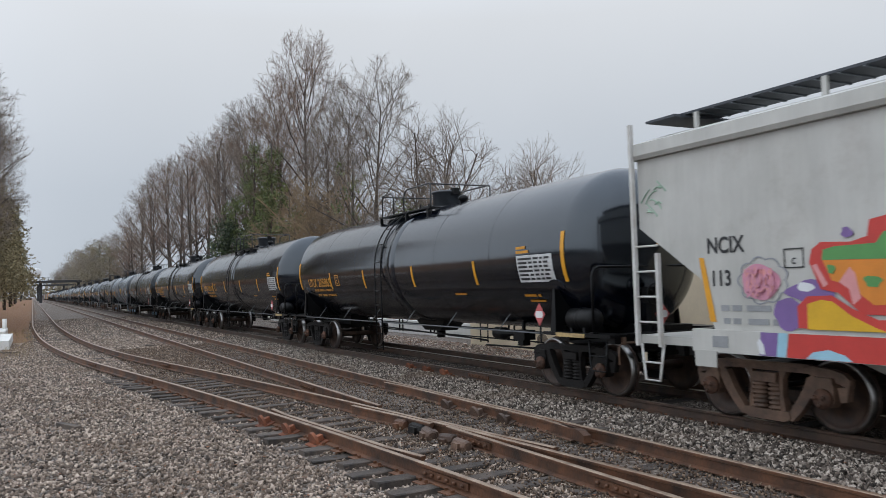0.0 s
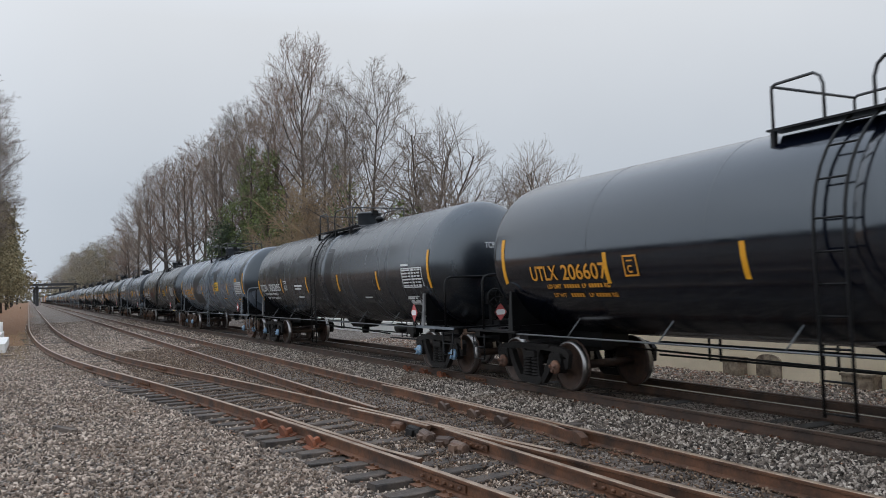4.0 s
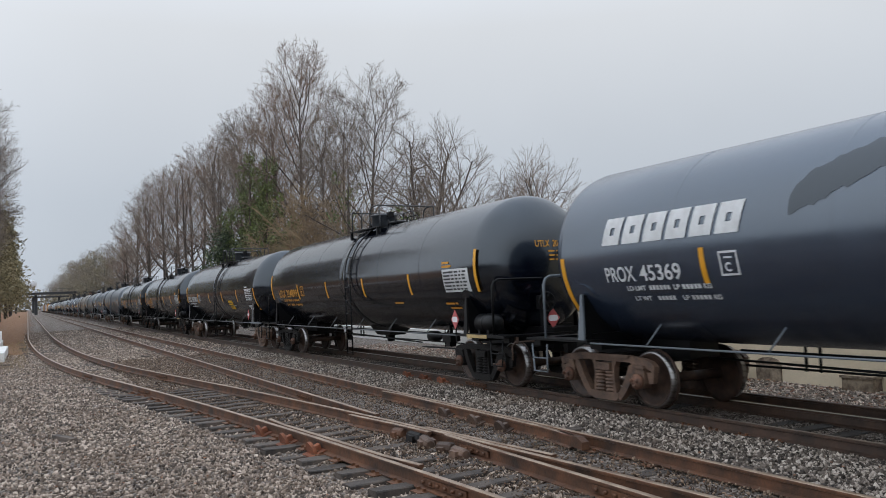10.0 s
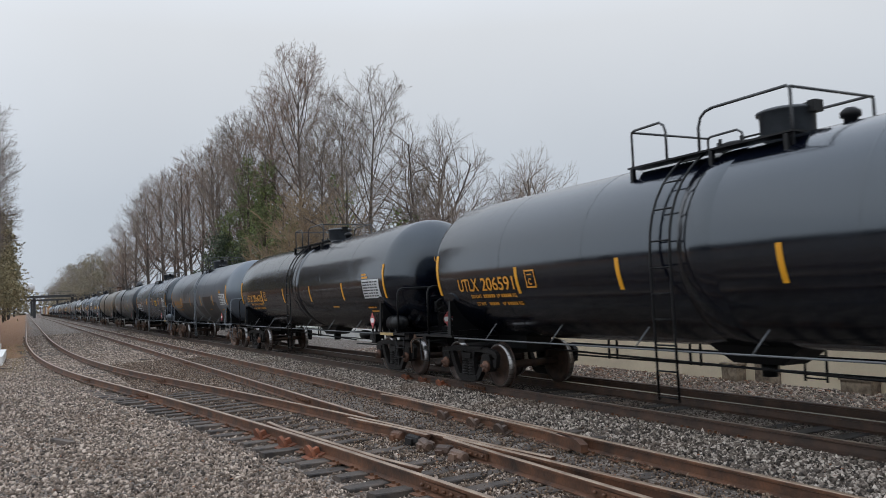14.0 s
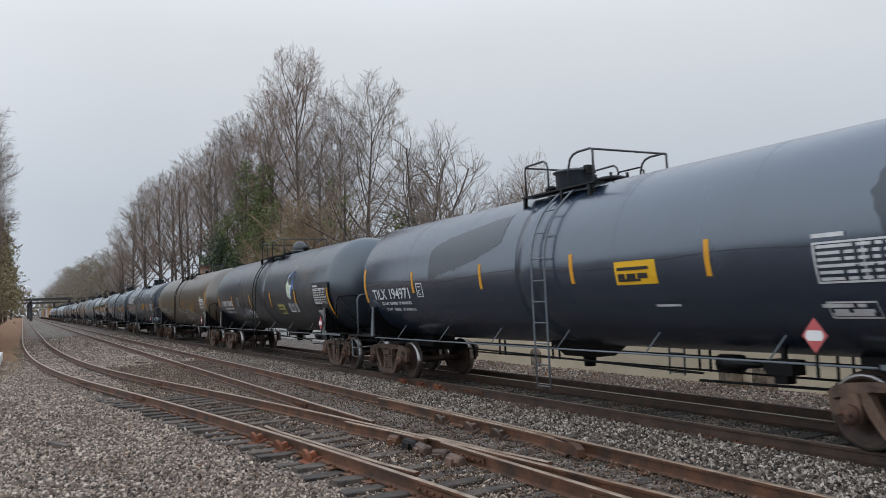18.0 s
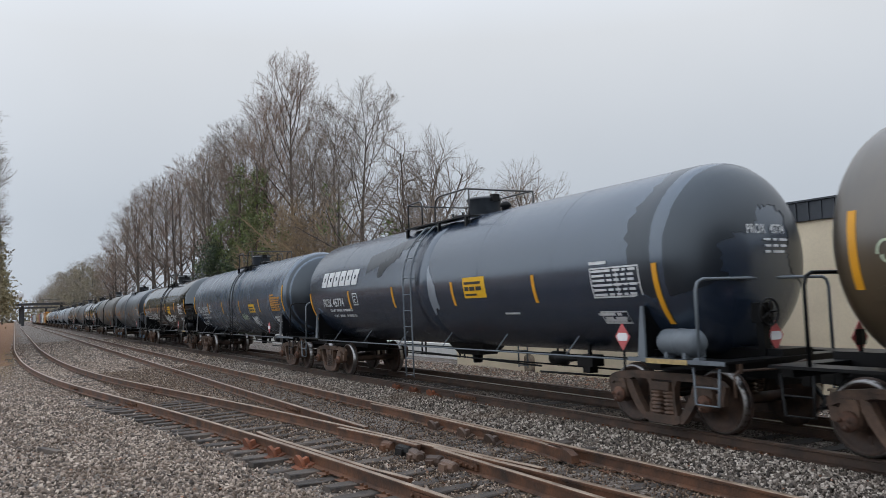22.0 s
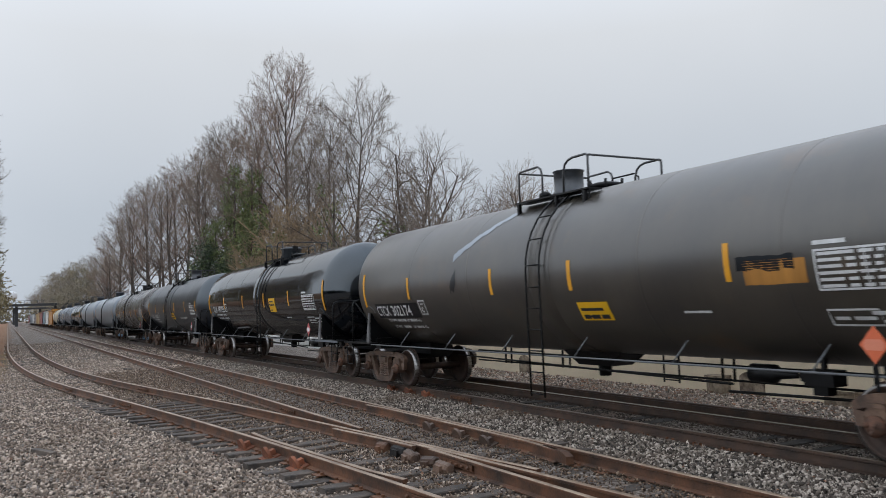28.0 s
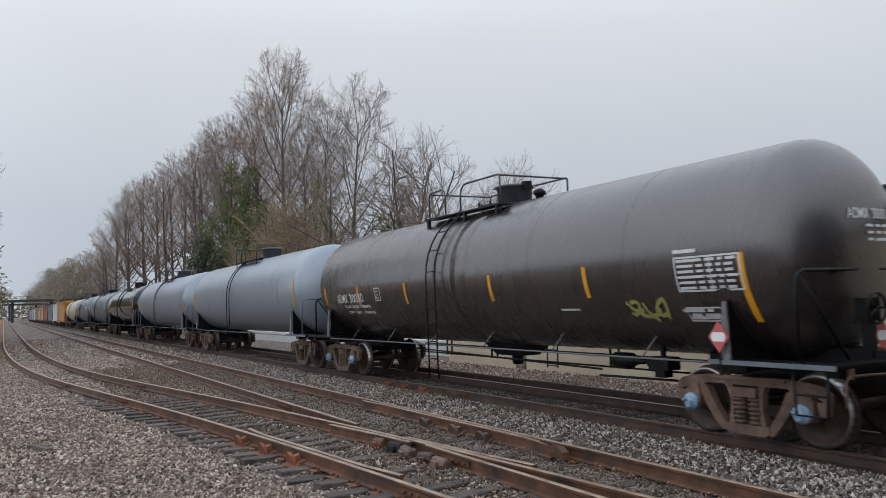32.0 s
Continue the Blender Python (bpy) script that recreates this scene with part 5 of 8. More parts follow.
def ribbon(pts, r, place):
    """A flat painted line along points, laid on a surface by place(x, z)."""
    vs, m = [], len(pts)
    for i, (x, z) in enumerate(pts):
        a, b = pts[max(0, i - 1)], pts[min(m - 1, i + 1)]
        dx, dz = b[0] - a[0], b[1] - a[1]
        q = math.hypot(dx, dz) or 1
        vs += [place(x - dz / q * r, z + dx / q * r), place(x + dz / q * r, z - dx / q * r)]
    return Shape().add(vs, [(2 * i, 2 * i + 1, 2 * i + 3, 2 * i + 2) for i in range(m - 1)])


def scrawl(x0, x1, z0, z1, seed, r=0.018, loops=7):
    """A line of spray-can scribble on the tank's side."""
    return ribbons(wild_strokes(x0, x1, z0, z1, seed, loops), r, lambda x, z: on_tank(x, ang(z), 0.011))


# shapes of a tank car's parts, in the car's space
def tank_shape():
    prof = [(-HALF - HEAD * math.cos(t), R * math.sin(t)) for t in [0.02] + [math.pi / 2 * i / 9 for i in range(1, 10)]]
    prof += [(-HALF + 2 * HALF * i / 8, R) for i in range(1, 8)] + [(-x, r) for x, r in prof[::-1]]
    return Shape().lathe(prof, "x", 56, (0, 0, ZC))


def ring_shape():
    return Shape().lathe([(-0.02, R - 0.01), (-0.012, R + 0.0025), (0.012, R + 0.0025), (0.02, R - 0.01)], "x", 56, (0, 0, ZC), closed=True)


def jacket_shape():
    return Shape().lathe([(-0.32, R - 0.01), (-0.30, R + 0.008), (0.30, R + 0.008), (0.32, R - 0.01)], "x", 56, (0, 0, ZC), closed=True)


def sill_shape():
    g = Shape().box(5.9, 8.75, -0.32, 0.32, 0.78, 1.2)
    g.box(8.55, 8.74, -1.36, 1.36, 0.95, 1.058)
    g.box(7.0, 7.3, -1.2, 1.2, 0.93, 1.05)
    return g


def deck_shape():
    out = [(7.0, -1.5), (8.8, -1.5), (8.8, 1.5), (7.0, 1.5), (7.0, 1.1), (8.5, 1.1), (8.5, -1.1), (7.0, -1.1)]
    g = Shape()
    n = len(out)
    g.add([(x, y, z) for z in (1.062, 1.10) for x, y in out], [tuple(range(n))[::-1], tuple(range(n, 2 * n))] + [(i, (i + 1) % n, (i + 1) % n + n, i + n) for i in range(n)])
    return g


def deck_edge_shape():
    return Shape().box(6.95, 8.8, -1.515, -1.502, 1.045, 1.105)


def saddle_shape():
    """The tank's cradle: a web between the sill and the tank's belly."""
    g = Shape().box(7.1, 7.3, -1.25, 1.25, 1.05, 1.2)
    for k in range(8):
        y0, y1 = -1.36 + 0.34 * k, -1.36 + 0.34 * (k + 1)
        z0, z1 = (ZC - math.sqrt(R * R - y * y) + 0.02 for y in (y0, y1))
        g.add([(x, y, z) for x in (7.18, 7.22) for y, z in ((y0, 1.1), (y1, 1.1), (y1, max(1.11, z1)), (y0, max(1.11, z0)))], [(0, 1, 2, 3), (7, 6, 5, 4)])
    return g


def gusset_shape(y):
    return Shape().add([(7.12, y * 1.47, 1.1), (7.28, y * 1.47, 1.1), (7.225, y * 1.43, 1.86), (7.175, y * 1.43, 1.86), (7.12, y * 1.43, 1.1), (7.28, y * 1.43, 1.1), (7.225, y * 1.39, 1.86), (7.175, y * 1.39, 1.86)],
                       [(0, 1, 2, 3), (4, 7, 6, 5), (0, 4, 5, 1), (1, 5, 6, 2), (2, 6, 7, 3), (3, 7, 4, 0)])


def saddle_pad_shape(s):
    """The half-round plate where a gusset meets the tank."""
    arc = [math.pi * i / 8 for i in range(9)]
    vs = [on_tank(7.2 + 0.26 * math.cos(a), ang(1.86 + 0.17 * math.sin(a)), lift, s) for lift in (0.02, -0.02) for a in arc]
    return Shape().add(vs, [tuple(range(9))] + [(i, i + 1, i + 10, i + 9) for i in range(8)])


def coupler_shape():
    g = Shape().box(8.6, 8.95, -0.09, 0.09, 0.78, 0.95).box(8.9, 9.09, -0.17, 0.13, 0.74, 1.0).box(8.55, 8.7, -0.26, 0.26, 0.7, 1.04)
    return g.box(8.95, 9.07, -0.21, -0.10, 0.70, 0.98)


def uncoupling_lever_shape():
    g = Shape().tube([(8.78, -1.32, 0.62), (8.78, -1.32, 0.9), (8.78, -1.25, 0.97), (8.78, -0.5, 0.95), (8.95, -0.1, 1.05)], 0.018, 6)
    return g.box(8.73, 8.80, -1.24, -1.18, 0.93, 1.06)


def air_hose_shape():
    return Shape().tube([(8.6, 0.3, 0.85), (8.75, 0.34, 0.62), (8.9, 0.3, 0.46), (9.05, 0.2, 0.42), (9.1, 0.05, 0.55)], 0.03, 6).tube([(8.5, 0.3, 0.9), (8.62, 0.3, 0.86)], 0.04, 6)


def end_rail_shape():
    r, z, y, x = 0.022, 2.21, 1.42, 8.28
    pts = [(x, -y, 1.08), (x, -y, z - 0.15), (x, -y + 0.045, z - 0.045), (x, -y + 0.15, z), (x, y - 0.15, z), (x, y - 0.045, z - 0.045), (x, y, z - 0.15), (x, y, 1.08)]
    g = Shape().tube(pts, r + 0.003, 7)
    g.box(x - 0.05, x + 0.05, -y - 0.06, -y + 0.06, 1.1, 1.13).box(x - 0.3, x - 0.02, -0.04, 0.04, z - 0.03, z + 0.03)
    return g


def brace_rail_shape():
    return Shape().tube([(8.28, -1.36, 2.17), (8.30, -0.95, 1.62), (8.28, -0.5, 1.1)], 0.02, 6)


def step_shape():
    g = Shape()
    for y in (-1.46,):
        g.tube([(8.2, y, 1.0), (8.22, y, 0.5), (8.62, y, 0.5), (8.66, y, 1.0)], 0.018, 6)
        g.tube([(8.21, y, 0.74), (8.65, y, 0.74)], 0.015, 6)
    return g


def side_rail_shape():
    return Shape().tube([(-6.9, -1.5, 1.06), (6.9, -1.5, 1.06)], 0.016, 6)


def strut_shape():
    return Shape().tube([(0.0, -1.5, 1.06), (0.13, -1.3, 1.38)], 0.012, 6)


def ladder_shape():
    g = Shape()
    for x in (-0.2, 0.2):
        arc = [(x, -(R + 0.10) * math.cos(a), ZC + (R + 0.10) * math.sin(a)) for a in [radians(d) for d in range(0, 66, 9)]]
        g.tube([(x, -R - 0.08, 0.35), (x, -R - 0.09, 1.2), (x, -R - 0.10, 2.2)] + arc, 0.02, 6)
    return g


def rung_shape():
    return Shape().tube([(-0.2, 0, 0), (0.2, 0, 0)], 0.014, 6)


# the railed platform on top: first and last post, the ladder's gap, dome, manway, ladder
TOPS = {"near": (-0.66, 0.10, 0.74, 1.44, -0.20, 0.90, 0.68), "wide": (-1.72, 0.05, 0.72, 2.05, -0.55, 1.3, 0.68), "far": (-1.72, -0.95, -0.28, 1.32, 0.58, -0.30, -0.44)}
RAIL_Y, RAIL_Z = -0.86, 4.53


def deck_plank_shape(k):
    p0, g0, g1, p1, dome, man, lad = TOPS[k]
    return Shape().box(p0 - 0.06, p1 + 0.06, -0.93, -0.62, 3.905, 3.932)


def deck_bracket_shape():
    return Shape().slab([(-0.03, 3.893), (0.03, 3.893), (0.03, 3.66), (-0.03, 3.66)], -0.95, -0.88).tube([(0, -0.92, 3.7), (0, -1.06, 3.5)], 0.022, 5)


def hoop_shape(k):
    p0, g0, g1, p1, dome, man, lad = TOPS[k]
    y, z = RAIL_Y, RAIL_Z
    return Shape().tube([(p0, y, 3.72), (p0, y, z - 0.06), (p0 + 0.02, y, z - 0.02), (p0 + 0.06, y, z), (g0 - 0.13, y, z + 0.01), (g0 - 0.04, y, z - 0.05), (g0, y, z - 0.16), (g0, y, 3.9)], 0.021, 6)


def arch_shape(k):
    p0, g0, g1, p1, dome, man, lad = TOPS[k]
    y, z = RAIL_Y, RAIL_Z
    return Shape().tube([(g1, y, 3.9), (g1, y, z - 0.24), (g1 + 0.05, y, z - 0.1), (g1 + 0.14, y, z - 0.03), (g1 + 0.28, y, z), (p1 - 0.05, y, z), (p1, y, z - 0.05), (p1, y, 3.72)], 0.022, 6)


def cross_rail_shape(x, low):
    return Shape().tube([(x, RAIL_Y, RAIL_Z - low), (x, -RAIL_Y, RAIL_Z - low)], 0.02, 6)


def dome_shape(r=0.40):
    return Shape().lathe([(3.85, r), (3.98, r), (3.99, r * 0.84), (4.05, r * 0.84), (4.06, r * 0.93), (4.36, r * 0.95), (4.365, r * 1.06), (4.40, r * 1.07), (4.43, r * 0.9), (4.44, 0.0)], "z", 26)


def tall_dome_shape():
    return Shape().lathe([(3.85, 0.30), (4.05, 0.30), (4.06, 0.34), (4.09, 0.34), (4.10, 0.29), (4.50, 0.29), (4.51, 0.31), (4.53, 0.31), (4.54, 0.0)], "z", 22)


def globe_dome_shape():
    return Shape().lathe([(3.85, 0.3), (4.05, 0.3), (4.06, 0.36), (4.12, 0.36), (4.13, 0.28)] + [(4.15 + 0.34 * math.sin(t), 0.30 * math.cos(t)) for t in (0, 0.3, 0.6, 0.9, 1.2, 1.45)] + [(4.49, 0.0)], "z", 22)


def hinge_shape():
    return Shape().box(-0.46, 0.5, -0.05, 0.05, 4.40, 4.45).box(0.40, 0.52, -0.09, 0.09, 4.3, 4.46)


def manway_shape():
    g = Shape().lathe([(3.88, 0.26), (4.04, 0.26), (4.04, 0.33), (4.09, 0.33), (4.13, 0.22), (4.15, 0.0)], "z", 18)
    return g


def manway_bolt_shape():
    return Shape().tube([(0.33, 0, 3.98), (0.33, 0, 4.17)], 0.028, 5)


def valve_shape():
    return Shape().lathe([(3.88, 0.09), (4.08, 0.09), (4.09, 0.13), (4.16, 0.13), (4.21, 0.07), (4.22, 0.0)], "z", 12)


def small_hoop_shape():
    return Shape().tube([(-0.35, 0.42, 3.9), (-0.35, 0.42, 4.2), (-0.28, 0.42, 4.28), (0.3, 0.42, 4.28), (0.4, 0.42, 4.2), (0.42, 0.42, 3.9)], 0.017, 5)


def top_fittings(car, k, shift, near, dome, dome_mat):
    p0, g0, g1, p1, dx, man, lad = TOPS[k]
    sh = Matrix.Translation((shift, 0, 0))
    flip = Matrix.Diagonal((1, -1, 1, 1))
    for m in (sh, sh @ flip):
        deck = part("top_platform", shared("top_platform_" + k, lambda: deck_plank_shape(k), IRON), IRON, car, at=m)
        part("ladder_hoop", shared("ladder_hoop_" + k, lambda: hoop_shape(k), RAILING), RAILING, car, at=m)
        part("top_railing", shared("top_railing_" + k, lambda: arch_shape(k), RAILING), RAILING, car, at=m)
        if near:
            for x in (p0 + 0.05, (p0 + p1) / 2 + 0.2, p1 - 0.05):
                part("bracket", shared("deck_bracket", deck_bracket_shape, IRON), IRON, deck, at=(x, 0, 0))
    part("cross_rail", shared("cross_rail_a" + k, lambda: cross_rail_shape(p0, 0.02), RAILING), RAILING, car, at=sh)
    part("cross_rail", shared("cross_rail_b" + k, lambda: cross_rail_shape(p1, 0.02), RAILING), RAILING, car, at=sh)
    d = part("dome", shared("dome_" + dome, {"low": dome_shape, "tall": tall_dome_shape, "globe": globe_dome_shape}[dome], DOME), dome_mat, car, at=(shift + dx, 0, 0))
    mw = part("manway", shared("manway", manway_shape, IRON), IRON, car, at=(shift + man, 0, 0))
    if near:
        if dome == "low":
            part("hinge", shared("dome_hinge", hinge_shape, IRON), IRON, d)
        for a in range(6):
            part("bolt", shared("manway_bolt", manway_bolt_shape, IRON), IRON, mw, at=Matrix.Rotation(a * math.pi / 3 + 0.3, 4, "Z"))
        part("valve", shared("valve", valve_shape, IRON), IRON, car, at=(shift + (1.62 if k == "far" else -0.85), -0.1, 0))
        part("guard_hoop", shared("guard_hoop", small_hoop_shape, IRON), IRON, car, at=(shift + man, 0, 0))
    return shift + lad


def skid_shape():
    g = Shape()
    g.add([(-0.9, -0.35, 1.12), (0.9, -0.35, 1.12), (0.45, -0.25, 0.8), (-0.45, -0.25, 0.8), (-0.9, 0.35, 1.12), (0.9, 0.35, 1.12), (0.45, 0.25, 0.8), (-0.45, 0.25, 0.8)], [(0, 1, 2, 3), (4, 7, 6, 5), (2, 6, 7, 3), (0, 3, 7, 4), (1, 5, 6, 2)])
    g.lathe([(0.6, 0.11), (0.8, 0.13)], "z", 12)
    return g


def brake_cylinder_shape():
    return Shape().lathe([(3.75, 0.03), (3.77, 0.13), (4.15, 0.13), (4.2, 0.07), (4.5, 0.035)], "x", 16, (0, -0.55, 0.9))


def brake_box_shape():
    return Shape().box(4.7, 5.12, -0.72, -0.45, 0.80, 1.0).box(4.8, 5.0, -0.68, -0.5, 0.68, 0.81).box(4.6, 4.72, -0.65, -0.52, 0.84, 0.95).box(4.88, 4.94, -0.62, -0.56, 1.0, 1.2)


def hanger_shape():
    return Shape().box(-0.014, 0.014, 0.91, 0.95, 0.55, 1.3)


def rod_shape(a, b, r):
    return Shape().tube([a, b], r, 6)


def reservoir_shape():
    g = Shape().lathe([(7.38, 0.04), (7.41, 0.14), (7.49, 0.195), (8.05, 0.195), (8.13, 0.14), (8.16, 0.04)], "x", 20, (0, -1.22, 1.32))
    g.lathe([(7.74, 0.195), (7.76, 0.205), (7.80, 0.205), (7.82, 0.195)], "x", 20, (0, -1.22, 1.32), closed=True)
    g.box(7.55, 7.62, -1.36, -0.96, 1.1, 1.2).box(7.9, 7.97, -1.36, -0.96, 1.1, 1.2)
    return g


def brake_wheel_shape():
    g = Shape()
    y, z = -0.3, 1.72
    g.tube([(8.56, y + 0.19 * math.cos(t), z + 0.19 * math.sin(t)) for t in [2 * math.pi * i / 20 for i in range(21)]], 0.018, 6, caps=False)
    for a in range(5):
        c, s = math.cos(a * 1.2566), math.sin(a * 1.2566)
        g.tube([(8.54, y, z), (8.56, y + 0.19 * c, z + 0.19 * s)], 0.016, 5)
    g.box(8.36, 8.52, y - 0.13, y + 0.13, z - 0.15, z + 0.13).box(8.38, 8.5, y - 0.06, y + 0.06, 1.1, z - 0.14).tube([(8.45, y + 0.2, z - 0.1), (8.45, y + 0.24, 1.1)], 0.02, 5)
    return g


def placard_shape():
    s = 0.165
    return Shape().add([(0, 0, -s * 1.25), (s, 0, 0), (0, 0, s * 1.25), (-s, 0, 0), (0, 0.012, -s * 1.25), (s, 0.012, 0), (0, 0.012, s * 1.25), (-s, 0.012, 0)], [(0, 1, 2, 3), (7, 6, 5, 4), (0, 4, 5, 1), (1, 5, 6, 2), (2, 6, 7, 3), (3, 7, 4, 0)])


def placard_band_shape():
    return Shape().add([(x, -0.004, z) for x, z in ((-0.092, -0.06), (0.092, -0.06), (0.118, -0.02), (0.118, 0.02), (0.092, 0.06), (-0.092, 0.06), (-0.118, 0.02), (-0.118, -0.02))], [(0, 1, 2, 3, 4, 5, 6, 7)])


def placard_holder_shape():
    return Shape().box(-0.02, 0.02, 0.014, 0.03, -0.5, 0.1).box(-0.1, 0.1, 0.013, 0.02, -0.1, 0.1)


def wheelset_shape():
    def wheel(y, sgn):
        prof = [(0.16, 0.0), (0.16, 0.10), (0.09, 0.13), (0.03, 0.20), (0.02, 0.34), (0.06, 0.385), (0.075, 0.40), (0.075, 0.452), (-0.03, 0.458), (-0.045, 0.485), (-0.06, 0.485), (-0.065, 0.40), (-0.03, 0.34), (-0.02, 0.2), (-0.06, 0.1), (-0.06, 0.0)]
        return [(y + sgn * t, r) for t, r in prof]
    g = Shape().lathe(wheel(-0.745, -1), "y", 28).lathe(wheel(0.745, 1), "y", 28)
    g.lathe([(-1.12, 0.0), (-1.12, 0.08), (1.12, 0.08), (1.12, 0.0)], "y", 14)
    g.box(-0.02, 0.02, -0.775, -0.765, 0.17, 0.3)
    return g


def tread_shape(y):
    s = 1 if y > 0 else -1
    return Shape().lathe([(y - s * 0.028, 0.4595), (y + s * 0.077, 0.4535), (y + s * 0.0765, 0.425)], "y", 28, closed=True)


def sideframe_shape():
    """A cast truck side: a thin arched top chord, two slanting struts down to the spring seat, teardrop windows between them, and a box over each axle."""
    g = Shape()
    t = 0.048
    g.slab([(-1.20, 0.60), (-1.21, 0.70), (-1.13, 0.77), (-0.97, 0.81), (-0.62, 0.845), (0.62, 0.845), (0.97, 0.81), (1.13, 0.77), (1.21, 0.70), (1.20, 0.60), (1.05, 0.65), (0.78, 0.67), (0.64, 0.735), (-0.64, 0.735), (-0.78, 0.67), (-1.05, 0.65)], -t, t)
    g.slab([(-0.66, 0.852), (0.66, 0.852), (0.60, 0.80), (-0.60, 0.80)], -t - 0.025, -t + 0.002)
    for s in (-1, 1):
        g.slab([(s * x, z) for x, z in ((0.84, 0.69), (0.72, 0.72), (0.64, 0.69), (0.60, 0.60), (0.52, 0.45), (0.38, 0.26), (0.29, 0.14), (0.40, 0.11), (0.52, 0.23), (0.68, 0.44), (0.75, 0.58))], -t - 0.02, t - 0.006)
        g.slab([(s * x, z) for x, z in ((0.32, 0.74), (0.21, 0.74), (0.21, 0.20), (0.30, 0.20), (0.255, 0.44), (0.262, 0.64))], -t - 0.008, t + 0.005)
        g.slab([(s * (0.889 + 0.13 * x), 0.50 + 0.15 * z) for x, z in ((-1, -0.55), (-0.7, -1), (0.7, -1), (1, -0.55), (1, 0.75), (0.8, 1.1), (-0.8, 1.1), (-1, 0.75))], -t - 0.045, t + 0.02)
        g.slab([(s * x, z) for x, z in ((0.76, 0.66), (1.02, 0.66), (1.0, 0.71), (0.78, 0.71))], -t - 0.06, -t + 0.001)
        g.slab([(s * x, z) for x, z in ((1.04, 0.60), (1.20, 0.62), (1.17, 0.44), (1.08, 0.42))], -t - 0.005, t - 0.01)
    g.slab([(-0.36, 0.225), (0.36, 0.225), (0.37, 0.14), (0.28, 0.09), (-0.28, 0.09), (-0.37, 0.14)], -t - 0.03, t + 0.03)
    g.slab([(-0.20, 0.71), (0.20, 0.71), (0.185, 0.585), (-0.185, 0.585)], -t - 0.055, t + 0.02)
    return g


def springs_shape():
    g = Shape()
    for x in (-0.125, 0.125):
        g.lathe([(0.228 + 0.355 * (i + f) / 6, q) for i in range(6) for f, q in ((0.0, 0.075), (0.3, 0.112), (0.6, 0.112), (0.9, 0.075))], "z", 10, (x, 0, 0))
    return g


def bolster_shape():
    g = Shape().box(-0.2, 0.2, -1.0, 1.0, 0.62, 0.84).box(-0.3, 0.3, -0.3, 0.3, 0.845, 0.95)
    g.tube([(-0.55, -0.8, 0.4), (-0.55, 0.8, 0.4)], 0.04, 6).tube([(0.55, -0.8, 0.4), (0.55, 0.8, 0.4)], 0.04, 6).tube([(-0.6, 0.15, 0.33), (0.6, 0.15, 0.38)], 0.03, 6)
    return g


def cap_shape():
    return Shape().lathe([(-1.10, 0.125), (-1.15, 0.125), (-1.17, 0.09), (-1.18, 0.085), (-1.185, 0.0)], "y", 14).lathe([(-1.215, 0.03), (-1.195, 0.03)], "y", 6, (0.06, 0, 0.02)).lathe([(-1.215, 0.03), (-1.195, 0.03)], "y", 6, (-0.06, 0, 0.02)).lathe([(-1.215, 0.03), (-1.195, 0.03)], "y", 6, (0, 0, -0.07))


TURNING = []


def truck(car, x, frame_mat, cap_mat, near):
    t = part("truck", shared("bolster", bolster_shape, CAST_DARK), CAST_DARK, car, at=(x, 0, 0))
    for y in (-1.0, 1.0):
        m = Matrix.Translation((0, y, 0)) if y < 0 else Matrix.Translation((0, y, 0)) @ Matrix.Rotation(math.pi, 4, "Z")
        part("side_frame", shared("side_frame", sideframe_shape, CAST), frame_mat, t, at=m)
        if near:
            part("spring_set", shared("spring_set", springs_shape, CAST), frame_mat, t, at=m)
    for dx in (-0.889, 0.889):
        w = part("wheelset", shared("wheelset", wheelset_shape, WHEEL), WHEEL, t, at=(dx, 0, 0.457))
        if near:
            for y in (-0.745, 0.745):
                part("tread", shared("tread_a" if y < 0 else "tread_b", lambda: tread_shape(y), TREAD), TREAD, t, "worn bright wheel tread", at=(dx, 0, 0.457))
        if near:
            part("bearing_cap", shared("bearing_cap", cap_shape, CAP_RUST), cap_mat, t, at=(dx, 0, 0.457))
            TURNING.append((w, car, dx, x))
    return t


MIRROR = Matrix.Rotation(math.pi, 4, "Z")
CARS = []


def run(t):
    """How far the train has gone at t seconds: it gathers speed slowly."""
    return RUN0 * (t - 13) + RUN1 * (t - 13) ** 2 / 2


def place_car(root, left, pitch=17.35):
    """Notes where the car stands at 13 s; motions() keys it. left: its rear end, by the even speed that it has when it passes."""
    if pitch:
        CARS.append((root, K * -10 + 7.97 - run(13 + (-10 - left) / 12.01)))
    else:
        CARS.append((root, CARS[-1][1] - 18.15))


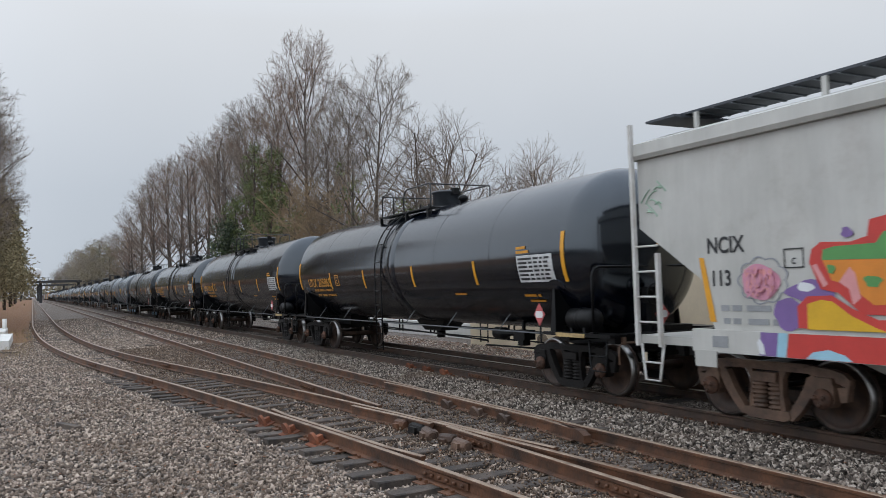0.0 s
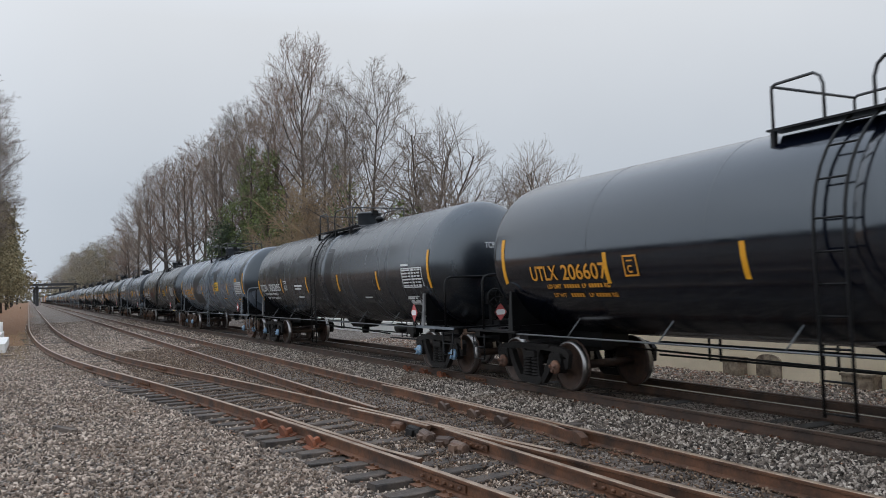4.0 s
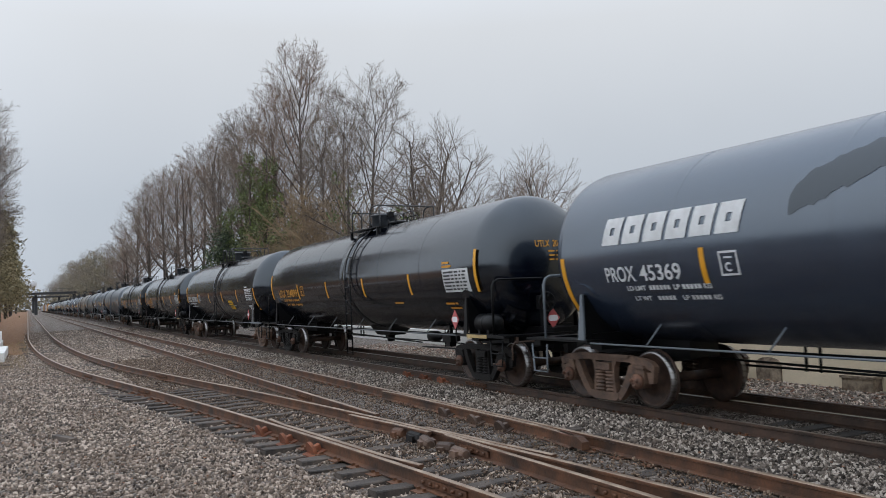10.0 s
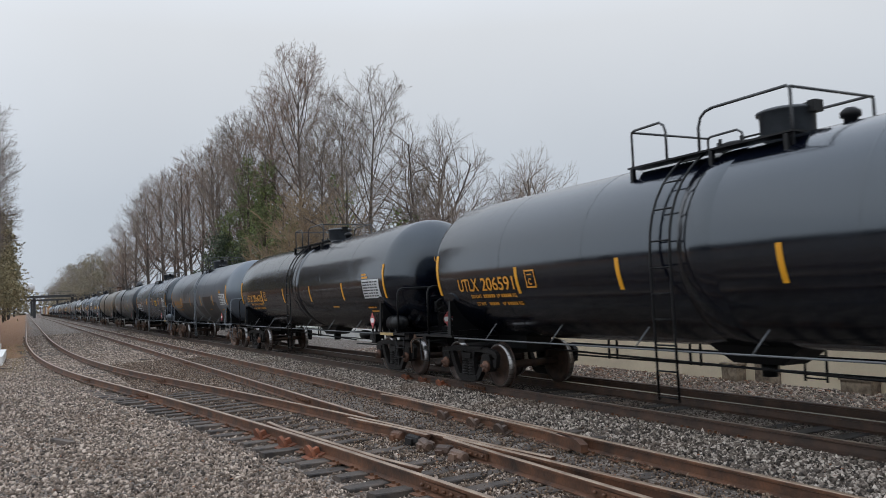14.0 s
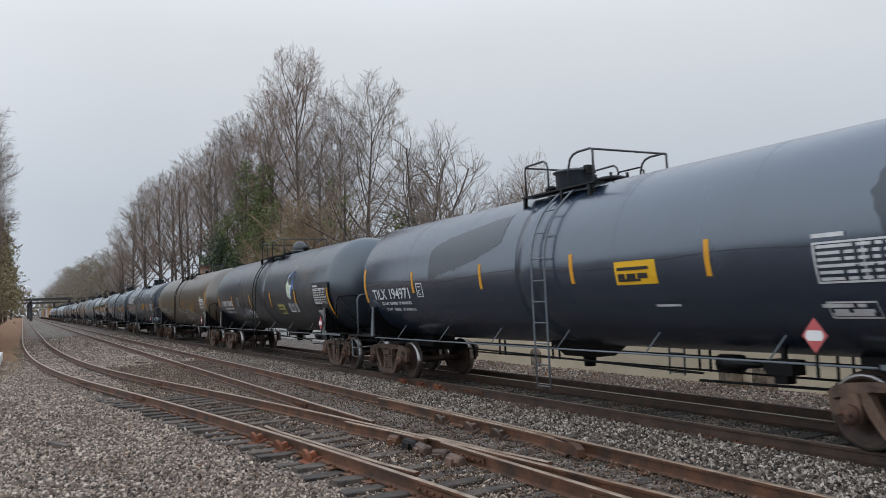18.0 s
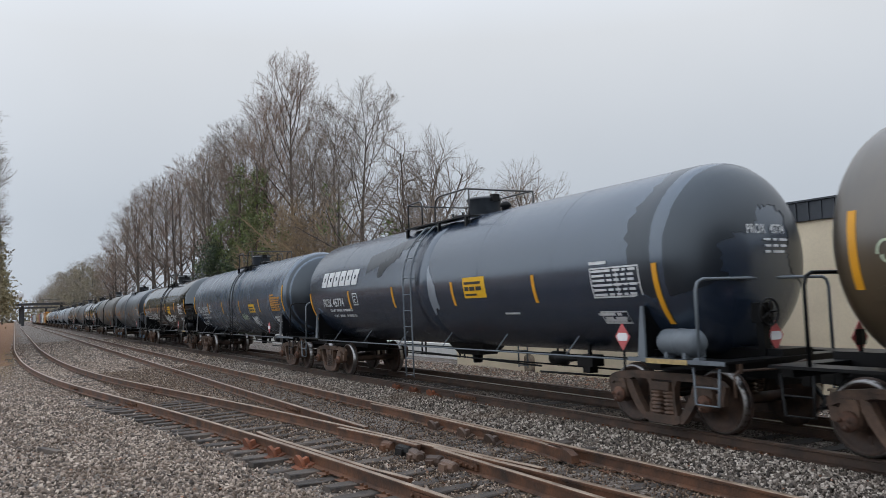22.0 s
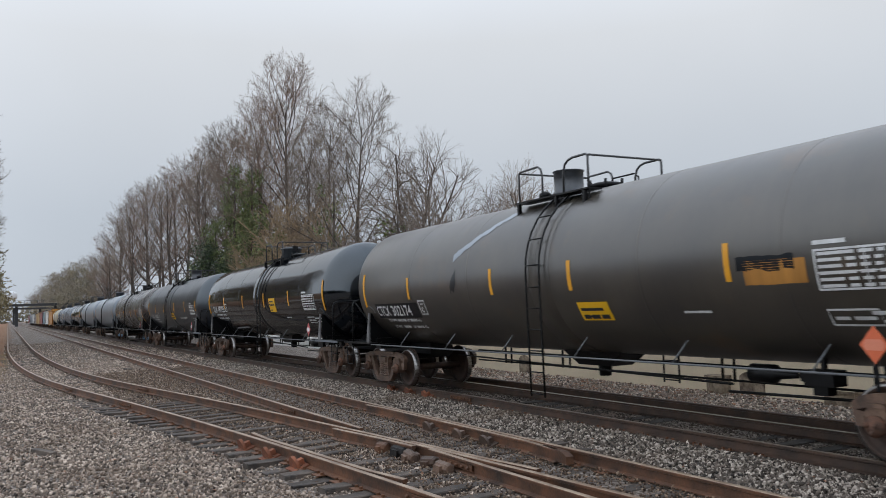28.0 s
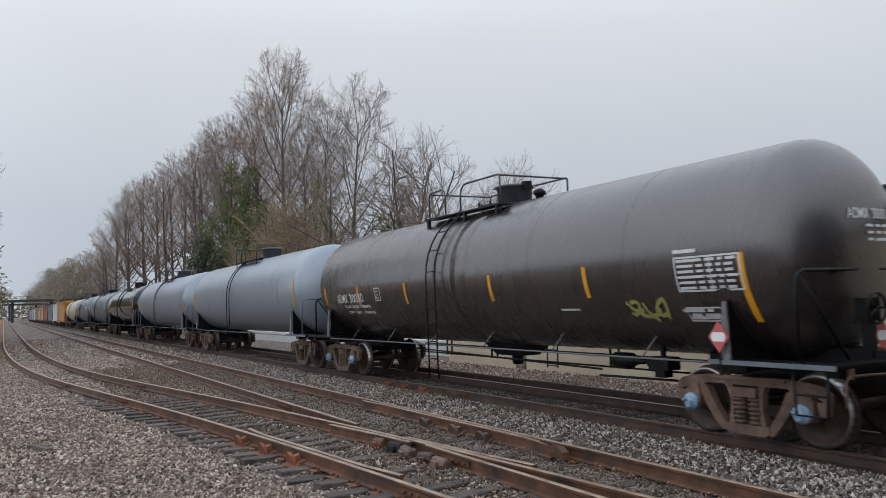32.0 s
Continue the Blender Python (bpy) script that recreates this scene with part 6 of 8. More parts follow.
def tank_car(left, pitch, paint, label, near=True, ink=None, mark="", pipe=None, frame_mat=None, cap=None, dome_at=0.0, stripes=(), decor=None, sign=None, jacket=True, reservoir=False, panel="white", braced=False, mark_size=0.27, span=(-6.7, -4.55), mid=-4.42, top="far", dome="low", dome_mat=None, table=0.0, end_strip=7.58, high=False, box=-4.12, sign_at=6.87, mark_z=2.05, low="", back=0.0):
    ink, pipe, frame_mat, cap, sign = ink or WHITE_INK, pipe or IRON, frame_mat or CAST, cap or CAP_RUST, sign or RED_SIGN
    car = thing("tank_car", label, "tank car", "tank cars of the train")
    body = Matrix.Translation((-back, 0, 0))
    part("tank", shared("tank", tank_shape, BLACK), paint, car, at=body)
    for s, m in ((1, body), (-1, body @ MIRROR)):
        part("stub_sill", shared("stub_sill", sill_shape, IRON), IRON, car, at=m)
        part("coupler", shared("coupler", coupler_shape, CAST_DARK), CAST_DARK, car, at=m)
        part("end_deck", shared("end_deck", deck_shape, IRON), IRON, car, at=m)
        if near:
            part("uncoupling_lever", shared("uncoupling_lever", uncoupling_lever_shape, CAST), CAST, car, at=m)
            part("air_hose", shared("air_hose", air_hose_shape, IRON), IRON, car, at=m)
        part("deck_edge", shared("deck_edge", deck_edge_shape, IRON), pipe if ink is ORANGE_INK else PIPE_GREY, car, at=m)
        part("saddle", shared("saddle", saddle_shape, IRON), IRON, car, at=m)
        for y in (-1, 1):
            part("gusset", shared("gusset_a" if y < 0 else "gusset_b", lambda: gusset_shape(y), IRON), pipe if pipe is not IRON or ink is ORANGE_INK else GUSSET, car, at=m)
        part("end_handrail", shared("end_handrail", end_rail_shape, IRON), pipe, car, at=m)
        part("side_handrail", shared("side_handrail", side_rail_shape, PIPE_GREY), pipe if pipe is not IRON else PIPE_DARK, car, at=m)
        truck(car, s * 7.15 - back, frame_mat, cap, near)
        if near:
            for y in (-1, 1):
                part("saddle_pad", shared("saddle_pad_a" if y < 0 else "saddle_pad_b", lambda: saddle_pad_shape(y), BLACK), paint, car, at=m)
            for flip in (Matrix(), Matrix.Translation((0, 0, 0)) @ Matrix.Diagonal((1, -1, 1, 1))):
                part("step", shared("step", step_shape, IRON), pipe, car, at=m @ flip)
            if braced:
                part("handrail_brace", shared("handrail_brace", brace_rail_shape, IRON), pipe, car, at=m)
                part("handrail_brace", shared("handrail_brace", brace_rail_shape, IRON), pipe, car, at=m @ Matrix.Diagonal((1, -1, 1, 1)))
    ladder_x = top_fittings(car, top, dome_at, near, dome, dome_mat or DOME)
    if not near:
        part("ladder", shared("ladder", ladder_shape, IRON), IRON, car, at=(ladder_x, 0, 0))
        for x in (-7.6, 7.6):
            part("reflector_strip", shared("strip_end", lambda: wrap(-0.05, 0.05, 1.98, 2.86), YELLOW), YELLOW, car, at=(x, 0, 0))
        place_car(car, left, pitch)
        return car
    for x in (-5.0, -2.4, 2.6, 5.1):
        part("weld_ring", shared("weld_ring", ring_shape, BLACK), paint, car, at=(x, 0, 0))
    if jacket:
        part("jacket_band", shared("jacket_band", jacket_shape, BLACK), paint, car, at=(0.1, 0, 0))
    for s, m in ((1, None), (-1, MIRROR)):
        ld = part("ladder", shared("ladder", ladder_shape, IRON), pipe, car, at=(Matrix.Translation((ladder_x, 0, 0)) @ (m or Matrix())))
        for k in range(10):
            if k < 6:
                p = (0, -R - 0.08 - 0.02 * min(1, (k * 0.36) / 1.8), 0.4 + 0.37 * k)
            else:
                a = radians((k - 6) * 17 + 4)
                p = (0, -(R + 0.10) * math.cos(a), ZC + (R + 0.10) * math.sin(a))
            part("rung", shared("rung", rung_shape, IRON), pipe, ld, at=p)
        for k in range(6):
            part("strut", shared("strut", strut_shape, PIPE_GREY), pipe if pipe is not IRON else PIPE_DARK, car, at=(m or Matrix()) @ Matrix.Translation((-5.6 + 2.2 * k, 0, 0)))
        for x in (sign_at if s > 0 else 6.87,):
            pl = part("placard", shared("placard", placard_shape, RED_SIGN), sign, car, "red and white diamond placard", at=(m or Matrix()) @ Matrix.Translation((x, -1.53, 1.40)))
            part("holder", shared("holder", placard_holder_shape, IRON), IRON, pl)
            part("centre", shared("placard_centre", placard_band_shape, WHITE_SIGN), WHITE_SIGN if sign is RED_SIGN else ORANGE_PALE, pl)
        e = body @ (m or Matrix()) @ Matrix.Translation((8.5, -0.12 * s, 1.38)) @ Matrix.Rotation(math.pi / 2, 4, "Z")
        pl = part("placard", shared("placard", placard_shape, RED_SIGN), sign, car, "red and white diamond placard", at=e)
        part("holder", shared("holder", placard_holder_shape, IRON), IRON, pl)
        part("centre", shared("placard_centre", placard_band_shape, WHITE_SIGN), WHITE_SIGN if sign is RED_SIGN else ORANGE_PALE, pl)
    part("bottom_skid", shared("bottom_skid", skid_shape, IRON), IRON, car)
    part("brake_cylinder", shared("brake_cylinder", brake_cylinder_shape, IRON), IRON, car)
    part("brake_valve", shared("brake_box", brake_box_shape, IRON), IRON, car)
    for i, (a, b, r) in enumerate((((-6.3, 0.5, 0.72), (3.55, -0.7, 0.74), 0.02), ((3.4, -0.62, 0.62), (5.6, -0.2, 0.6), 0.022), ((-6.0, 0.93, 0.82), (6.0, 0.93, 0.80), 0.026), ((-6.0, 0.93, 0.58), (6.0, 0.93, 0.57), 0.02))):
        part("brake_rod", shared("brake_rod_%d" % i, lambda: rod_shape(a, b, r), IRON), IRON, car)
    for x in (-4.75, -4.5, -2.5, -2.25, 1.9, 2.15, 4.6, 4.85):
        part("hanger", shared("hanger", hanger_shape, IRON), IRON, car, at=(x, 0, 0))
    part("brake_wheel", shared("brake_wheel", brake_wheel_shape, IRON), IRON, car, at=body)
    if reservoir:
        part("air_reservoir", shared("air_reservoir", reservoir_shape, IRON), pipe, car, "round air reservoir on the end deck", at=body)
        part("step_plate", shared("step_plate", lambda: Shape().box(7.35, 8.15, -1.53, -1.517, 1.03, 1.10), STEP_TAN), STEP_TAN, car, "tan painted step edge", at=body)
    for x in stripes or (-7.58, mid, -1.52, 1.5, 4.5, end_strip):
        big = abs(x) > 7.15
        if big and ("f" if x > 0 else "r") in low:
            part("reflector_strip", shared("strip_low", lambda: wrap(-0.05, 0.05, 1.58, 2.48), YELLOW), YELLOW, car, at=(x, 0, 0))
            continue
        part("reflector_strip", shared("strip_end" if big else "strip_high" if high else "strip_mid", (lambda: wrap(-0.05, 0.05, 1.98, 2.86)) if big else (lambda: wrap(-0.045, 0.045, 2.16, 2.66)) if high else (lambda: wrap(-0.045, 0.045, 1.96, 2.46)), YELLOW), YELLOW, car, at=(x, 0, 0))
    if panel:
        tint = {"white": WHITE_INK, "orange": ORANGE_INK}[panel]
        solid = ink is ORANGE_INK
        if solid:
            fr = part("data_panel", shared("solid_panel", lambda: wrap(6.12, 7.26, 1.99, 2.49, 0.008), WHITE_INK), WHITE_INK, car, "pale maintenance table with dark stencilled rows", at=(table, 0, 0))
        else:
            fr = part("data_panel", shared("data_panel", lambda: Shape().add(*wrap_frame(6.12, 7.26, 2.0, 2.48)), WHITE_INK), tint, car, "stencilled maintenance table", at=(table, 0, 0))
        for r in range(6):
            wide = [0.30, 0.12, 0.12, 0.09, 0.14] if r not in (2, 5) else [0.46, 0.17, 0.08, 0.16]
            part("table_line", shared("table_line_%d" % r, lambda: bars_on_side([(6.17, 2.035 + 0.074 * r, wide, 0.038, 0.05)], 0.014), WHITE_INK), BLACK_INK if solid else tint, fr)
        for k in range(2 if solid else 1):
            part("table_line", shared("table_heading_%d" % k, lambda: bars_on_side([(6.12, 2.53 + 0.08 * k, [0.42 - 0.1 * k], 0.05, 0.05)]), WHITE_INK), ink if solid else tint, fr)
    if panel and ink is not ORANGE_INK:
        bx = part("data_box", shared("data_box", lambda: ribbon([(6.12, 1.6), (6.74, 1.6), (6.74, 1.78), (6.12, 1.78), (6.12, 1.6)], 0.012, lambda x, z: on_tank(x, ang(z), 0.011)), WHITE_INK), WHITE_INK, car, "small stencilled frame", at=(table, 0, 0))
        for k, (x0, x1) in enumerate(((6.18, 6.36), (6.42, 6.68))):
            part("table_line", shared("data_box_%d" % k, lambda: bars_on_side([(x0, 1.66, [x1 - x0], 0.05, 0)]), WHITE_INK), WHITE_INK, bx)
    if mark:
        for word, x0, x1 in mark_words(mark.strip(), span):
            part("reporting_mark", side_text(word, x0, mark_z, mark_size, bold=0.005, span=(x0, x1)), ink, car, "stencilled reporting mark" if word.isalpha() else "stencilled car number")
        for row, head in enumerate(("LD LMT", "LT WT")):
            z, x = mark_z - 0.145 - 0.155 * row, span[0] + 0.42 + 0.1 * row
            for word, wx, room in ((head, x, 0.42 - 0.06 * row), ("LB", x + 1.0, 0.13), ("KG", x + 1.58, 0.14)):
                part("stencil_words", shared("words_%s_%.2f_%.2f" % (word, z, wx), lambda: side_text(word, wx, z, 0.075, bold=0.004, span=(wx, wx + room)), WHITE_INK), ink, car)
            part("stencil_line", shared("weights_%.2f_%.2f" % (z, x), lambda: bars_on_side([(x + 0.5, z, [0.055] * (6 - row), 0.072, 0.02), (x + 1.18, z, [0.055] * 5, 0.072, 0.02)]), WHITE_INK), ink, car)
        for word, x0, x1 in mark_words(mark.strip(), (-0.2, 0.78)):
            part("end_mark", end_text(word, x0 - 0.15, 2.86, 0.14, 0.72), ink, car, "stencilled mark on the tank head", at=body)
        for key, y, z, w in (("end_a", -0.05, 2.75, [0.16, 0.1, 0.22]), ("end_b", -0.03, 2.66, [0.14, 0.12, 0.16]), ("end_c", -0.03, 2.57, [0.12, 0.28])):
            part("stencil_line", shared(key, lambda: bars_on_end([(y, z, w, 0.036, 0.05)]), WHITE_INK), ink, car, at=body)
        part("class_box", shared("class_box_%.2f" % mark_z, lambda: bars_on_side([(-4.12, mark_z + 0.01, [0.32], 0.03, 0), (-4.12, mark_z + 0.31, [0.32], 0.03, 0), (-4.12, mark_z + 0.035, [0.03, 0.03], 0.28, 0.26), (-4.03, mark_z + 0.24, [0.14], 0.025, 0)]), WHITE_INK), ink, car, "small boxed letter", at=(box + 4.12, 0, 0))
        part("class_letter", side_text("C", box + 0.09, mark_z + 0.07, 0.12, bold=0.005), ink, car)
        part("stencil_line", shared("note_a", lambda: bars_on_side([(3.3, 1.76, [0.5], 0.04, 0)]), WHITE_INK), ink, car)
        part("stencil_line", shared("note_b", lambda: bars_on_side([(6.05, 1.72, [0.4, 0.1], 0.05, 0.05)]), WHITE_INK), ink, car)
        part("stencil_line", shared("note_c", lambda: bars_on_side([(6.15, 1.62, [0.5], 0.05, 0)]), WHITE_INK), ink, car)
    if decor:
        decor(car)
    place_car(car, left, pitch)
    return car


def wrap_frame(x0, x1, z0, z1, t=0.025, lift=0.011):
    """The border lines of a stencilled table."""
    g = Shape()
    for a, b, c, d in ((x0, x1, z0, z0 + t), (x0, x1, z1 - t, z1), (x0, x0 + t, z0, z1), (x1 - t, x1, z0, z1), (x0, x1, z0 + 0.2, z0 + 0.215), (x0 + 0.62, x0 + 0.635, z0, z1)):
        n = 4
        vs = []
        for i in range(n + 1):
            a_ = ang(c + (d - c) * i / n)
            vs += [on_tank(a, a_, lift), on_tank(b, a_, lift)]
        g.add(vs, [(2 * i, 2 * i + 1, 2 * i + 3, 2 * i + 2) for i in range(n)])
    return g.v, g.f


# decorations of single cars
def notice(x, z, w=0.85, h=0.42, mat=None):
    def add(car):
        n = part("notice", wrap(x, x + w, z, z + h, 0.008), mat or YELLOW_SIGN, car, "yellow notice with dark lines")
        for lx, lz, lw, lh in ((0.06, h - 0.14, w - 0.2, 0.05), (0.06, h - 0.27, 0.16, 0.08), (0.26, h - 0.27, 0.2, 0.08), (0.5, h - 0.27, min(0.22, w - 0.56), 0.08), (0.06, 0.05, w - 0.4, 0.04)):
            part("text_line", bars_on_side([(x + lx, z + lz, [lw], lh, 0)], 0.014), BLACK_INK, n)
    return add


def patch(x0, x1, low, high, seed, mat=None, rough=0.12):
    def add(car):
        part("repaint_patch", ragged(x0, x1, low, high, seed, rough=rough), mat or PATCH, car, "dark repainted patch with ragged edges")
    return add


def head_cap(mat, seed, plain=False):
    """A dark, ragged coat over the top of the tank head that faces down the line. plain: darker paint over the whole
    head, with its shade put into the colour.
    """
    def add(car):
        rnd = random.Random(seed)
        vs, fs, n, m = [], [], 56, 10
        for i in range(n + 1):
            a = math.pi * (-0.5 + 2 * i / n if plain else -0.12 + 1.24 * i / n)
            inner = 0.02 if plain else 0.45 + 0.12 * math.sin(3 * a + seed) + rnd.uniform(-0.05, 0.05)
            for j in range(m + 1):
                t = j / m
                if t < 0.75:
                    r = inner + (1 - inner) * t / 0.75
                    y, z = -R * r * math.cos(a), ZC + R * r * math.sin(a)
                    vs.append((head_x(y, z, 0.006), y * 1.003, ZC + (z - ZC) * 1.003))
                else:
                    d = (t - 0.75) / 0.25 * (0.06 if plain else 0.5 + 0.1 * math.sin(5 * a) + rnd.uniform(-0.06, 0.06))
                    vs.append((HALF - d, -(R + 0.005) * math.cos(a), ZC + (R + 0.005) * math.sin(a)))
        for i in range(n):
            fs += [(i * (m + 1) + j, (i + 1) * (m + 1) + j, (i + 1) * (m + 1) + j + 1, i * (m + 1) + j + 1) for j in range(m)]
        part("repaint_patch", Shape().add(vs, fs, True), mat, car, at=car.children[0].matrix_basis.copy(), label="darker head paint that also carries the head's shade" if plain else "dark ragged coat on the tank head")
    return add


def block_letters(x, z, size, count, mat, gap=0.1, slant=0.0):
    """A wordmark drawn as plain blocks, one for each letter."""
    def add(car):
        w = size * 0.95
        for k in range(count):
            g = Shape()
            xx = x + k * (w + gap)
            t = size * 0.36
            for a, b, c, d in ((xx, xx + w, z, z + t), (xx, xx + w, z + size - t, z + size), (xx, xx + t, z + t, z + size - t), (xx + w - t, xx + w, z + t, z + size - t)):
                g.add([on_tank(p + slant * (q - z), ang(q), 0.011) for p, q in ((a, c), (b, c), (b, (c + d) / 2), (b, d), (a, d), (a, (c + d) / 2))], [(0, 1, 2, 3, 4, 5)])
            part("wordmark_block", g, mat, car, "plain pale block of a wordmark")
    return add


def leaf_logo(car):
    """A slanted pale diamond leaf with blue edges, and plain blocks under it."""
    def poly(pts, lift):
        return Shape().add([on_tank(x, ang(z), lift) for x, z in pts], [tuple(range(len(pts)))])
    part("logo", poly([(3.62, 2.18), (3.32, 2.32), (3.2, 2.66), (3.42, 3.0), (3.96, 3.3), (4.13, 2.96), (4.06, 2.62)], 0.010), WHITE_INK, car, "pale leaf emblem")
    part("logo", poly([(3.58, 2.24), (3.36, 2.36), (3.27, 2.66), (3.40, 2.88), (3.62, 2.6)], 0.014), SPRAY["leaf"], car, "pale green leaf emblem")
    part("logo", poly([(3.66, 2.24), (4.01, 2.62), (4.08, 2.94), (3.97, 3.18), (3.90, 2.85), (3.78, 2.55)], 0.014), SPRAY["blue"], car, "blue leaf emblem")
    part("logo", poly([(3.46, 2.96), (3.9, 3.2), (3.84, 3.1), (3.5, 2.9)], 0.014), SPRAY["blue"], car, "blue leaf emblem")
    block_letters(3.2, 1.75, 0.3, 3, GREY_INK, 0.09)(car)


def scribble(x0, x1, z0, z1, seed, mat, r=0.018, loops=7):
    def add(car):
        part("graffiti", scrawl(x0, x1, z0, z1, seed, r, loops), mat, car, "spray-painted scribble")
    return add


def head_scribble(y0, y1, z0, z1, seed, mat, r, loops):
    def add(car):
        part("graffiti", ribbons(wild_strokes(y0, y1, z0, z1, seed, loops), r, lambda y, z: (head_x(y, z, 0.012 + 0.001 * (seed % 7)), y, z)), mat, car, "pale bubble-letter graffiti on the tank head")
    return add


def all_of(*steps):
    def add(car):
        for s in steps:
            s(car)
    return add


wave = math.sin
tank_car(130.15, 17.3, BLACK, "glossy black tank car with orange stencils and yellow strips", mark="UTLX 205865", frame_mat=CAST_DARK, stripes=(-7.58, -4.55, -1.78, 1.4, 4.45, 7.58), ink=ORANGE_INK, reservoir=True)
tank_car(112.55, 17.6, BLACK, "black tank car with orange stencils and yellow strips", mark="UTLX 205177", frame_mat=CAST_DARK, stripes=(-7.58, -4.55, -1.78, 1.4, 4.45, 7.58), ink=ORANGE_INK, reservoir=True)
tank_car(95.2, 17.35, BLACK, "black tank car with orange stencils", mark="UTLX 206607", back=0.25, frame_mat=CAST_DARK, stripes=(-7.58, -4.55, -1.78, 1.4, 4.45, 7.58), ink=ORANGE_INK, reservoir=True)
tank_car(77.25, 17.95, DULL, "dull black tank car with white stencils", mark="TCBX 305285", low="r", span=(-7.3, -4.65), cap=CAP_BLUE, frame_mat=CAST_DARK,
         decor=all_of(patch(-4.8, -4.1, lambda t: 2.5 + 0.2 * t, lambda t: 3.15 - 0.2 * t, 201, PATCH, 0.2), patch(-2.7, -1.5, lambda t: 3.0 + 0.2 * t, lambda t: 3.2 + 0.35 * wave(3 * t), 202, PATCH, 0.12), patch(-1.3, 1.0, lambda t: 1.2, lambda t: 3.6 - 0.4 * t, 203, PATCH, 0.12),
                      patch(-2.9, -2.05, lambda t: 2.16, lambda t: 2.22, 204, WHITE_INK, 0.0), patch(-2.9, -2.2, lambda t: 2.06, lambda t: 2.12, 205, WHITE_INK, 0.0), patch(-2.8, -2.2, lambda t: 1.78, lambda t: 1.83, 206, WHITE_INK, 0.0)))
tank_car(59.85, 17.4, SLATE, "slate-grey tank car with black repainted patches", mark="UTLX 206760", top="wide", ink=ORANGE_INK, cap=CAP_BLUE, pipe=PIPE_GREY,
         decor=all_of(head_cap(PATCH_G, 3), patch(-4.05, -1.75, lambda t: 1.55 - 0.05 * t, lambda t: 2.2 if t < 0.45 else 2.06, 5, PATCH, 0.01), patch(-3.9, -1.5, lambda t: 2.2 + 1.2 * max(0, t - 0.35), lambda t: 2.75 + 0.9 * t ** 0.6, 6, PATCH_G, 0.08), patch(-5.75, -5.5, lambda t: 2.3 + 0.6 * t, lambda t: 2.65 + 0.5 * t, 9, PATCH_G),
                      patch(-1.2, -0.55, lambda t: 2.75 + 0.5 * t, lambda t: 3.55 + 0.1 * t, 10, PATCH_G), patch(0.2, 0.6, lambda t: 2.4 + 0.1 * t, lambda t: 2.9 + 0.1 * t, 14, PATCH), patch(4.3, 4.75, lambda t: 2.45 + 0.8 * t, lambda t: 2.75 + 0.8 * t, 7), notice(1.75, 2.15), patch(6.3, 7.05, lambda t: 1.68, lambda t: 1.86, 8), patch(1.1, 2.7, lambda t: 2.75 + 0.3 * wave(9 * t), lambda t: 3.1 + 0.2 * t, 11, PATCH_G, 0.2)))
tank_car(42.5, 17.35, DULL, "dull black tank car with dull red scribbles", mark="TILX 190624", sign_at=6.1, span=(-7.1, -5.2), table=-0.4, reservoir=True, low="fr", back=0.15, stripes=(-7.65, -4.7, -1.7, 1.16, 4.38, 7.5), box=-4.5, high=True, top="near", decor=all_of(scribble(-3.6, -2.2, 1.75, 2.3, 12, SPRAY["dull_red"], 0.035, 4), scribble(-1.7, -0.6, 1.7, 2.1, 13, SPRAY["dark_green"], 0.04, 3), notice(2.45, 2.0, 0.85, 0.36), patch(-3.9, -0.6, lambda t: 1.35, lambda t: 2.55 if t < 0.62 else 2.55 + 1.5 * (t - 0.62), 31, PATCH, 0.05)))
tank_car(25.05, 17.45, STORM, "blue-grey tank car with a pale block wordmark", mark="PROX 45369", low="fr", span=(-6.5, -4.85), pipe=PIPE_GREY, reservoir=True, mark_size=0.24,
         decor=all_of(head_cap(PATCH_G, 5), block_letters(-6.5, 2.62, 0.42, 6, WHITE_INK, 0.07, 0.2), notice(2.0, 2.1), patch(-3.0, -0.6, lambda t: 2.72 + 0.9 * t, lambda t: 3.0 + 0.8 * t ** 0.5, 15, PATCH_G, 0.08)))
tank_car(7.4, 17.65, BLACK, "glossy black tank car with orange stencils", mark="UTLX 204899", end_strip=7.74, table=0.18, frame_mat=CAST_DARK, top="near", ink=ORANGE_INK, reservoir=True)
tank_car(-9.85, 17.25, BLACK, "black tank car with large white stencils", mark="CTCX 303901", low="f", top="near", span=(-7.35, -4.65), decor=all_of(notice(2.6, 1.62, 0.75, 0.4)))
tank_car(-27.4, 17.55, BLACK, "glossy black tank car with orange stencils", mark="UTLX 206591", end_strip=7.78, table=0.15, frame_mat=CAST_DARK, ink=ORANGE_INK, reservoir=True)
tank_car(-44.8, 17.4, BLACK, "black tank car with orange stencils", mark="UTLX 206432", frame_mat=CAST_DARK, ink=ORANGE_INK, reservoir=True)
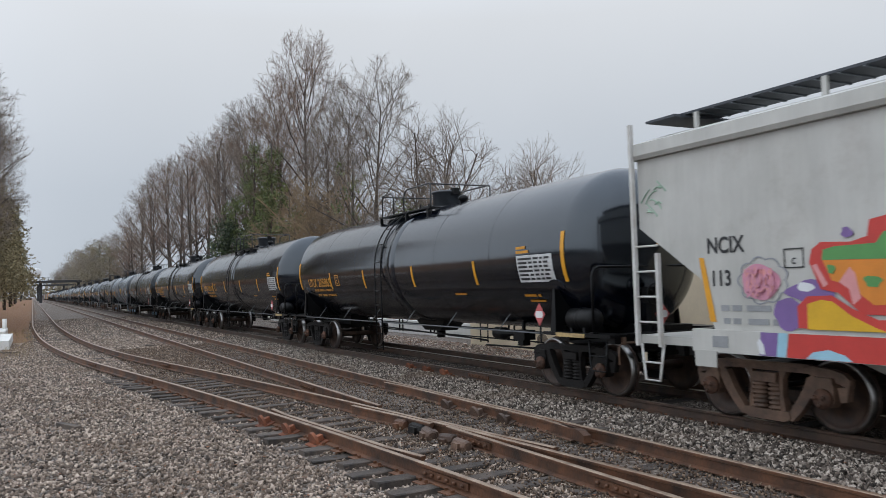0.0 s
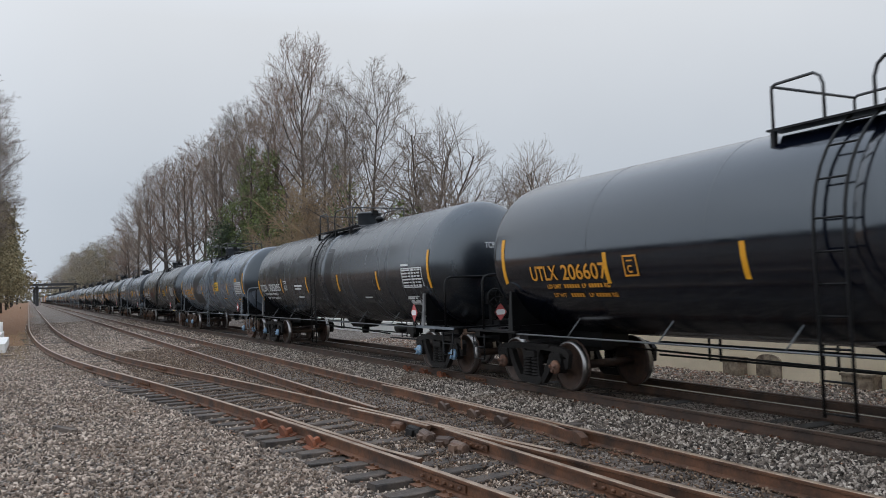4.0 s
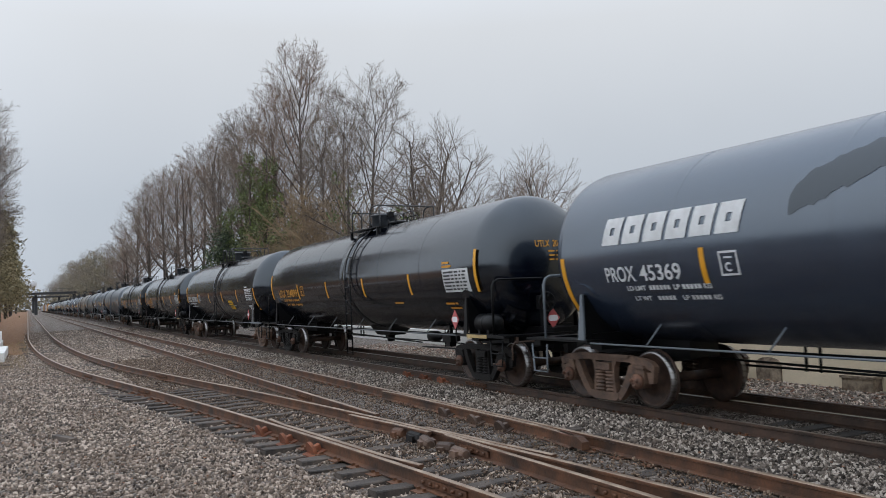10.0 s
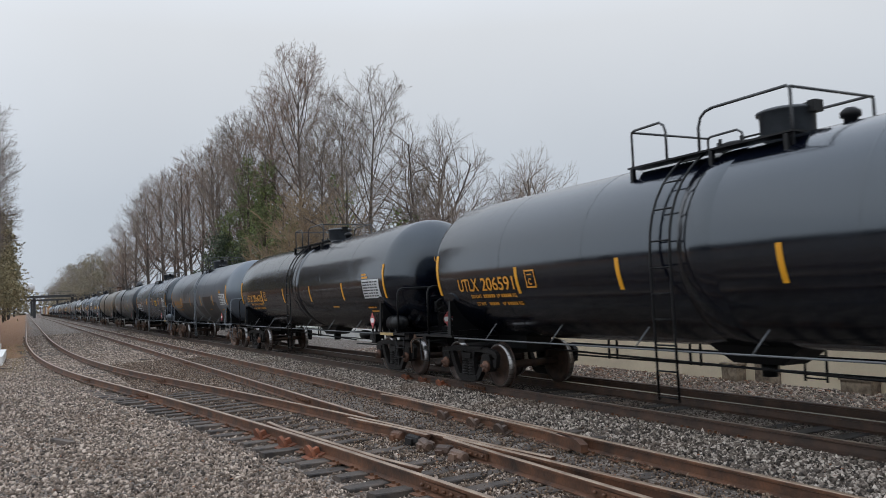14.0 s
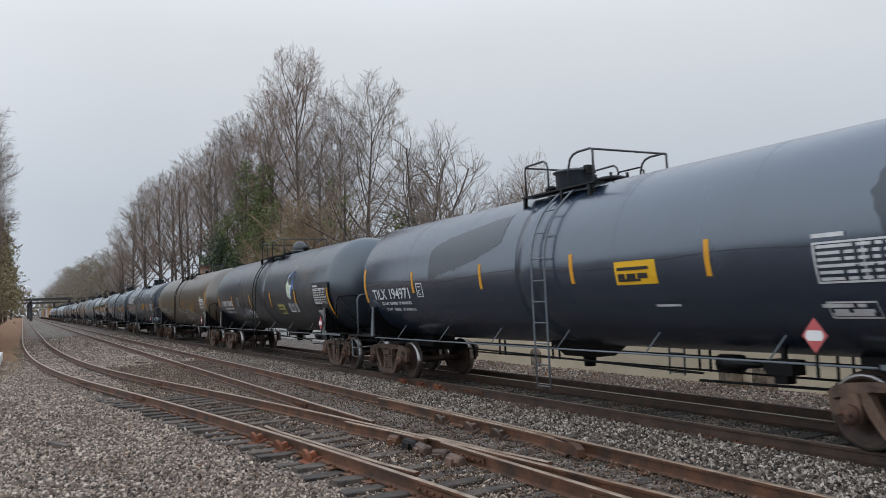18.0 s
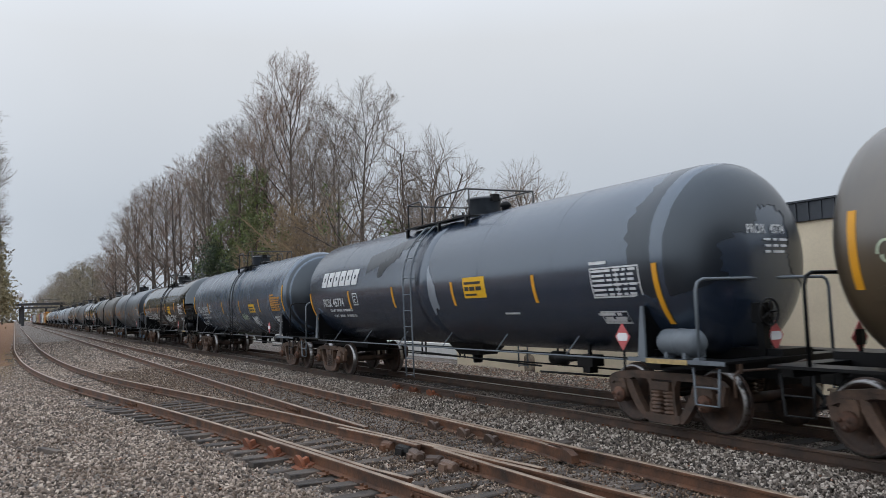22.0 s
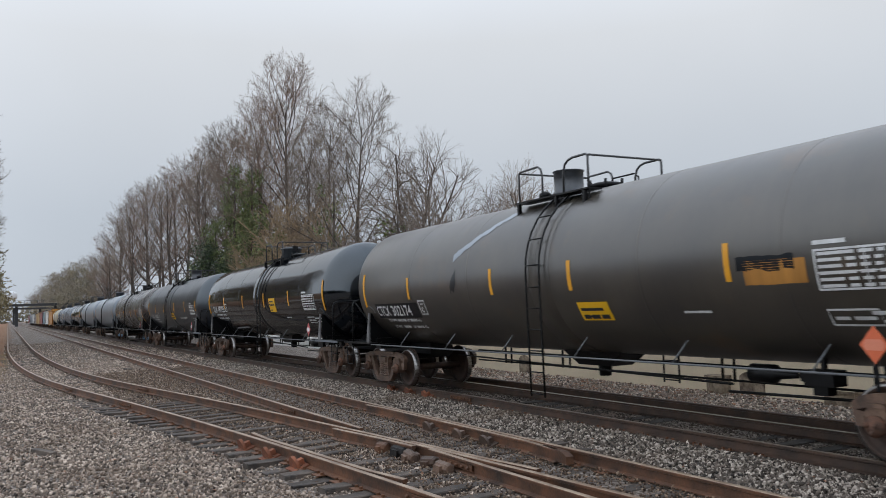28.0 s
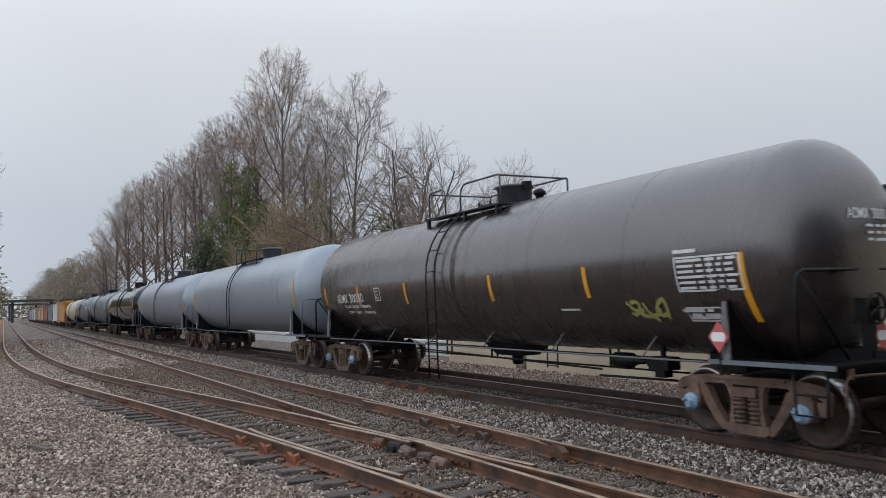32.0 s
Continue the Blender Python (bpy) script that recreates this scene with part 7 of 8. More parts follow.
tank_car(-62.2, 17.4, LEAD, "pale grey tank car with large black repainted patches", mark=" NATX 364119", top="near", ink=ORANGE_INK, pipe=PIPE_GREY,
         decor=all_of(patch(-7.3, -6.85, lambda t: 1.98, lambda t: 2.3, 50, PATCH, 0.02), patch(-5.2, -4.25, lambda t: 1.15, lambda t: 1.98, 55, PATCH, 0.01), patch(-4.25, -0.75, lambda t: 1.15, lambda t: 2.16, 51, PATCH, 0.01), patch(0.15, 1.9, lambda t: 1.15, lambda t: 2.0 - 0.08 * t, 56, PATCH, 0.02),
                      patch(-3.6, -0.75, lambda t: 2.5 + 0.9 * max(0, t - 0.5) - 0.2 * wave(9 * t) * (t < 0.6), lambda t: 2.75 + 0.85 * t ** 0.55, 52, PATCH_G, 0.08), patch(2.1, 4.1, lambda t: 1.15 + 0.5 * max(0, 0.3 - t), lambda t: 2.42, 53, PATCH, 0.01), patch(4.1, 5.3, lambda t: 1.15, lambda t: 2.2 - 0.1 * t, 54, PATCH, 0.02)))
tank_car(-79.3, 17.1, STORM, "grey tank car with a dark repainted patch along its shoulder", mark="TILX 194971", back=0.08, sign_at=6.1, span=(-7.1, -4.93), mid=-4.68, box=-4.5, high=True, top="near", pipe=PIPE_GREY, reservoir=True,
         decor=all_of(head_cap(PATCH_G, 6), patch(-3.8, -0.8, lambda t: 2.45 + 0.45 * t + 0.5 * max(0, t - 0.7), lambda t: 3.05 + 0.55 * t ** 0.5, 61, PATCH_G, 0.08), notice(2.6, 2.1, 0.9, 0.36), patch(-7.4, 7.4, lambda t: 2.42 + 0.06 * wave(17 * t), lambda t: 2.432 + 0.06 * wave(17 * t), 64, PATCH_G, 0.01)))
tank_car(-96.4, 17.1, RUSTY, "dark grey tank car with rust blooms and a leaf emblem", mark="ADMX 30643", back=0.28, low="fr", stripes=(-7.6, -4.98, -1.93, 1.09, 4.14, 7.4), dome="globe", dome_at=-0.3, span=(-7.0, -5.0), mark_size=0.24, braced=True, decor=all_of(leaf_logo, notice(1.9, 1.68, 0.75, 0.36, SPRAY["olive"]), patch(6.0, 7.5, lambda t: 1.9, lambda t: 2.66, 71, PATCH, 0.01), patch(-3.9, -1.6, lambda t: 1.2, lambda t: 2.1 + 0.12 * wave(20 * t), 72, PATCH, 0.05), scribble(-3.85, -3.1, 1.45, 2.05, 73, SPRAY["grey"], 0.03, 3), scribble(-3.2, -2.2, 1.5, 1.95, 75, SPRAY["grey"], 0.022, 5), scribble(-2.4, -1.7, 1.55, 1.85, 76, SPRAY["pale"], 0.02, 3), *[patch(x, x + 0.2, lambda t: 1.85, lambda t: 2.5, 74, PATCH, 0.0) for x in (-5.02, -1.97, 1.05, 4.1)]))
tank_car(-113.8, 17.4, OLIVE, "rust-stained olive-brown tank car with pale graffiti", mark="TLEX 1048", mark_z=1.93, box=-5.0, stripes=(-7.58, -4.8, -1.84, 1.26, 4.24, 7.5), dome="tall", dome_mat=CAST, dome_at=-0.22, span=(-6.6, -5.1), frame_mat=CAST, mark_size=0.22,
         decor=all_of(scribble(-4.6, -2.7, 1.72, 2.0, 81, SPRAY["leaf"], 0.012, 8), scribble(-0.55, 0.35, 1.75, 2.1, 86, SPRAY["leaf"], 0.012, 6), scribble(0.55, 1.75, 1.3, 2.1, 82, SPRAY["pale"], 0.013, 2), scribble(1.75, 3.3, 1.3, 2.05, 85, SPRAY["pale"], 0.013, 2), scribble(3.0, 4.0, 1.8, 2.2, 88, SPRAY["yellow"], 0.012, 7), scribble(3.8, 4.6, 1.42, 1.75, 89, SPRAY["pale"], 0.011, 4), scribble(5.6, 6.4, 1.35, 1.7, 90, SPRAY["pale"], 0.014, 3), scribble(-7.3, -6.5, 2.2, 2.5, 84, SPRAY["leaf"], 0.014, 4), *[patch(x, x + 0.18, lambda t: 1.65, lambda t: 2.5, 74, PATCH, 0.0) for x in (-4.84, -1.88, 1.22, 4.2)]))
tank_car(-131.0, 17.2, STORM, "blue-grey tank car with a pale block wordmark and dark patches", mark="PROX 45774", low="fr", span=(-6.5, -4.85), pipe=PIPE_GREY, reservoir=True, mark_size=0.24,
         decor=all_of(head_cap(PATCH_G, 8), block_letters(-6.5, 2.62, 0.42, 6, WHITE_INK, 0.07, 0.2), notice(2.0, 2.1), patch(-3.2, -0.8, lambda t: 2.85 + 0.6 * t, lambda t: 3.3 + 0.4 * t, 92, PATCH_G, 0.1), patch(-2.4, -1.3, lambda t: 2.7 + 0.5 * t, lambda t: 3.1 + 0.5 * t, 93, PATCH, 0.1), patch(0.35, 0.75, lambda t: 1.75 + 0.2 * t, lambda t: 3.0 - 0.6 * t, 94, PALE, 0.1)))
# the plain head cover paints in the shade of the averted head
tank_car(-148.1, 17.1, STEEL, "blue-grey tank car with faded scribbles", mark="TILX 191030", sign_at=6.1, top="near", panel="orange", decor=all_of(head_cap(PATCH_G, 9, True), scribble(-7.0, -5.7, 1.4, 1.65, 101, SPRAY["pale"], 0.012, 5), scribble(-3.6, -1.9, 1.7, 2.1, 102, SPRAY["grey"], 0.014, 5), scribble(1.55, 2.4, 1.66, 1.92, 103, SPRAY["leaf"], 0.014, 5), scribble(2.95, 3.75, 1.45, 1.8, 105, SPRAY["pale"], 0.03, 4), scribble(-1.2, 0.6, 1.6, 1.9, 104, SPRAY["grey"], 0.012, 6), notice(3.0, 1.96, 0.8, 0.32)))
tank_car(-165.1, 17.0, GLOSS, "glossy black tank car with white graffiti", mark="TILX 197731", sign_at=6.1, span=(-6.85, -4.82), mid=-4.68, box=-4.5, high=True, table=-0.3, end_strip=7.66, top="near", reservoir=True, braced=True, decor=all_of(scribble(-4.4, -1.9, 1.7, 2.1, 111, SPRAY["pale"], 0.022, 8), scribble(0.9, 3.7, 1.55, 2.0, 112, SPRAY["pale"], 0.022, 10), scribble(3.8, 4.6, 1.75, 1.95, 113, SPRAY["pale"], 0.015, 3), notice(2.27, 2.02, 0.78, 0.46),
         head_scribble(-1.0, 0.25, 2.38, 2.78, 114, SPRAY["sky"], 0.026, 8), head_scribble(-0.95, 0.2, 2.45, 2.75, 115, SPRAY["pale"], 0.012, 7)))
tank_car(-182.0, 16.9, PEWTER, "pale blue-grey tank car with dark repainted patches", mark="NATX 364137", back=0.2, top="near", ink=ORANGE_INK, pipe=PIPE_GREY, cap=CAP_BLUE,
         decor=all_of(head_cap(PATCH_G, 2), patch(-3.6, -1.0, lambda t: 2.2 + 0.8 * t, lambda t: 2.9 + 0.7 * t ** 0.5, 121, PATCH_G, 0.1), patch(0.9, 3.4, lambda t: 1.3, lambda t: 2.1 + 0.1 * wave(6 * t), 122, PATCH_G, 0.05), patch(3.7, 4.5, lambda t: 2.0 + 0.7 * t, lambda t: 2.35 + 0.65 * t ** 0.6, 123, PATCH_G, 0.08), patch(4.3, 6.6, lambda t: 1.5, lambda t: 1.8, 125, PATCH_G, 0.04), scribble(0.2, 1.6, 1.35, 2.0, 126, SPRAY["pale"], 0.014, 3), scribble(2.5, 4.0, 1.55, 1.8, 127, SPRAY["pale"], 0.016, 4), scribble(5.6, 7.0, 1.55, 1.8, 128, SPRAY["pale"], 0.016, 4), patch(-4.0, -1.6, lambda t: 1.2, lambda t: 1.9, 124, PATCH_G, 0.03)))
tank_car(-198.5, 16.5, MOSS, "dirty olive-grey tank car with a pale streak", mark="CTCX 302174", back=0.38, top="near", dome="tall", dome_at=-0.62, span=(-7.1, -5.2), box=-4.72, mark_z=1.79, stripes=(-7.68, -5.11, -1.5, 0.95, 4.25, 7.2), high=True, table=-0.6, sign_at=6.2, sign=ORANGE_SIGN, reservoir=True, braced=True,
         decor=all_of(patch(-7.15, -4.8, lambda t: 1.73, lambda t: 2.08, 130, PATCH, 0.0), notice(1.0, 1.66, 0.75, 0.3), patch(-3.0, -1.3, lambda t: 2.9 + 0.8 * t, lambda t: 3.05 + 0.75 * t, 131, PALE, 0.06), patch(4.5, 5.4, lambda t: 2.1, lambda t: 2.4, 132, ORANGE_CAR, 0.01), patch(4.4, 5.25, lambda t: 2.28, lambda t: 2.46, 133, PATCH, 0.05), patch(-3.1, -2.85, lambda t: 2.2 + 0.2 * t, lambda t: 2.4 + 0.35 * t, 134, PATCH)))
tank_car(-215.35, 16.85, GLOSS, "very glossy black tank car with white stencils", mark="TILX 197735", back=0.33, sign_at=6.1, span=(-7.03, -5.0), stripes=(-7.75, -4.92, -1.87, 1.1, 3.98, 7.3), box=-4.84, high=True, dome_at=0.12, table=-0.72, top="near", decor=all_of(notice(1.78, 1.98, 0.68, 0.48)))
tank_car(-232.0, 16.65, SATIN, "black tank car with large white stencils", mark="CTCX 303003", back=0.42, span=(-6.76, -4.56), box=-4.35, mark_z=1.88, dome="tall", dome_at=-0.36, high=True, stripes=(-7.7, -5.12, -2.17, 1.18, 4.2, 6.95), table=-0.55, sign_at=6.25, mark_size=0.22, decor=all_of(notice(0.02, 1.76, 0.83, 0.34), patch(2.35, 4.15, lambda t: 1.8, lambda t: 1.85, 141, WHITE_INK, 0.0)))
tank_car(-249.0, 17.0, UMBER, "brown-black tank car with white stencils", mark="ADMX 30030", back=0.3, low="fr", dome_at=-0.45, stripes=(-7.58, -5.2, -2.4, 1.29, 4.15, 7.26), span=(-6.7, -4.9), cap=CAP_BLUE, mark_size=0.24, braced=True, decor=all_of(scribble(4.9, 5.9, 1.6, 1.9, 151, SPRAY["olive"], 0.03, 3)))
def covered_hopper(left, pitch, paint, label, near=False, length=17.4):
    """A covered hopper: tall plain sides, sloped ends under a wide roof, a running board, side sill and ladder."""
    car = thing("hopper_car", label, "hopper car", "freight cars of the train")
    h = length / 2 - 0.55
    g = Shape()
    side = [(-h, 3.76), (-h, 2.74), (-h + 1.2, 1.95), (-h + 1.42, 1.2), (h - 1.42, 1.2), (h - 1.2, 1.95), (h, 2.74), (h, 3.76)]
    g.slab(side, -1.52, 1.52)
    part("body", g, paint, car, "smooth sheet-steel body with sloping ends")
    roof = Shape()
    rp = [(-1.60, 3.764), (-1.64, 3.82), (-1.64, 3.99), (-1.56, 4.015), (-0.9, 4.20), (0.9, 4.20), (1.56, 4.015), (1.64, 3.99), (1.64, 3.82), (1.60, 3.764)]
    q = len(rp)
    roof.add([(x, y, z) for x in (-h - 0.06, h + 0.06) for y, z in rp], [tuple(range(q)), tuple(range(2 * q - 1, q - 1, -1))] + [(i, i + q, (i + 1) % q + q, (i + 1) % q) for i in range(q)])
    part("roof", roof, paint, car, "overhanging roof edge")
    for y in (-0.68, 0.68):
        b = part("running_board", Shape().box(-h + 0.1, h - 0.1, y - 0.36, y + 0.36, 4.40, 4.435), CLADDING, car, "dark grating running board on the roof")
        if near:
            for i in range(28):
                part("grating_bar", shared("grating_bar", lambda: Shape().box(-0.02, 0.02, -0.35, 0.35, 4.384, 4.399), PIPE_GREY), PIPE_GREY, b, at=(-h + 0.75 + 0.33 * i, y, 0))
        for i in range(8):
            part("board_post", shared("board_post", lambda: Shape().box(-0.035, 0.035, -0.025, 0.025, 4.0, 4.40), PIPE_WHITE), paint, car, at=(-h + 0.75 + (2 * h - 1.5) * i / 7, y * 1.5, 0))
    for s in (-1, 1):
        part("end_board", Shape().box(min(s * (h - 0.6), s * (h + 0.02)), max(s * (h - 0.6), s * (h + 0.02)), -1.3, 1.3, 4.35, 4.385), CLADDING, car, "grating board across the roof end")
    for y in (-1.53, 1.53):
        part("side_sill", Shape().box(-h + 1.05, h - 1.05, y - 0.06, y + 0.06, 0.98, 1.28), paint, car, "deep pale side sill")
    for s in (-1, 1):
        part("end_sill", Shape().box(min(s * (h + 0.06), s * (h - 1.05)), max(s * (h + 0.06), s * (h - 1.05)), -1.55, 1.55, 1.03, 1.15), paint, car, "end sill with a step over the coupler")
    part("centre_sill", Shape().box(-h - 0.3, h + 0.3, -0.3, 0.3, 0.75, 1.02), CAST_DARK, car)
    part("sill_plate", Shape().box(-h + 1.1, -h + 1.48, -1.605, -1.592, 0.78, 1.0), paint, car, "jacking plate under the sill")
    part("sill_window", Shape().box(-h + 1.42, -h + 1.68, -1.60, -1.592, 1.05, 1.2), GREY_INK, car)
    for x in (-3.6, 0, 3.6):
        bins = Shape()
        bins.add([(x - 1.7, -1.45, 1.19), (x + 1.7, -1.45, 1.19), (x + 1.7, 1.45, 1.19), (x - 1.7, 1.45, 1.19), (x - 0.5, -0.6, 0.42), (x + 0.5, -0.6, 0.42), (x + 0.5, 0.6, 0.42), (x - 0.5, 0.6, 0.42)], [(0, 4, 5, 1), (1, 5, 6, 2), (2, 6, 7, 3), (3, 7, 4, 0), (4, 7, 6, 5)])
        part("discharge_bin", bins, paint, car)
    for s, m in ((1, None), (-1, MIRROR)):
        part("coupler", shared("coupler", coupler_shape, CAST_DARK), CAST_DARK, car, at=Matrix.Translation((s * (length / 2 - 9.0), 0, 0)) @ (m or Matrix()))
        truck(car, s * (h - 1.79), CAST, CAP_RUST, near)
        lad = part("ladder", Shape().box(-h - 0.01, -h + 0.05, -1.68, -1.62, 1.0, 4.30), PIPE_WHITE if near else paint, car, "end ladder", at=m)
        part("stile", Shape().box(-h + 0.47, -h + 0.53, -1.68, -1.62, 1.0, 2.35), PIPE_WHITE if near else paint, lad)
        for k in range(4):
            part("rung", Shape().tube([(-h + 0.02, -1.65, 1.35 + 0.37 * k), (-h + 0.5, -1.65, 1.35 + 0.37 * k)], 0.018, 6), PIPE_WHITE if near else paint, lad)
        st = part("stirrup", Shape().tube([(-h + 0.04, -1.6, 1.03), (-h + 0.1, -1.6, 0.5), (-h + 0.4, -1.6, 0.5), (-h + 0.5, -1.6, 1.03)], 0.022, 6), PIPE_WHITE if near else paint, car, at=m)
        part("rung", Shape().tube([(-h + 0.07, -1.6, 0.76), (-h + 0.45, -1.6, 0.76)], 0.016, 6), PIPE_WHITE if near else paint, st)
    if near:
        hopper_details(car, h)
    place_car(car, left, pitch)
    return car


def flat_poly(pts, y):
    return Shape().add([(x, y, z) for x, z in pts], [tuple(range(len(pts)))])


def blob(cx, cz, rx, rz, seed, n=26, wob=0.16):
    rnd = random.Random(seed)
    ph = [rnd.uniform(0, 6.3) for _ in range(4)]
    return [(cx + rx * (1 + wob * math.sin(3 * a + ph[0]) + wob * 0.6 * math.sin(5 * a + ph[1])) * math.cos(a), cz + rz * (1 + wob * math.sin(2 * a + ph[2]) + wob * 0.6 * math.sin(4 * a + ph[3])) * math.sin(a)) for a in [2 * math.pi * i / n for i in range(n)]]


def cloud(cx, cz, rx, rz, lobes, depth=0.14, n=72):
    """A scalloped outline."""
    return [(cx + rx * q * math.cos(a), cz + rz * q * math.sin(a)) for a, q in ((2 * math.pi * i / n, 1 - depth * (1 - abs(math.sin(lobes * math.pi * i / n)))) for i in range(n))]


def ring(outer, k, y):
    """The band between an outline and the same outline drawn smaller."""
    cx, cz = sum(p[0] for p in outer) / len(outer), sum(p[1] for p in outer) / len(outer)
    n = len(outer)
    vs = [(x, y, z) for x, z in outer] + [(cx + (x - cx) * k, y, cz + (z - cz) * k) for x, z in outer]
    return Shape().add(vs, [(i, (i + 1) % n, (i + 1) % n + n, i + n) for i in range(n)])


def hopper_details(car, h):
    y = -1.524
    part("reporting_mark", lettering("NCIX", 0.215, lambda u, v: (-6.83 + u, y - 0.004, 2.30 + v), 0.007, 0.86), BLACK_INK, car, "black stencilled reporting mark")
    part("reporting_mark", lettering("113", 0.205, lambda u, v: (-6.79 + u, y - 0.004, 1.865 + v), 0.007, 0.86), BLACK_INK, car, "black stencilled number")
    part("reflector_strip", Shape().add([(-6.98, y - 0.005, 2.25), (-6.89, y - 0.005, 2.24), (-6.71, y - 0.005, 1.38), (-6.82, y - 0.005, 1.38)], [(0, 1, 2, 3)]), YELLOW, car)
    for x0, x1, z in ((-6.62, -6.48, 1.53), (-6.43, -6.28, 1.53), (-6.2, -5.82, 1.53), (-5.76, -5.6, 1.53), (-6.58, -6.48, 1.36), (-6.42, -6.3, 1.36), (-6.18, -5.86, 1.36), (-5.8, -5.68, 1.36)):
        part("stencil_line", Shape().box(x0, x1, y - 0.006, y, z, z + 0.075), GREY_INK, car)
    for x0, x1, z0, z1 in ((-5.6, -5.32, 2.06, 2.075), (-5.6, -5.32, 2.285, 2.3), (-5.6, -5.585, 2.075, 2.285), (-5.335, -5.32, 2.075, 2.285)):
        part("class_box", Shape().box(x0, x1, y - 0.006, y, z0, z1), BLACK_INK, car)
    part("class_letter", lettering("C", 0.075, lambda u, v: (-5.49 + u, y - 0.006, 2.11 + v), 0.003, 0.9), BLACK_INK, car)
    blot = cloud(-5.93, 1.92, 0.40, 0.31, 9)
    shapes = [("pink", blob(-5.97, 1.90, 0.29, 0.23, 4, 40, 0.06)), ("rose", blob(-5.9, 1.96, 0.15, 0.09, 5)),
              ("purple", blob(-5.2, 1.76, 0.34, 0.15, 6, 26, 0.14)), ("purple", blob(-5.55, 1.50, 0.24, 0.18, 21, 26, 0.15)), ("pale", blob(-5.31, 1.83, 0.12, 0.05, 13)), ("purple", blob(-4.74, 2.44, 0.07, 0.065, 16)),
              ("red", [(-5.24, 2.12), (-5.2, 2.27), (-5.08, 2.35), (-4.7, 2.33), (-4.5, 2.38), (-4.46, 2.56), (-4.1, 2.62), (-3.2, 2.58), (-2.9, 2.2), (-3.1, 1.72), (-3.9, 1.5), (-4.6, 1.52), (-4.88, 1.76), (-5.1, 1.80)]),
              ("green", [(-5.07, 2.14), (-5.05, 2.26), (-4.9, 2.29), (-4.4, 2.30), (-4.3, 2.42), (-3.5, 2.45), (-3.2, 2.25), (-3.3, 2.1)]),
              ("orange", [(-5.06, 2.136), (-3.3, 2.096), (-3.3, 1.9), (-3.7, 1.66), (-4.45, 1.62), (-4.75, 1.85), (-4.95, 1.9)]),
              ("rose", [(-4.86, 1.88), (-4.72, 2.05), (-4.66, 1.98), (-4.6, 1.7), (-4.7, 1.62), (-4.74, 1.8)]), ("rose", [(-5.2, 2.08), (-5.14, 2.1), (-5.0, 1.86), (-5.06, 1.82)]),
              ("green", blob(-4.45, 1.88, 0.1, 0.07, 31)), ("green", blob(-4.95, 2.03, 0.05, 0.06, 32)), ("green", blob(-4.2, 2.0, 0.07, 0.08, 33)),
              ("red", [(-5.42, 1.34), (-5.42, 1.6), (-5.28, 1.72), (-4.95, 1.73), (-4.7, 1.58), (-4.4, 1.46), (-3.4, 1.5), (-3.0, 1.34)]), ("yellow", [(-5.29, 1.33), (-5.28, 1.63), (-5.1, 1.68), (-4.95, 1.66), (-4.72, 1.5), (-4.45, 1.38), (-4.3, 1.33)]),
              ("red", blob(-1.2, 1.95, 1.5, 0.62, 14, 36, 0.15)), ("yellow", blob(-1.4, 1.85, 1.0, 0.4, 15, 30, 0.2)), ("purple", blob(1.6, 1.9, 1.0, 0.5, 17)), ("green", blob(1.4, 2.0, 0.6, 0.3, 18))]
    for lay, (name, pts) in enumerate(shapes):
        part("graffiti", flat_poly(pts, y - 0.008 - 0.0015 * lay), SPRAY[name], car, name + " spray-painted shape")
    for k, nm in enumerate(("rose", "pink")):
        part("graffiti", ribbons(wild_strokes(-6.18, -5.74, 1.74, 2.08, 77 + k, 4), 0.012, lambda x, z: (x, y - 0.05 - 0.001 * k, z)), SPRAY[nm], car, "thin scribble over the pink cloud")
    part("graffiti", ring(blot, 0.94, y - 0.009), SPRAY["grey"], car, "thin grey scalloped outline")
    ys = -1.594
    for name, x0, x1 in (("purple", -5.98, -5.72), ("sky", -5.72, -5.58), ("red", -5.57, -1.5)):
        part("graffiti", Shape().add([(x0, ys, 0.985), (x1, ys, 0.985), (x1 + 0.04, ys, 1.275), (x0 + 0.04, ys, 1.275)], [(0, 1, 2, 3)]), SPRAY[name], car, name + " spray paint on the sill")
    part("graffiti", flat_poly([(-5.3, 0.99), (-5.2, 1.07), (-5.0, 1.11), (-4.8, 1.06), (-4.7, 0.99)], ys - 0.004), SPRAY["sky"], car, "pale blue spray paint on the sill")
    part("graffiti", flat_poly([(-5.96, 1.0), (-5.88, 1.0), (-5.9, 1.12), (-5.96, 1.2), (-6.0, 1.14)], ys - 0.006), SPRAY["pale"], car)
    for k in range(8):
        cx, cz = -h + 0.18 + 0.10 * (k % 4), 2.92 + 0.11 * (k // 2)
        pts = [(cx + 0.12 * math.sin(0.5 * i + k), y - 0.006, cz + 0.05 * math.cos(0.7 * i + 2 * k) + 0.02 * i) for i in range(7)]
        part("graffiti", Shape().tube(pts, 0.009, 4), SPRAY["mint"], car, "thin green scribble")


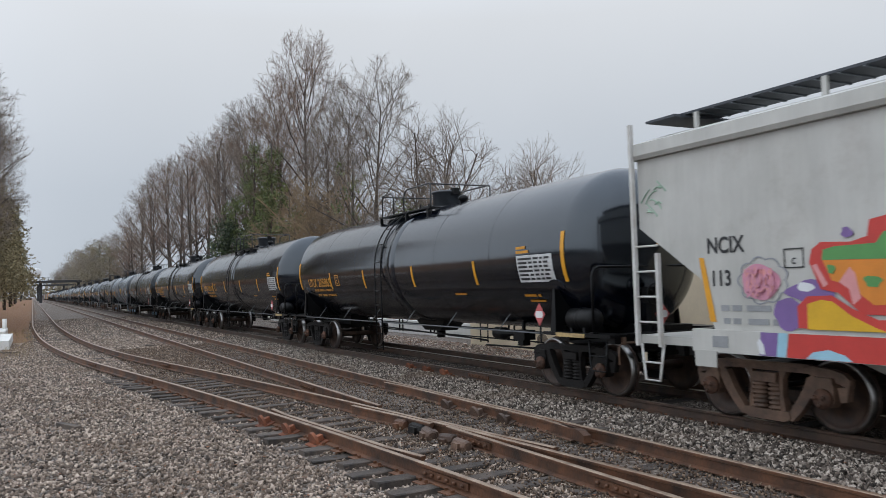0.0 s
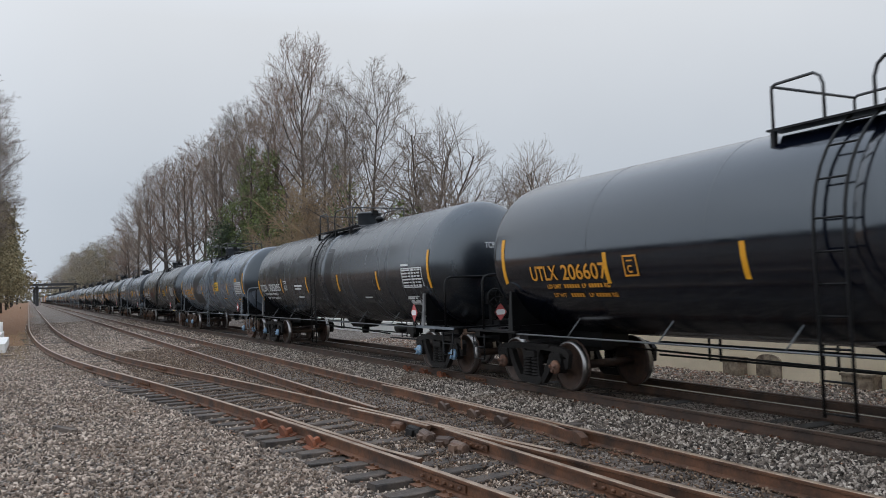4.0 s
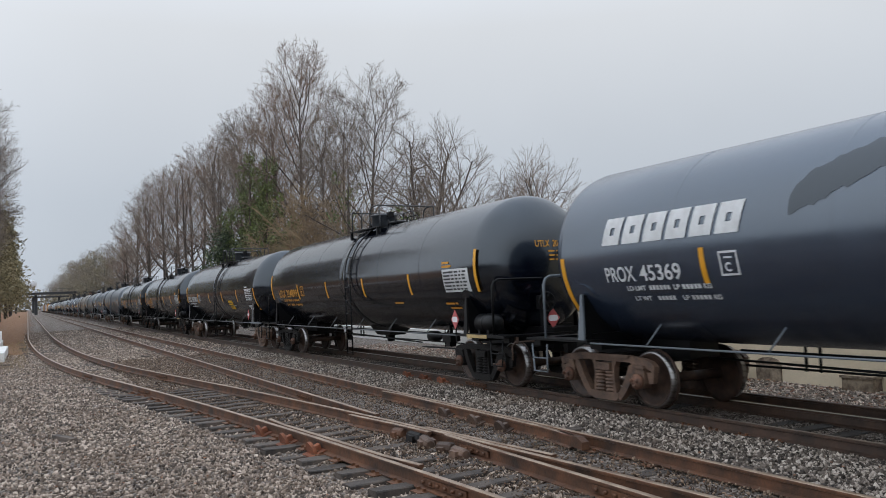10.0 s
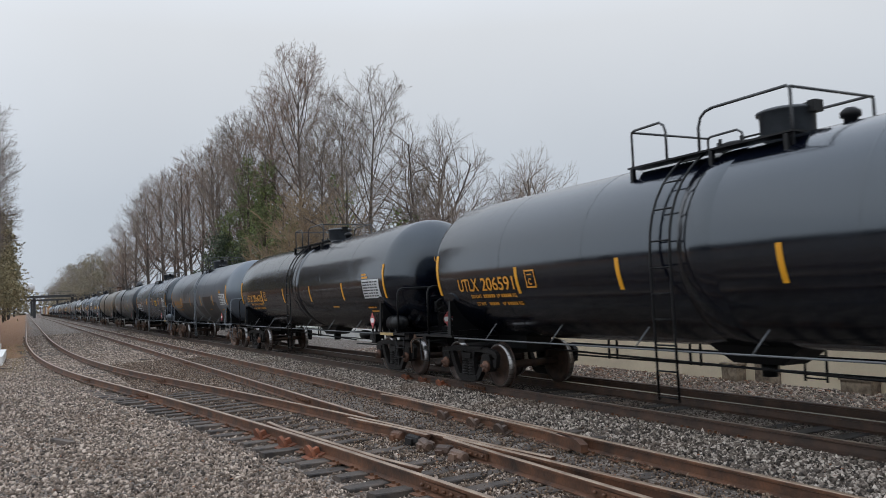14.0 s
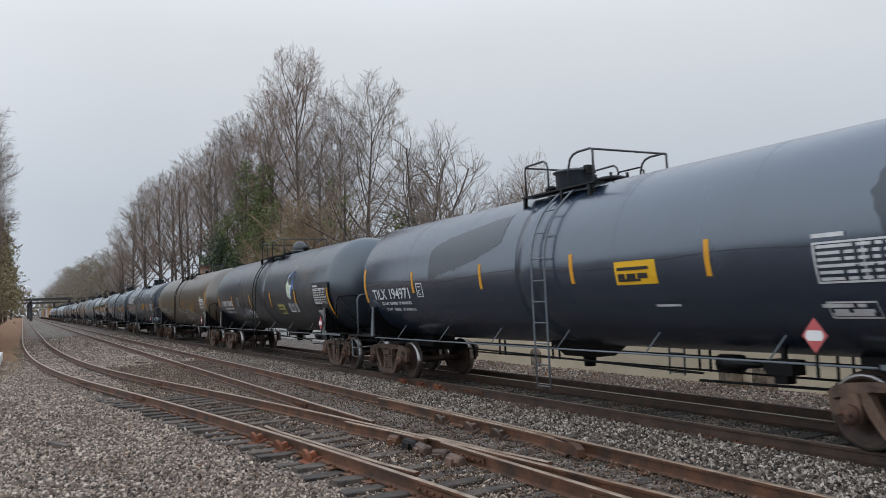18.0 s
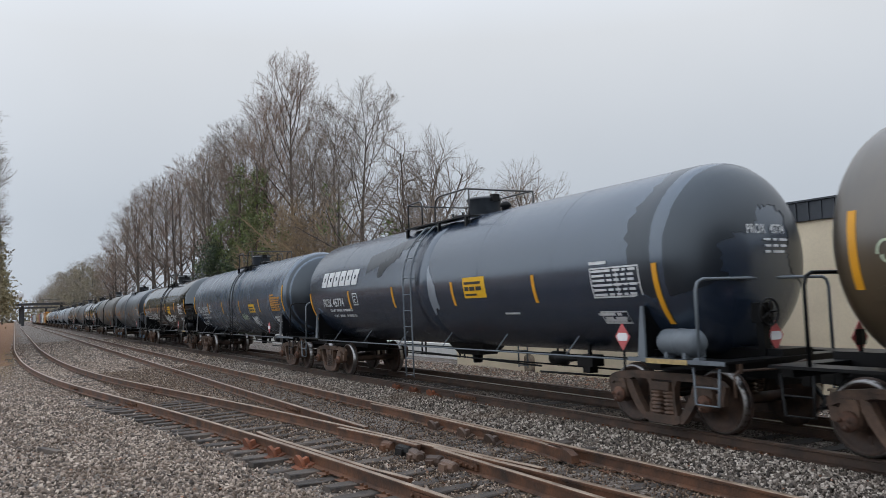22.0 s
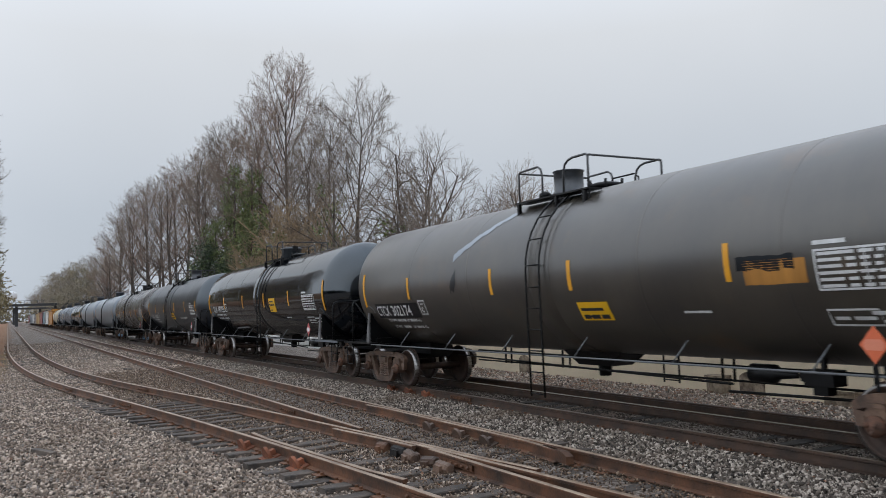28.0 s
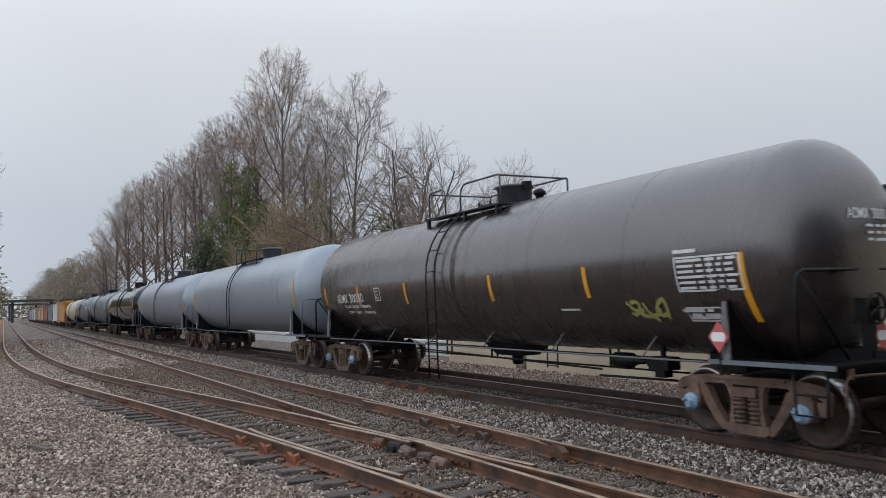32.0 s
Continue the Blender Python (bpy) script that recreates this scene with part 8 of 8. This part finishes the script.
FAR = [PALE, PALE, GLOSS, SLATE, SLATE, CREAM]
NAMES = {STORM: "storm-grey tank car", PALE: "pale grey tank car", GLOSS: "glossy black tank car", SLATE: "slate-grey tank car", CREAM: "cream tank car", TEAL: "teal tank car", BLACK: "black tank car"}
left = -249.0
for k, p_ in enumerate(FAR):
    left -= 17.0
    tank_car(left, 0, p_, NAMES[p_] + " far down the train", near=False, pipe=PIPE_GREY)
for p_, lb in ((ORANGE_CAR, "orange hopper car far down the train"), (WHITE_CAR, "white hopper car far down the train"), (TEAL, "teal hopper car far down the train"), (RED_CAR, "red freight car far down the train"), (TAN_CAR, "tan freight car far down the train"), (TAN_CAR, "tan freight car far down the train"),
               (SLATE, "grey freight car far down the train"), (WHITE_CAR, "white freight car far down the train"), (PALE, "pale grey freight car far down the train"), (PALE, "pale grey freight car far down the train"), (SLATE, "grey freight car far down the train"), (RED_CAR, "red freight car far down the train")):
    left -= 17.0
    covered_hopper(left, 0, p_, lb)
covered_hopper(147.56, 17.6, HOPPER, "pale grey covered hopper with bright graffiti", near=True)


def motions():
    """The train runs by at an even speed; the wheels turn while they pass the camera."""
    for car, x in CARS:
        walk(car, [(t, pose(x + run(t), TRAIN_Y, 0)) for t in range(0, 33, 4)])
    base = dict(CARS)
    for w, car, dx, off in TURNING:
        x13 = base[car] + off
        t0, t1 = max(0.0, 13 + (-36 - x13) / SPEED), min(32.0, 13 + (2 - x13) / SPEED)
        if t1 <= t0:
            walk(w, [(t, pose(dx, 0, 0.457)) for t in (0, 32)])
            continue
        rows, a, t = [], 0.0, t0
        step = 1 / FPS
        t0 = math.ceil(t0 * FPS) / FPS
        t = t0
        if t0 > 0.05:
            rows.append((0, pose(dx, 0, 0.457)))
        while t < t1:
            rows.append((round(t * FPS) / FPS, Matrix.Translation((dx, 0, 0.457)) @ Matrix.Rotation(a, 4, "Y")))
            t += step
            a = (run(t) - run(t0)) / 0.457
        if t1 < 31.9:
            rows.append((32, rows[-1][1]))
        clean = [rows[0]] + [r for p, r in zip(rows, rows[1:]) if r[0] > p[0] + 0.01]
        walk(w, clean)


motions()
